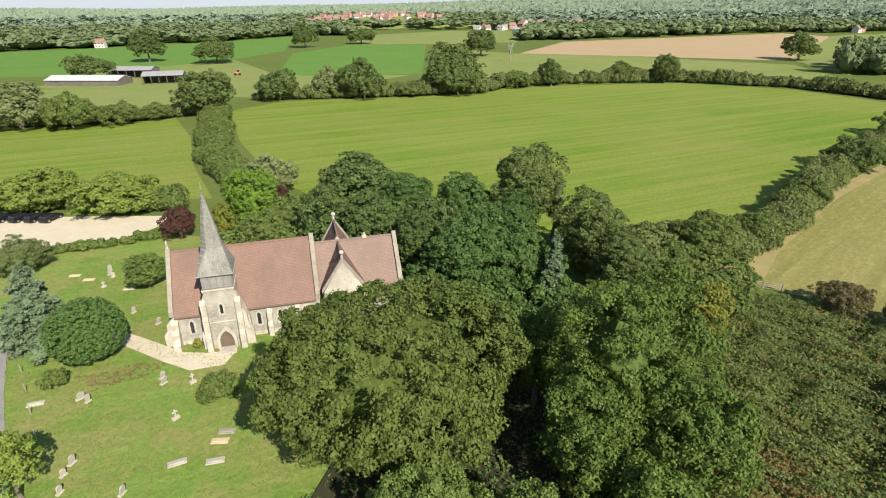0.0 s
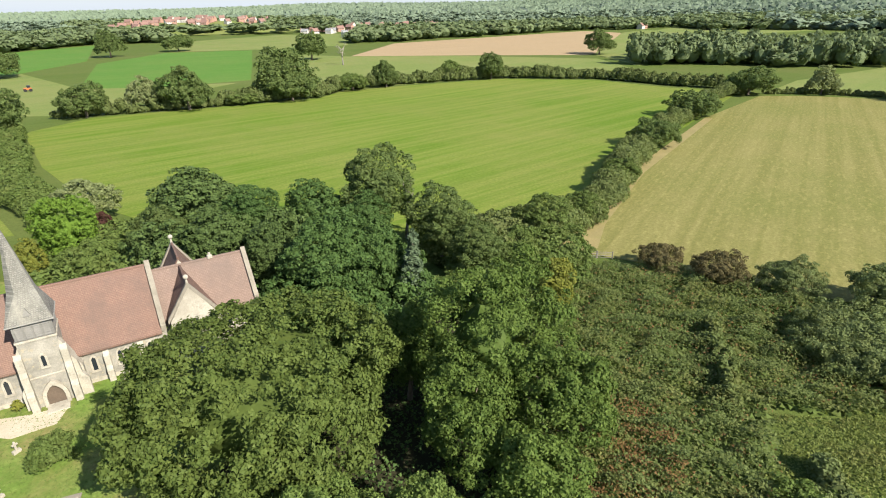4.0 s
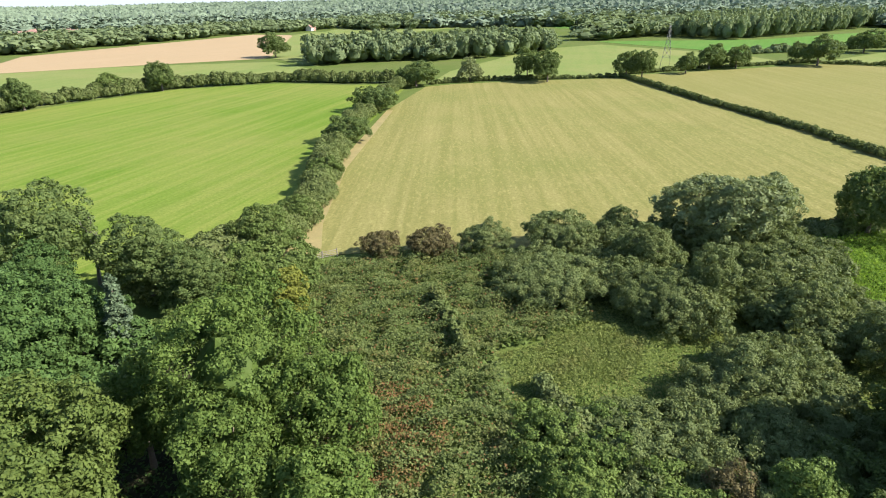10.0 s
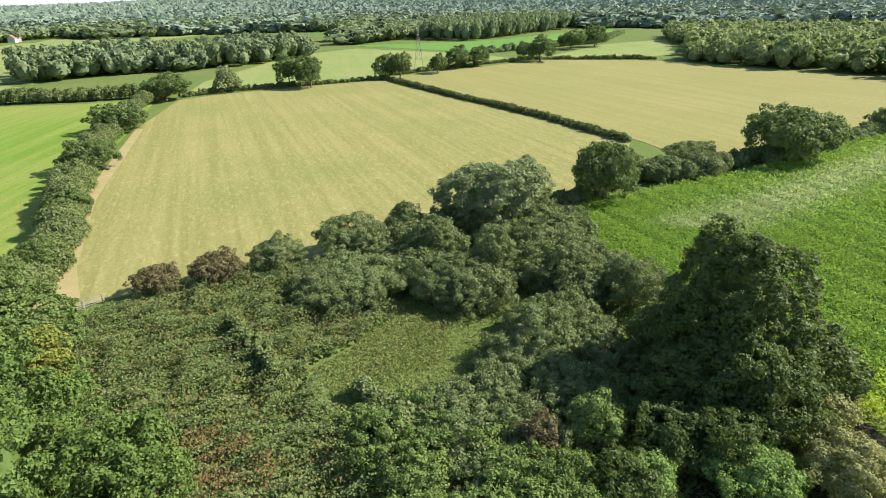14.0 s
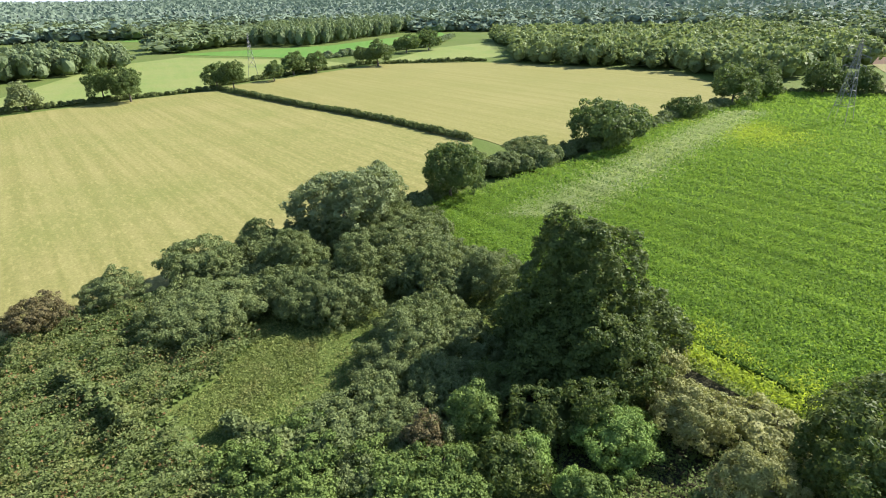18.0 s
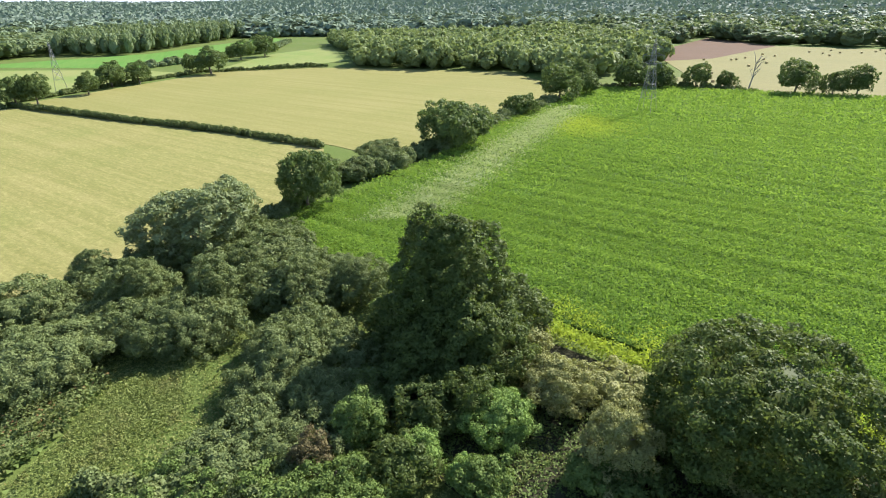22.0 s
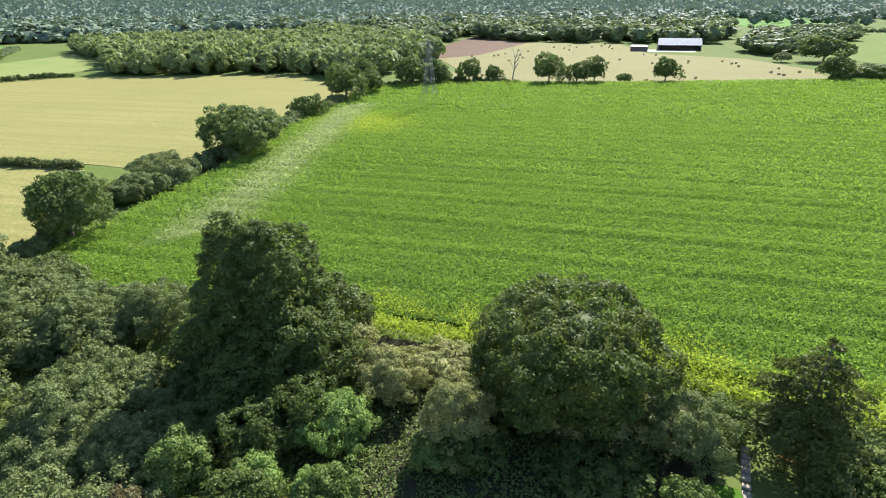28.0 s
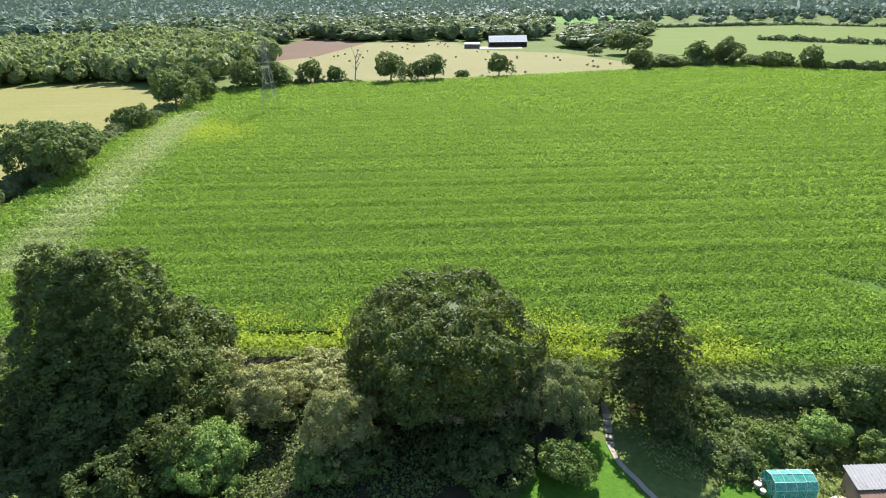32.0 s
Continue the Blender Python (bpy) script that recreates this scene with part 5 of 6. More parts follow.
def lancet(host, u, n, z, w, h, side=-1, axis="y", name="window"):
    """A pointed window: pale stone surround, dark leaded pane set back, a sill."""
    move = (lambda pts: [(x + u, q + z) for x, q in pts])
    outer, inner = move([(x, q - 0.12) for x, q in arch(w + 0.4, h + 0.38)]), move(arch(w, h))
    bm = bmesh.new()
    put = (lambda a, b, c: (a, c, b)) if axis == "y" else (lambda a, b, c: (c, a, b))
    f0, f1 = n + side * 0.07, n + side * 0.02
    rings = [[bm.verts.new(put(a, b, c)) for a, b in pts] for pts, c in ((outer, n), (outer, f0), (inner, f0), (inner, f1))]
    m = len(outer)
    for r0, r1 in zip(rings, rings[1:]):
        for i in range(m - 1):
            bm.faces.new((r0[i], r0[i + 1], r1[i + 1], r1[i]))
    bmesh.ops.recalc_face_normals(bm, faces=bm.faces[:])
    win = part(name, bm, STONE, host, "pale stone lancet window surround")
    bm = bmesh.new()
    bm.faces.new([bm.verts.new(put(a, b, n + side * 0.025)) for a, b in inner])
    part("pane", bm, GLASS, win, "dark leaded glass")
    bm = bmesh.new()
    if axis == "y":
        box(bm, u - w / 2 - 0.25, u + w / 2 + 0.25, min(n, n + side * 0.16), max(n, n + side * 0.16), z - 0.22, z - 0.06)
    else:
        box(bm, min(n, n + side * 0.16), max(n, n + side * 0.16), u - w / 2 - 0.25, u + w / 2 + 0.25, z - 0.22, z - 0.06)
    part("sill", bm, STONE, win)
    return win


def buttress(host, u0, u1, n0, steps):
    """A stepped buttress against a south face: each step (reach, top), with a sloping weathering."""
    pts = [(n0, 0), (n0 - steps[0][0], 0)]
    for i, (reach, top) in enumerate(steps):
        pts.append((n0 - reach, top - 0.4))
        nxt = steps[i + 1][0] if i + 1 < len(steps) else 0.0
        pts.append((n0 - nxt, top + 0.1))
    bm = prismed(pts, "x", u0, u1)
    return part("buttress", bm, STONE, host, "stepped pale stone buttress")


# nave
part("nave_wall", prismed([(0, 0), (9.7, 0), (9.7, 4.3), (4.85, 10.2), (0, 4.3)], "x", 0.2, 17.4), FLINT, church, "knapped flint nave wall")
gable_roof(church, "x", 0.5, 17.1, 4.85, 4.85, 4.3, 10.3, CLAY)
coping(church, "x", 0.0, 0.5, 4.85, 4.85, 4.3, 10.3)
coping(church, "x", 17.1, 17.65, 4.85, 4.85, 4.3, 10.3)
part("plinth", boxed(0.1, 17.5, -0.12, 0.0, 0, 0.5), STONE, church)
part("eaves_board", boxed(0.5, 17.1, -0.30, -0.22, 3.75, 3.98), TIMBER, church)
for u in (2.2, 10.0, 12.55, 13.25, 15.6):
    lancet(church, u, 0.0, 1.5, 0.42, 1.65)
buttress(church, 11.0, 11.6, 0.0, [(0.9, 1.8), (0.55, 3.5)])
buttress(church, 14.4, 15.0, 0.0, [(0.9, 1.8), (0.55, 3.5)])
buttress(church, 0.0, 0.8, 0.0, [(1.5, 1.2), (1.0, 2.4), (0.55, 3.6)])
bm = bmesh.new()
prism(bm, [(0.2, 0), (-1.1, 0), (-1.1, 1.6), (-0.6, 2.2), (-0.6, 3.0), (0.2, 3.8)], "y", 0.0, 0.8)
part("buttress", bm, STONE, church, "stepped pale stone buttress")
for u, n, z in ((0.25, 4.85, 10.95),):
    bm = bmesh.new()
    box(bm, u - 0.09, u + 0.09, n - 0.09, n + 0.09, z, z + 1.0)
    box(bm, u - 0.09, u + 0.09, n - 0.32, n + 0.32, z + 0.55, z + 0.73)
    part("gable_cross", bm, STONE, church, "small pale stone cross")
# chancel
part("chancel_wall", prismed([(0.9, 0), (8.8, 0), (8.8, 4.6), (4.85, 9.3), (0.9, 4.6)], "x", 17.4, 28.2), FLINT, church, "flint chancel wall")
gable_roof(church, "x", 17.65, 27.9, 4.85, 3.95, 4.6, 9.4, CLAY_PALE)
coping(church, "x", 27.9, 28.45, 4.85, 3.95, 4.6, 9.4)
for u in (24.6, 26.6):
    lancet(church, u, 0.9, 1.8, 0.5, 1.9)
bm = bmesh.new()
box(bm, 23.9, 24.5, 4.6, 5.1, 9.5, 10.0, 0.08)
tube(bm, (24.2, 4.85, 10.0), (24.2, 4.85, 10.3), 0.2, 0.14, 8)
part("ridge_vent", bm, STONE, church, "small stone ridge vent")
# transepts
for n0, n1, half, eave, ridge, wallm in ((-1.1, 4.85, 2.5, 5.3, 9.2, -1), (4.85, 10.4, 2.5, 6.0, 10.2, 1)):
    part("transept_wall", prismed([(20.7 - half, 0), (20.7 + half, 0), (20.7 + half, eave), (20.7, ridge), (20.7 - half, eave)], "y", n0 + 0.02, n1), STONE if wallm < 0 else FLINT, church, "pale rendered transept gable wall")
    end = n0 if wallm < 0 else n1
    gable_roof(church, "y", min(end - wallm * 0.35, n1 if wallm < 0 else n0), max(end - wallm * 0.35, n1 if wallm < 0 else n0), 20.7, half, eave, ridge + 0.05, CLAY_DARK, 0.25)
    coping(church, "y", min(end, end - wallm * 0.4), max(end, end - wallm * 0.4), 20.7, half, eave, ridge, 0.3)
    bm = bmesh.new()
    tube(bm, (20.7, end - wallm * 0.2, ridge + 0.4), (20.7, end - wallm * 0.2, ridge + 0.95), 0.16, 0.1, 8)
    ball(bm, (20.7, end - wallm * 0.2, ridge + 1.15), 0.3)
    part("finial", bm, STONE, church, "round pale stone finial")
lancet(church, 20.7, -1.08, 2.6, 0.7, 2.6)
# tower
tower = part("tower", prismed([(4.5, -1.9), (7.9, -1.9), (7.9, 1.5), (4.5, 1.5)], "z", 0, 8.0), FLINT, church, "square flint tower below the spire")
part("string_course", boxed(4.4, 8.0, -2.0, 1.6, 7.75, 8.0, bevel=0.04), STONE, tower)
part("string_course", boxed(4.42, 7.98, -1.98, 1.58, 3.5, 3.68, bevel=0.04), STONE, tower)
for u0, u1 in ((3.95, 4.6), (7.8, 8.45)):
    buttress(church, u0, u1, -1.88, [(0.85, 2.4), (0.6, 4.6), (0.35, 6.6)])
for s, u in ((-1, 4.5), (1, 7.9)):
    reach = 1.0 if s < 0 else 1.5
    bm = prismed([(u - s * 0.02, 0), (u + s * reach, 0), (u + s * reach, 2.0), (u + s * reach * 0.7, 2.7), (u + s * reach * 0.62, 4.4), (u + s * reach * 0.35, 5.2), (u + s * 0.25, 6.8), (u - s * 0.02, 7.4)], "y", -1.9, -1.25)
    part("buttress", bm, STONE, church, "stepped pale stone buttress")
# stair turret on the east side of the tower
bm = prismed([(7.9, 0), (9.1, 0), (9.1, 3.2), (7.9, 6.6)], "y", -1.2, 0.0)
part("stair_turret", bm, STONE, church, "sloping stone stair turret")
lancet(church, 6.2, -1.9, 4.7, 0.34, 1.3)
# door with its gabled surround
bm = bmesh.new()
outer, inner = [(x + 6.2, z) for x, z in arch(2.3, 3.0)], [(x + 6.2, z) for x, z in arch(1.6, 2.45)]
rings = [[bm.verts.new((a, c, b)) for a, b in pts] for pts, c in ((outer, -1.9), (outer, -2.25), (inner, -2.25), (inner, -1.95))]
for r0, r1 in zip(rings, rings[1:]):
    for i in range(len(r0) - 1):
        bm.faces.new((r0[i], r0[i + 1], r1[i + 1], r1[i]))
bmesh.ops.recalc_face_normals(bm, faces=bm.faces[:])
porch = part("doorway", bm, STONE, church, "pale stone pointed doorway")
for s in (-1, 1):
    half = [(x, z) for x, z in arch(1.6, 2.45) if x * s >= 0]
    half = half + [(0, 0)] if s > 0 else [(0, 0)] + half
    pts = sorted(set(half), key=lambda q: math.atan2(q[1] - 1.1, q[0] - s * 0.4))
    bm = bmesh.new()
    bm.faces.new([bm.verts.new((6.2 + x * 0.985, -1.98, z)) for x, z in pts])
    leaf_ob = part("door_leaf", bm, TIMBER, porch, "dark boarded oak door leaf")
    for z in (0.6, 1.6):
        part("strap_hinge", boxed(*sorted((6.2 + s * 0.15, 6.2 + s * 0.72)), -2.0, -1.985, z, z + 0.07), TIMBER, leaf_ob)
part("doorstep", boxed(5.2, 7.2, -3.6, -1.9, 0.0, 0.14, bevel=0.03), STONE, church)
# belfry with louvres
belfry = part("belfry", boxed(4.55, 7.85, -1.85, 1.45, 8.0, 9.9), LOUVRE, church, "boarded belfry stage with louvres")
for i in range(5):
    u = 4.62 + i * 0.76
    part("belfry_post", boxed(u, u + 0.14, -1.93, -1.85, 8.05, 9.85), LOUVRE, belfry)
    part("belfry_post", boxed(7.85, 7.93, -1.8 + i * 0.74, -1.66 + i * 0.74, 8.05, 9.85), LOUVRE, belfry)
for side in range(2):
    for i in range(4):
        for j in range(7):
            z = 8.15 + j * 0.24
            if side == 0:
                u = 4.78 + i * 0.76
                bm = prismed([(-1.85, z + 0.16), (-1.92, z), (-1.92, z + 0.03), (-1.85, z + 0.19)], "x", u, u + 0.58)
            else:
                v = -1.64 + i * 0.74
                bm = prismed([(7.85, z + 0.16), (7.92, z), (7.92, z + 0.03), (7.85, z + 0.19)], "y", v, v + 0.58)
            part("slat", bm, LOUVRE, belfry)
# broach spire
bm = bmesh.new()
cx, cy, tip = 6.2, -0.2, 19.7
base = [bm.verts.new((cx + a * 2.0, cy + b * 2.0, 9.85)) for a, b in ((-1, -1), (1, -1), (1, 1), (-1, 1))]
mid = [bm.verts.new((cx + 1.25 * math.cos(radians(22.5 + 45 * i)), cy + 1.25 * math.sin(radians(22.5 + 45 * i)), 12.8)) for i in range(8)]
top = bm.verts.new((cx, cy, tip))
for i in range(8):
    bm.faces.new((mid[i], mid[(i + 1) % 8], top))
order = [base[2], base[3], base[0], base[1]]
for q in range(4):
    a, b = mid[(2 * q) % 8], mid[(2 * q + 1) % 8]
    c = order[q]
    bm.faces.new((c, b, a))
    d = mid[(2 * q + 2) % 8]
    bm.faces.new((c, order[(q + 1) % 4], d, b))
bm.faces.new(base[::-1])
bmesh.ops.recalc_face_normals(bm, faces=bm.faces[:])
k = tiled("spire_shingle", (0.14, 0.137, 0.122), (0.24, 0.23, 0.205), (0.33, 0.315, 0.265), 0.2)
spire = part("spire", bm, k, church, "weathered grey shingled broach spire")
part("spire_eaves", boxed(cx - 2.05, cx + 2.05, cy - 2.05, cy + 2.05, 9.78, 9.9, bevel=0.03), SHINGLE, spire)
bm = prismed([(cx - 0.35, 10.6), (cx + 0.35, 10.6), (cx, 11.5)], "y", cy - 1.9, cy - 1.1)
part("lucarne", bm, SHINGLE, spire, "small gabled spire vent")
bm = bmesh.new()
tube(bm, (cx, cy, tip - 0.1), (cx, cy, tip + 0.6), 0.07, 0.03, 6)
part("spire_rod", bm, SHINGLE, spire)

# ---- churchyard ----
plant("yew", -41.6, 53.8, 7.4, 7.4, 0.13)


SAND = plain("sandstone", (0.45, 0.33, 0.21), (0.52, 0.40, 0.27), 4.0, 0.9, 0.01)
DARKSTONE = plain("lichened_stone", (0.30, 0.28, 0.23), (0.40, 0.37, 0.31), 4.0, 0.9, 0.01)


def headstone(w, h, lean, m, cross=False):
    w, h = w * 0.85, h * 0.8
    ob = thing("cross_grave" if cross else "headstone", "weathered pale stone grave cross on a plinth" if cross else "weathered grey headstone standing on grass", "gravestone", m @ pose(0, 0, 0, lean, lean * 0.4, 0), "graves in the churchyard")
    bm = bmesh.new()
    if cross:
        box(bm, -0.09, 0.09, -0.07, 0.07, 0.3, h, 0.015)
        box(bm, -w / 2, w / 2, -0.07, 0.07, h * 0.68, h * 0.68 + 0.16, 0.015)
    else:
        pts = [(-w / 2, 0.12), (-w / 2, h - w * 0.35)] + [(-w / 2 * math.cos(a), h - w * 0.35 + w * 0.35 * math.sin(a)) for a in (math.pi * i / 8 for i in range(1, 8))] + [(w / 2, h - w * 0.35), (w / 2, 0.12)]
        prism(bm, pts, "y", -0.06, 0.06)
    part("cross" if cross else "slab", bm, DARKSTONE if lean > 5 else STONE, ob)
    part("plinth", boxed(-w / 2 - 0.1, w / 2 + 0.1, -0.18, 0.18, -0.05, 0.14 if not cross else 0.32, bevel=0.02), STONE, ob)
    return ob


def ledger(m, w=0.45, l=1.35, tone=None):
    ob = thing("ledger_grave", "flat stone ledger grave with a kerb", "gravestone", m, "graves in the churchyard")
    part("slab", boxed(-l / 2, l / 2, -w / 2, w / 2, 0.02, 0.2, bevel=0.04), tone or STONE, ob)
    part("kerb", boxed(-l / 2 - 0.14, l / 2 + 0.14, -w / 2 - 0.14, w / 2 + 0.14, -0.05, 0.12, bevel=0.02), tone or STONE, ob)
    return ob


for x, y, turn, w, h, lean in ((-38.8, 46.4, 60, 0.9, 1.2, 14), (-37.7, 45.9, 70, 0.6, 1.3, 6), (-31.7, 49.9, 65, 0.7, 1.2, 10), (-31.1, 48.9, 70, 0.8, 1.3, 15), (-34.1, 37.4, 75, 0.7, 1.3, 8), (-34.0, 36.0, 75, 0.6, 1.0, 5), (-27.7, 34.0, 80, 0.7, 1.2, 10), (-33.1, 34.1, 80, 0.6, 1.1, 5), (-52.8, 77.2, 60, 0.7, 1.3, 6), (-48.5, 75.2, 60, 0.7, 1.2, 8), (-51.0, 74.9, 60, 0.6, 1.1, 4), (-52.0, 75.8, 60, 0.7, 1.3, 9), (-49.6, 76.2, 60, 0.6, 1.0, 3), (-37.6, 61.3, 70, 0.7, 1.3, 12), (-42.3, 64.2, 70, 0.6, 1.2, 6)):
    headstone(w, h, lean, pose(x, y, 0, 0, 0, turn))
for x, y, turn, w, h in ((-27.2, 43.2, 60, 0.7, 1.5), (-27.9, 49.0, 50, 0.6, 1.6), (-20.5, 57.8, 30, 0.6, 1.3), (-50.6, 71.6, 60, 0.6, 1.2)):
    headstone(w, h, 2, pose(x, y, 0, 0, 0, turn), True)
for x, y, turn, tone in ((-21.4, 41.4, 5, COPING), (-21.6, 40.1, 4, SAND), (-21.1, 37.6, 14, DARKSTONE), (-24.5, 37.4, 25, DARKSTONE), (-43.0, 45.6, 20, STONE), (-57.2, 75.4, 10, SAND), (-54.2, 74.0, 10, SAND), (-46.5, 71.0, 10, STONE), (-45.0, 75.0, 40, DARKSTONE)):
    ledger(pose(x, y, 0.02, 0, 0, turn), tone=tone)
undergrowth("needle_litter", "dry brown needle litter under the yew", "litter", [(-42, 50), (-38, 48), (-33.8, 50), (-32.4, 52.6), (-35.5, 52.9), (-39, 50.8)], 0.025, 0.05, 0.3, 16, LEAF["litter"], 15, 2.0)


def wire_posts(pts):
    for x, y in pts:
        bm = bmesh.new()
        tube(bm, (0, 0, -0.1), (0, 0, 1.15), 0.06, 0.05, 6)
        ob = part("fence_post", bm, DEADWOOD)
        ob.matrix_world = pose(x, y, 0)
        tagged(ob, "weathered wooden post beside the lane", "post", "lane posts")


wire_posts([(-51.3 + 3.1 * i * 0.95, 54.6 - 3.5 * i) for i in range(6)])

# ---- cars ----
PAINT = Mat("black_car_paint", 0.25, spec=0.5).colour((0.012, 0.012, 0.014)).m
WINDOW = Mat("car_window", 0.08, spec=0.6).colour((0.02, 0.025, 0.03)).m
RUBBER = plain("tyre_rubber", (0.02, 0.02, 0.02), (0.03, 0.03, 0.03), 5.0, 0.9)
STEEL = Mat("galvanised_steel", 0.45, 0.9).colour((0.55, 0.56, 0.57)).m
LATTICE = plain("weathered_lattice_steel", (0.22, 0.21, 0.19), (0.3, 0.285, 0.26), 2.0, 0.65, 0.005, 0.3)


def car(m):
    ob = thing("car", "black parked estate car on the gravel", "car", m, "cars in the car park")
    body = [(-2.15, 0.35), (-2.2, 0.75), (-2.05, 0.98), (-1.1, 1.02), (1.05, 1.0), (1.95, 0.86), (2.18, 0.65), (2.18, 0.35)]
    bm = prismed(body, "y", -0.88, 0.88)
    bmesh.ops.bevel(bm, geom=bm.edges[:], offset=0.06, segments=2, affect="EDGES")
    part("body", bm, PAINT, ob)
    bm = prismed([(-2.0, 1.0), (-1.75, 1.42), (0.2, 1.45), (1.0, 1.0)], "y", -0.74, 0.74)
    bmesh.ops.bevel(bm, geom=bm.edges[:], offset=0.05, segments=2, affect="EDGES")
    part("glasshouse", bm, WINDOW, ob, "dark car windows")
    bm = prismed([(-1.78, 1.41), (-1.7, 1.48), (0.15, 1.5), (0.25, 1.44)], "y", -0.7, 0.7)
    part("roof", bm, PAINT, ob)
    for x in (-1.35, 1.35):
        for y in (-0.8, 0.8):
            bm = bmesh.new()
            tube(bm, (x, y - 0.1, 0.33), (x, y + 0.1, 0.33), 0.33, 0.33, 14)
            wheel = part("wheel", bm, RUBBER, ob)
            bm = bmesh.new()
            s = 1 if y > 0 else -1
            tube(bm, (x, y + s * 0.09, 0.33), (x, y + s * 0.115, 0.33), 0.2, 0.18, 10)
            part("rim", bm, STEEL, wheel)
    return ob


for x, y, h, w in ((-48.8, 65.4, 1.3, 1.8), (-29.9, 55.6, 1.5, 1.1)):
    plant("golden", x, y, h, w, 0.14)
first = car(pose(-79.5, 99.6, 0.06, 0, 0, 78))
for x, y, a in ((-76.6, 99.5, 80), (-82.6, 99.7, 76), (-85.8, 99.8, 80), (-89.5, 99.8, 77)):
    copy_thing(first, pose(x, y, 0.06, 0, 0, a))

# ---- gate and fence by the hay field ----
for i in range(2):
    a, b = Vector((43.4 + i * 2.3, 70.4 - i * 0.95, 0)), Vector((45.6 + i * 2.3, 69.5 - i * 0.95, 0))
    ob = thing("field_gate", "weathered wooden field gate beside the hay field", "gate")
    for p in (a, b):
        bm = bmesh.new()
        tube(bm, p + Vector((0, 0, -0.1)), p + Vector((0, 0, 1.4)), 0.09, 0.08, 6)
        part("post", bm, DEADWOOD, ob)
    for z in (0.3, 0.6, 0.9, 1.2):
        bm = bmesh.new()
        tube(bm, a + Vector((0, 0, z)), b + Vector((0, 0, z)), 0.04, 0.04, 5)
        part("rail", bm, DEADWOOD, ob)

# ---- pylons ----
def pylon(m, h, foot, label):
    ob = thing("pylon", label, "pylon", m)
    w = (lambda z: foot / 2 * (1 - z / h) ** 1.25 + 0.28)
    levels = [0, h * 0.24, h * 0.42, h * 0.56, h * 0.68, h * 0.78, h * 0.87, h * 0.94]
    for sx, sy in ((-1, -1), (1, -1), (1, 1), (-1, 1)):
        bm = bmesh.new()
        for z0, z1 in zip(levels, levels[1:]):
            tube(bm, (sx * w(z0), sy * w(z0), z0), (sx * w(z1), sy * w(z1), z1), 0.1, 0.085, 4)
        part("leg", bm, LATTICE, ob)
    for z0, z1 in zip(levels, levels[1:]):
        for (ax, ay), (bx, by) in (((-1, -1), (1, -1)), ((1, -1), (1, 1)), ((1, 1), (-1, 1)), ((-1, 1), (-1, -1))):
            bm = bmesh.new()
            if z0 > 0:
                tube(bm, (ax * w(z0), ay * w(z0), z0), (bx * w(z1), by * w(z1), z1), 0.055, 0.055, 4)
                tube(bm, (bx * w(z0), by * w(z0), z0), (ax * w(z1), ay * w(z1), z1), 0.055, 0.055, 4)
            tube(bm, (ax * w(z1), ay * w(z1), z1), (bx * w(z1), by * w(z1), z1), 0.055, 0.055, 4)
            part("brace", bm, LATTICE, ob)
    for z, reach in ((h * 0.68, 3.2), (h * 0.78, 3.8), (h * 0.88, 3.0)):
        for s in (-1, 1):
            bm = bmesh.new()
            for sy in (-1, 1):
                tube(bm, (s * w(z), sy * w(z), z), (s * reach, 0, z + 0.3), 0.06, 0.05, 4)
                tube(bm, (s * w(z), sy * w(z), z + 1.1), (s * reach, 0, z + 0.3), 0.055, 0.055, 4)
            arm = part("crossarm", bm, LATTICE, ob)
            part("insulator", tube(bmesh.new(), (s * reach, 0, z + 0.3), (s * reach, 0, z - 1.1), 0.09, 0.09, 5), LATTICE, arm)
    bm = bmesh.new()
    for sx, sy in ((-1, -1), (1, -1), (1, 1), (-1, 1)):
        tube(bm, (sx * w(levels[-1]), sy * w(levels[-1]), levels[-1]), (0, 0, h), 0.06, 0.05, 4)
    part("peak", bm, LATTICE, ob)
    return ob


pylon(pose(181, -117.5, 0, 0, 0, 35), 26.5, 5.0, "grey steel lattice pylon standing in the maize")
pylon(pose(326, 126, 0, 0, 0, 20), 25.0, 5.0, "grey steel lattice pylon beyond the hay field")

# ---- bales ----
STRAW = plain("straw_bale", (0.42, 0.32, 0.14), (0.52, 0.41, 0.20), 3.0, 0.95, 0.04)
bm = bmesh.new()
tube(bm, (-0.65, 0, 0.68), (0.65, 0, 0.68), 0.7, 0.7, 16)
bmesh.ops.bevel(bm, geom=[e for e in bm.edges if abs(e.verts[0].co.x - e.verts[1].co.x) < 0.01], offset=0.06, segments=1, affect="EDGES")
bale = tagged(part("round_bale", bm, STRAW), "round straw bale on the stubble", "bale", "bales on the stubble")
rng = np.random.default_rng(77)
spots = scatter(rng, [(262, -185), (350, -262), (410, -400), (362, -445), (282, -380), (208, -392), (150, -352), (126, -322), (184, -240)], 0.0021)
bale.matrix_world = pose(*spots[0], 0.03, 0, 0, 40)
for x, y in spots[1:46]:
    copy_thing(bale, pose(x, y, 0.03, 0, 0, rng.uniform(0, 180)))

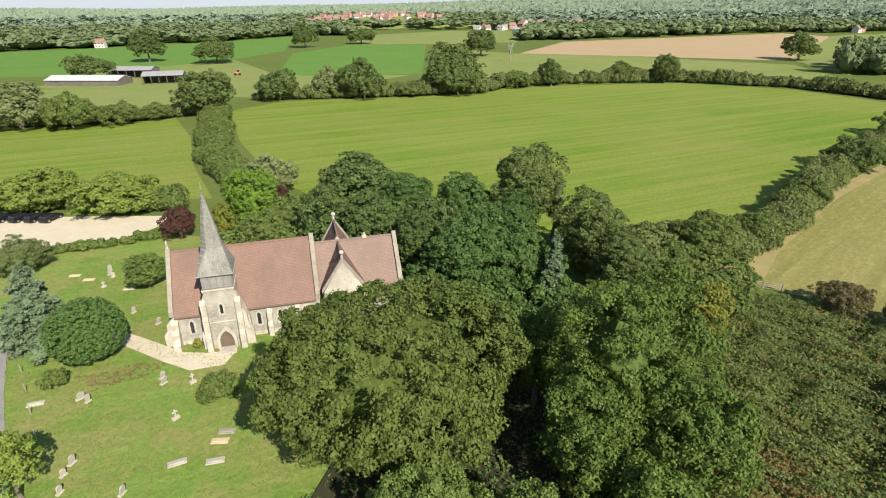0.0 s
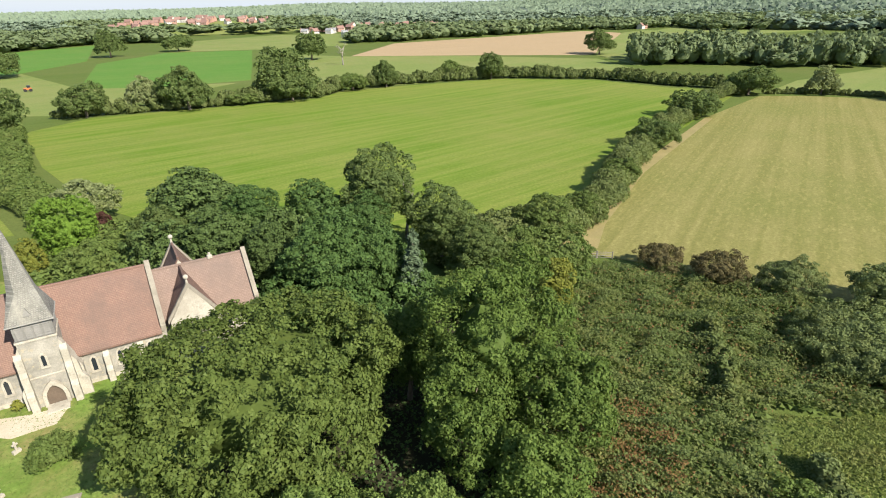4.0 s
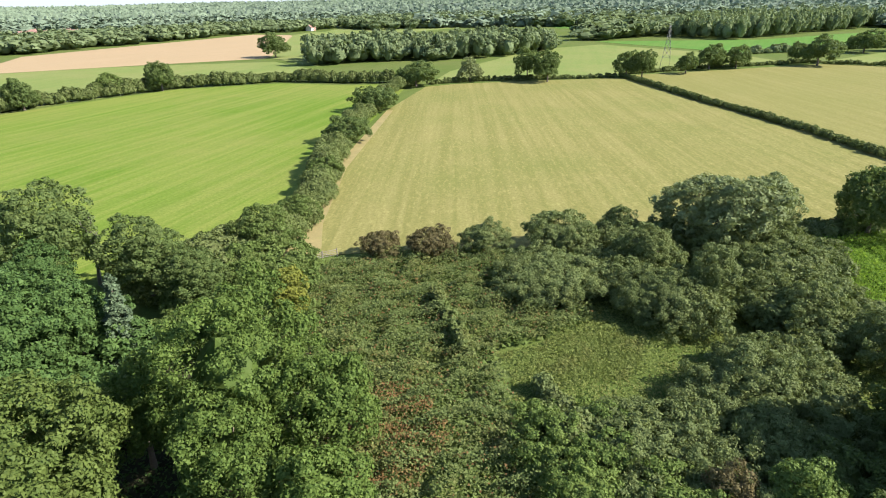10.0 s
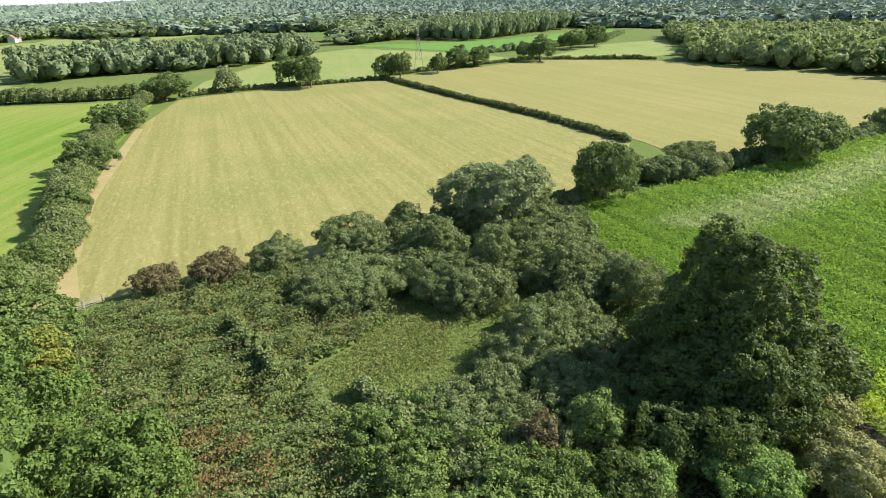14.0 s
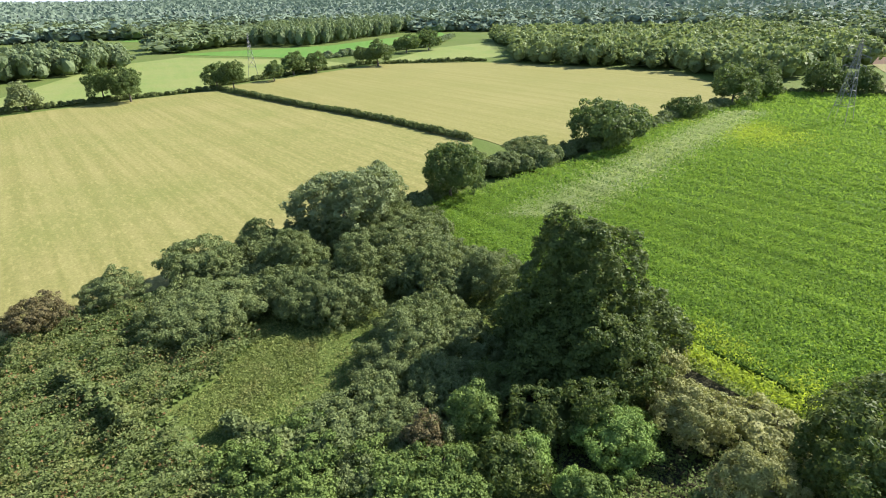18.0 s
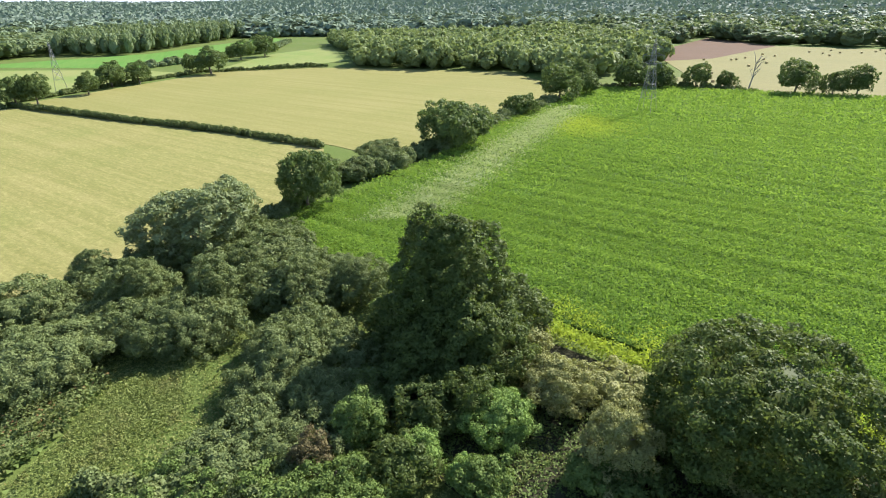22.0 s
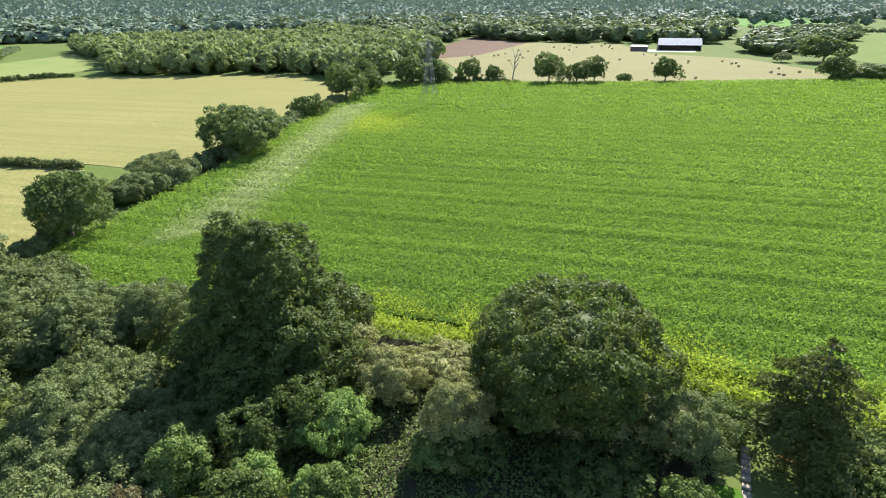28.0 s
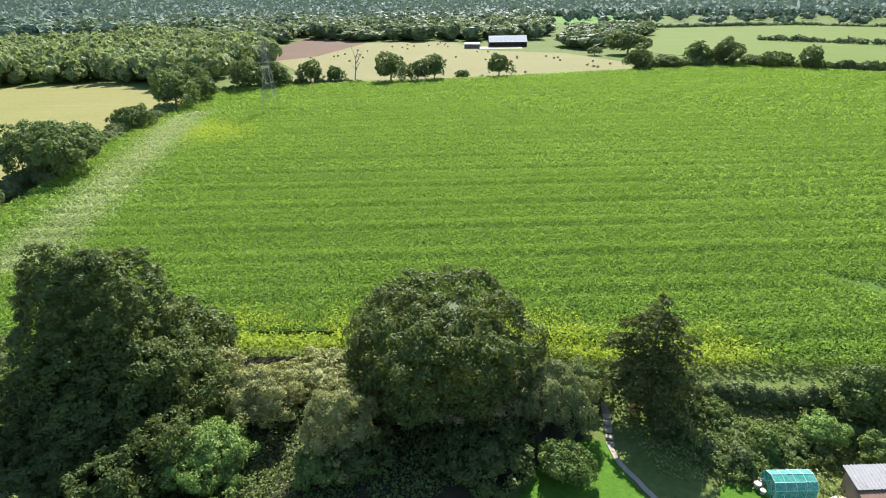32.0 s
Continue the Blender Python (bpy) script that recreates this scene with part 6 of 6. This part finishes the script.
# ---- houses and farm buildings ----
BRICK = plain("red_brick", (0.36, 0.2, 0.15), (0.44, 0.27, 0.2), 2.0, 0.9, 0.01)
RENDER = plain("white_render", (0.5, 0.47, 0.42), (0.6, 0.57, 0.51), 1.0, 0.9, 0.01)
ROOFRED = plain("red_tile_roof", (0.21, 0.125, 0.1), (0.28, 0.17, 0.14), 1.5, 0.85, 0.03)
ROOFGREY = plain("grey_sheet_roof", (0.22, 0.22, 0.22), (0.30, 0.30, 0.30), 1.0, 0.7, 0.02)
ROOFPALE = plain("pale_fibre_roof", (0.40, 0.40, 0.39), (0.50, 0.50, 0.485), 0.8, 0.7, 0.02, stain=(0.27, 0.265, 0.24))
CLADDING = plain("dark_cladding", (0.10, 0.09, 0.08), (0.16, 0.14, 0.12), 1.0, 0.8, 0.02)


def house(m, l, d, eave, ridge, wall, roof, label):
    ob = thing("house", label, "house", m, "village houses")
    part("wall", prismed([(-d / 2, 0), (d / 2, 0), (d / 2, eave), (0, ridge - 0.1), (-d / 2, eave)], "x", -l / 2, l / 2), wall, ob)
    for s in (-1, 1):
        sl = (ridge - eave) / (d / 2)
        part("roof", prismed([(s * (d / 2 + 0.4), eave - 0.4 * sl), (s * (d / 2 + 0.4), eave - 0.4 * sl + 0.2), (0, ridge + 0.2), (0, ridge)], "x", -l / 2 - 0.3, l / 2 + 0.3), roof, ob)
    part("chimney", boxed(l / 2 - 1.2, l / 2 - 0.5, -0.4, 0.4, eave, ridge + 1.1), BRICK, ob)
    for z in (0.9, 3.4):
        for i in range(3):
            x = -l / 2 + l * (i + 0.5) / 3
            if z + 1.2 > eave:
                continue
            win = part("window", boxed(x - 0.65, x + 0.65, -d / 2 - 0.06, -d / 2, z, z + 1.25), RENDER, ob)
            part("pane", boxed(x - 0.55, x + 0.55, -d / 2 - 0.08, -d / 2 - 0.06, z + 0.1, z + 1.15), GLASS, win)
    return ob


protos = [
    house(pose(-200, 1060, 0, 0, 0, 10), 11, 8, 5.0, 8.4, BRICK, ROOFRED, "red brick village house with a red tiled roof"),
    house(pose(-155, 1100, 0, 0, 0, -15), 9, 8, 5.0, 8.6, RENDER, ROOFRED, "white rendered village house with a red tiled roof"),
    house(pose(134, 749, 0, 0, 0, 20), 10, 7, 4.6, 7.6, RENDER, ROOFGREY, "white house with a grey roof among trees"),
]
def hill(x, y):
    """Height of the rise that the village stands on."""
    return 19 * max(0.0, 1 - ((x + 120) / 230) ** 2 - ((y - 1130) / 150) ** 2)


bm = bmesh.new()
grid = [[bm.verts.new((x, y, hill(x, y) - 0.3)) for x in range(-360, 121, 24)] for y in range(976, 1290, 24)]
for r0, r1 in zip(grid, grid[1:]):
    for q in range(len(r0) - 1):
        bm.faces.new((r0[q], r0[q + 1], r1[q + 1], r1[q]))
tagged(part("village_hill", bm, PASTURE), "low grassy rise under the village", "ground", kind="structure")
rng = np.random.default_rng(8)
for i in range(44):
    t = rng.uniform()
    x, y = -245 + 250 * t + rng.uniform(-8, 8), 1040 + rng.uniform(-15, 75)
    copy_thing(protos[0 if rng.uniform() < 0.5 else 1], pose(x, y, hill(x, y) - 0.4, 0, 0, rng.uniform(-40, 40)))
for i in range(16):
    copy_thing(protos[i % 3], pose(70 + rng.uniform(-20, 60), 860 + rng.uniform(0, 120), 0, 0, 0, rng.uniform(-40, 40)))
for i in range(22):
    copy_thing(protos[i % 2], pose(rng.uniform(60, 330), rng.uniform(930, 1180), 0, 0, 0, rng.uniform(-60, 60)))
for x, y, k, a in ((110, 782, 1, 0), (96, 765, 2, 30), (-343, 583, 1, 10), (320, 745, 2, 15), (431, 855, 1, 25), (519, 738, 1, 30), (527, 745, 0, 20), (745, 643, 0, 40), (760, 630, 0, 45), (430, 850, 2, 20), (100, 800, 2, -20)):
    copy_thing(protos[k], pose(x, y, 0, 0, 0, a))


def shed(m, l, d, eave, ridge, wall, roof, label, bays=0, skylights=0):
    """A farm shed: end walls, back wall, posts along an open front, a sheeted roof."""
    ob = thing("farm_shed", label, "barn", m)
    for x in (-l / 2, l / 2 - 0.2):
        part("end_wall", prismed([(-d / 2, 0), (d / 2, 0), (d / 2, eave), (0, ridge - 0.05), (-d / 2, eave)], "x", x, x + 0.2), wall, ob)
    part("back_wall", boxed(-l / 2 + 0.2, l / 2 - 0.2, d / 2 - 0.2, d / 2, 0, eave), wall, ob)
    if bays:
        for i in range(bays + 1):
            x = -l / 2 + 0.3 + (l - 0.8) * i / bays
            part("post", boxed(x, x + 0.25, -d / 2, -d / 2 + 0.25, 0, eave), wall, ob)
    else:
        part("front_wall", boxed(-l / 2 + 0.2, l / 2 - 0.2, -d / 2, -d / 2 + 0.2, 0, eave), wall, ob)
    for s in (-1, 1):
        sl = (ridge - eave) / (d / 2)
        part("roof", prismed([(s * (d / 2 + 0.5), eave - 0.5 * sl + 0.02), (s * (d / 2 + 0.5), eave - 0.5 * sl + 0.2), (0, ridge + 0.2), (0, ridge + 0.02)], "x", -l / 2 - 0.3, l / 2 + 0.3), roof, ob)
    for i in range(skylights):
        x = -l / 2 + l * (i + 0.5) / skylights
        y0, z0 = -d * 0.4, eave + (ridge - eave) * 0.2 + 0.24
        part("roof_light", prismed([(-d * 0.4, z0), (-d * 0.12, eave + (ridge - eave) * 0.76 + 0.24), (-d * 0.12, eave + (ridge - eave) * 0.76 + 0.27), (-d * 0.4, z0 + 0.03)], "x", x - 0.7, x + 0.7), RENDER, ob)
    return ob


shed(pose(-189, 303, 0, 0, 0, -4), 40, 13, 2.8, 4.6, CLADDING, ROOFPALE, "long low farm shed with a pale sheeted roof", 0, 6)
shed(pose(-150, 306, 0, 0, 0, 14), 20, 10, 4.4, 6.0, CLADDING, ROOFGREY, "open-fronted farm shed with a dark roof", 5)
shed(pose(-180, 333, 0, 0, 0, 2), 24, 11, 4.5, 6.0, CLADDING, ROOFGREY, "dark open-fronted barn behind the yard", 5)
shed(pose(285, -436, 0, 0, 0, 218), 33, 16, 4.4, 9.0, CLADDING, ROOFPALE, "large barn with a pale roof beyond the bales", 6, 8)
shed(pose(300, -404, 0, 0, 0, 210), 13, 8, 3.6, 4.6, CLADDING, ROOFGREY, "low dark outbuilding beside the barn")
shed(pose(154, 712, 0, 0, 0, 10), 34, 16, 5.0, 7.5, BRICK, ROOFPALE, "long pale-roofed barn by the village")
shed(pose(945, 620, 0, 0, 0, -30), 60, 18, 6.0, 9.0, RENDER, ROOFPALE, "far white farm building among fields")
field("farmyard", "bare pale farmyard between the sheds", [(-166, 288), (-134, 300), (-168, 350), (-200, 335), (-170, 312)], GRAVEL, 0.05)
field("barn_yard", "pale yard beside the barn", [(262, -425), (300, -395), (312, -408), (280, -450)], GRAVEL, 0.06)
MACHINE = plain("orange_machinery", (0.50, 0.13, 0.04), (0.55, 0.18, 0.06), 3.0, 0.5)
ob = thing("digger", "orange farm machine parked in the pasture", "machine", pose(-122, 338, 0, 0, 0, 20))
part("body", boxed(-1.8, 1.6, -1, 1, 0.9, 1.9, bevel=0.1), MACHINE, ob)
part("cab", boxed(-0.3, 1.2, -0.8, 0.8, 1.9, 3.1, bevel=0.1), WINDOW, ob)
for x in (-1.3, 1.1):
    for y in (-1.05, 1.05):
        bm = bmesh.new()
        tube(bm, (x, y - 0.2, 0.75), (x, y + 0.2, 0.75), 0.75, 0.75, 14)
        part("wheel", bm, RUBBER, ob)

# ---- garden ----
TEAL = Mat("greenhouse_frame", 0.4).colour((0.34, 0.5, 0.43)).m
k = Mat("greenhouse_sheet", 0.35, spec=0.25)
k.colour(k.mix(k.ramp(k.noise(2.0, 4), 0.35, 0.7), (0.06, 0.36, 0.26), (0.16, 0.5, 0.4)))
k.b.inputs["Alpha"].default_value = 0.5
SHEET = k.m
gh = thing("greenhouse", "small teal polythene greenhouse with a rounded roof", "greenhouse", pose(-0.75, -41.0, 0.05, 0, 0, 40))
prof = [(-1.0, 0.0), (-1.0, 1.15), (-0.65, 1.7), (0, 1.92), (0.65, 1.7), (1.0, 1.15), (1.0, 0.0)]
for i in range(5):
    x = -1.72 + i * 0.86
    bm = bmesh.new()
    for (y0, z0), (y1, z1) in zip(prof, prof[1:]):
        tube(bm, (x, y0, z0), (x, y1, z1), 0.035, 0.035, 5)
    part("hoop", bm, TEAL, gh)
for y, z in prof[1:-1]:
    bm = bmesh.new()
    tube(bm, (-1.72, y, z), (1.72, y, z), 0.03, 0.03, 5)
    part("rail", bm, TEAL, gh)
for (y0, z0), (y1, z1) in zip(prof, prof[1:]):
    for i in range(4):
        x = -1.7 + i * 0.86
        bm = bmesh.new()
        o = Vector((0, z1 - z0, -(y1 - y0))).normalized() * -0.008
        vs = [bm.verts.new(Vector(q) + s * o) for s in (0, 1) for q in ((x, y0, z0), (x + 0.82, y0, z0), (x + 0.82, y1, z1), (x, y1, z1))]
        for f in ((0, 1, 2, 3), (7, 6, 5, 4), (0, 4, 5, 1), (1, 5, 6, 2), (2, 6, 7, 3), (3, 7, 4, 0)):
            bm.faces.new([vs[j] for j in f])
        part("panel", bm, SHEET, gh)
for x in (-1.74, 1.72):
    part("end_panel", prismed(prof, "x", x, x + 0.015), SHEET, gh)
sh = thing("garden_shed", "timber garden shed with a pale corrugated roof", "shed", pose(-6.1, -44.5, 0, 0, 0, 221))
PLANK = plain("weathered_plank", (0.24, 0.17, 0.11), (0.32, 0.24, 0.16), 3.0, 0.85, 0.01)
for i in range(16):
    part("plank", boxed(-2.0 + i * 0.25, -1.76 + i * 0.25, -0.8, -0.76, 0.0, 2.1), PLANK, sh)
for i in range(7):
    part("plank", boxed(-2.0, -1.96, -0.76 + i * 0.217, -0.55 + i * 0.217, 0.0, 2.12 + i * 0.06), PLANK, sh)
part("back_wall", boxed(-2.0, 1.96, 0.76, 0.8, 0, 2.5), PLANK, sh)
part("side_wall", boxed(1.96, 2.0, -0.76, 0.76, 0, 2.2), PLANK, sh)
bm = bmesh.new()
n = 60
rows = [[bm.verts.new((-2.3 + 4.6 * i / n, y, z + 0.035 * math.sin(i * 2 * math.pi / 4))) for i in range(n + 1)] for y, z in ((-1.0, 2.1), (1.0, 2.65), (1.0, 2.62), (-1.0, 2.07))]
for a, b in ((0, 1), (1, 2), (2, 3), (3, 0)):
    for i in range(n):
        bm.faces.new((rows[a][i], rows[a][i + 1], rows[b][i + 1], rows[b][i]))
part("corrugated_roof", bm, plain("stained_corrugated_sheet", (0.36, 0.34, 0.31), (0.44, 0.42, 0.38), 2.0, 0.7, 0.02, stain=(0.2, 0.15, 0.11)), sh, "pale corrugated sheet roof")
lean = thing("lean_to", "low brown felted lean-to beside the shed", "shed", pose(-6.8, -42.9, 0, 0, 0, 221))
FELT = plain("brown_felt", (0.16, 0.095, 0.06), (0.22, 0.14, 0.09), 2.0, 0.9, 0.01)
part("roof", prismed([(-1.0, 1.55), (0.85, 1.92), (0.85, 1.99), (-1.0, 1.62)], "x", -1.8, 1.8), FELT, lean)
part("wall", boxed(-1.6, 1.6, -0.8, 0.78, 0, 1.58), PLANK, lean)
panel = tagged(part("board", boxed(-0.8, 0.8, -0.02, 0.02, 0, 1.1), plain("pale_board", (0.55, 0.45, 0.32), (0.62, 0.52, 0.38), 3.0)), "pale wooden board leaning by the shed", "board")
panel.matrix_world = pose(-3.7, -42.6, 0.0, -62, 0, 60)
SLABS = plain("paving_slab", (0.27, 0.23, 0.17), (0.35, 0.3, 0.23), 3.0, 0.9, 0.01)
steps = thing("garden_steps", "pale timber and stone steps up to the maize", "steps")
pts = [(15.3, -41.3), (14.9, -40.6), (14.5, -39.9), (14.1, -39.2), (13.7, -38.5), (13.2, -37.7), (12.8, -37.0)]
for i, (x, y) in enumerate(pts):
    ob = part("step", boxed(-0.36, 0.36, -0.27, 0.27, 0.0, 0.62 - i * 0.085, bevel=0.02), SLABS, steps)
    ob.matrix_local = pose(x, y, 0, 0, 0, 28)
way = thing("garden_path", "narrow pale slab path across the lawn", "path")
pts = [(12.5, -36.5), (11.9, -35.9), (11.3, -35.4), (10.6, -35.0), (9.9, -34.7), (9.2, -34.4), (8.5, -34.0), (7.8, -33.7), (7.1, -33.3), (6.5, -32.8), (6.0, -32.2)]
for i, (x, y) in enumerate(pts):
    ob = part("slab", boxed(-0.42, 0.42, -0.24, 0.24, 0.0, 0.1, bevel=0.02), SLABS, way)
    q = pts[min(i + 1, len(pts) - 1)]
    p = pts[max(i - 1, 0)]
    ob.matrix_local = pose(x, y, 0.02, 0, 0, math.degrees(math.atan2(q[1] - p[1], q[0] - p[0])))
k = Mat("pond_water", 0.04, spec=0.6).colour((0.02, 0.025, 0.02))
field("pond", "small dark garden pond under the round oak", [(21, -25.5), (18.5, -27.5), (17, -26.8), (19, -24.8)], k.m, 0.04)
undergrowth("dock_patch", "dry orange weeds beside the steps", "weeds", [(13.6, -43.2), (11.8, -43.6), (11.0, -42.4), (12.8, -41.8)], 0.1, 0.9, 0.2, 40, LEAF["dock"], 16, 2.0)
PETAL = plain("white_petal", (0.62, 0.6, 0.58), (0.72, 0.7, 0.66), 4.0, 0.8, 0.01)
undergrowth("white_flowers", "white flowering plants in the shade of the oak", "flowers", [(19.6, -30.4), (18.2, -31.4), (17.2, -30.4), (18.6, -29.4)], 0.3, 1.2, 0.14, 9, PETAL, 17, 1.0)
POT = plain("pale_pot", (0.45, 0.4, 0.32), (0.55, 0.5, 0.42), 3.0, 0.85, 0.01)
for x, y, r in ((1.25, -39.9, 0.28), (0.75, -39.5, 0.22), (1.1, -40.6, 0.25)):
    ob = thing("plant_pot", "pale clay plant pot with soil beside the greenhouse", "pot", pose(x, y, 0.05), "pots by the greenhouse")
    bm = bmesh.new()
    tube(bm, (0, 0, 0), (0, 0, r * 1.7), r * 0.75, r, 12)
    part("pot", bm, POT, ob)
    bm = bmesh.new()
    tube(bm, (0, 0, r * 1.5), (0, 0, r * 1.8), r * 1.08, r * 1.1, 12)
    part("rim", bm, POT, ob)
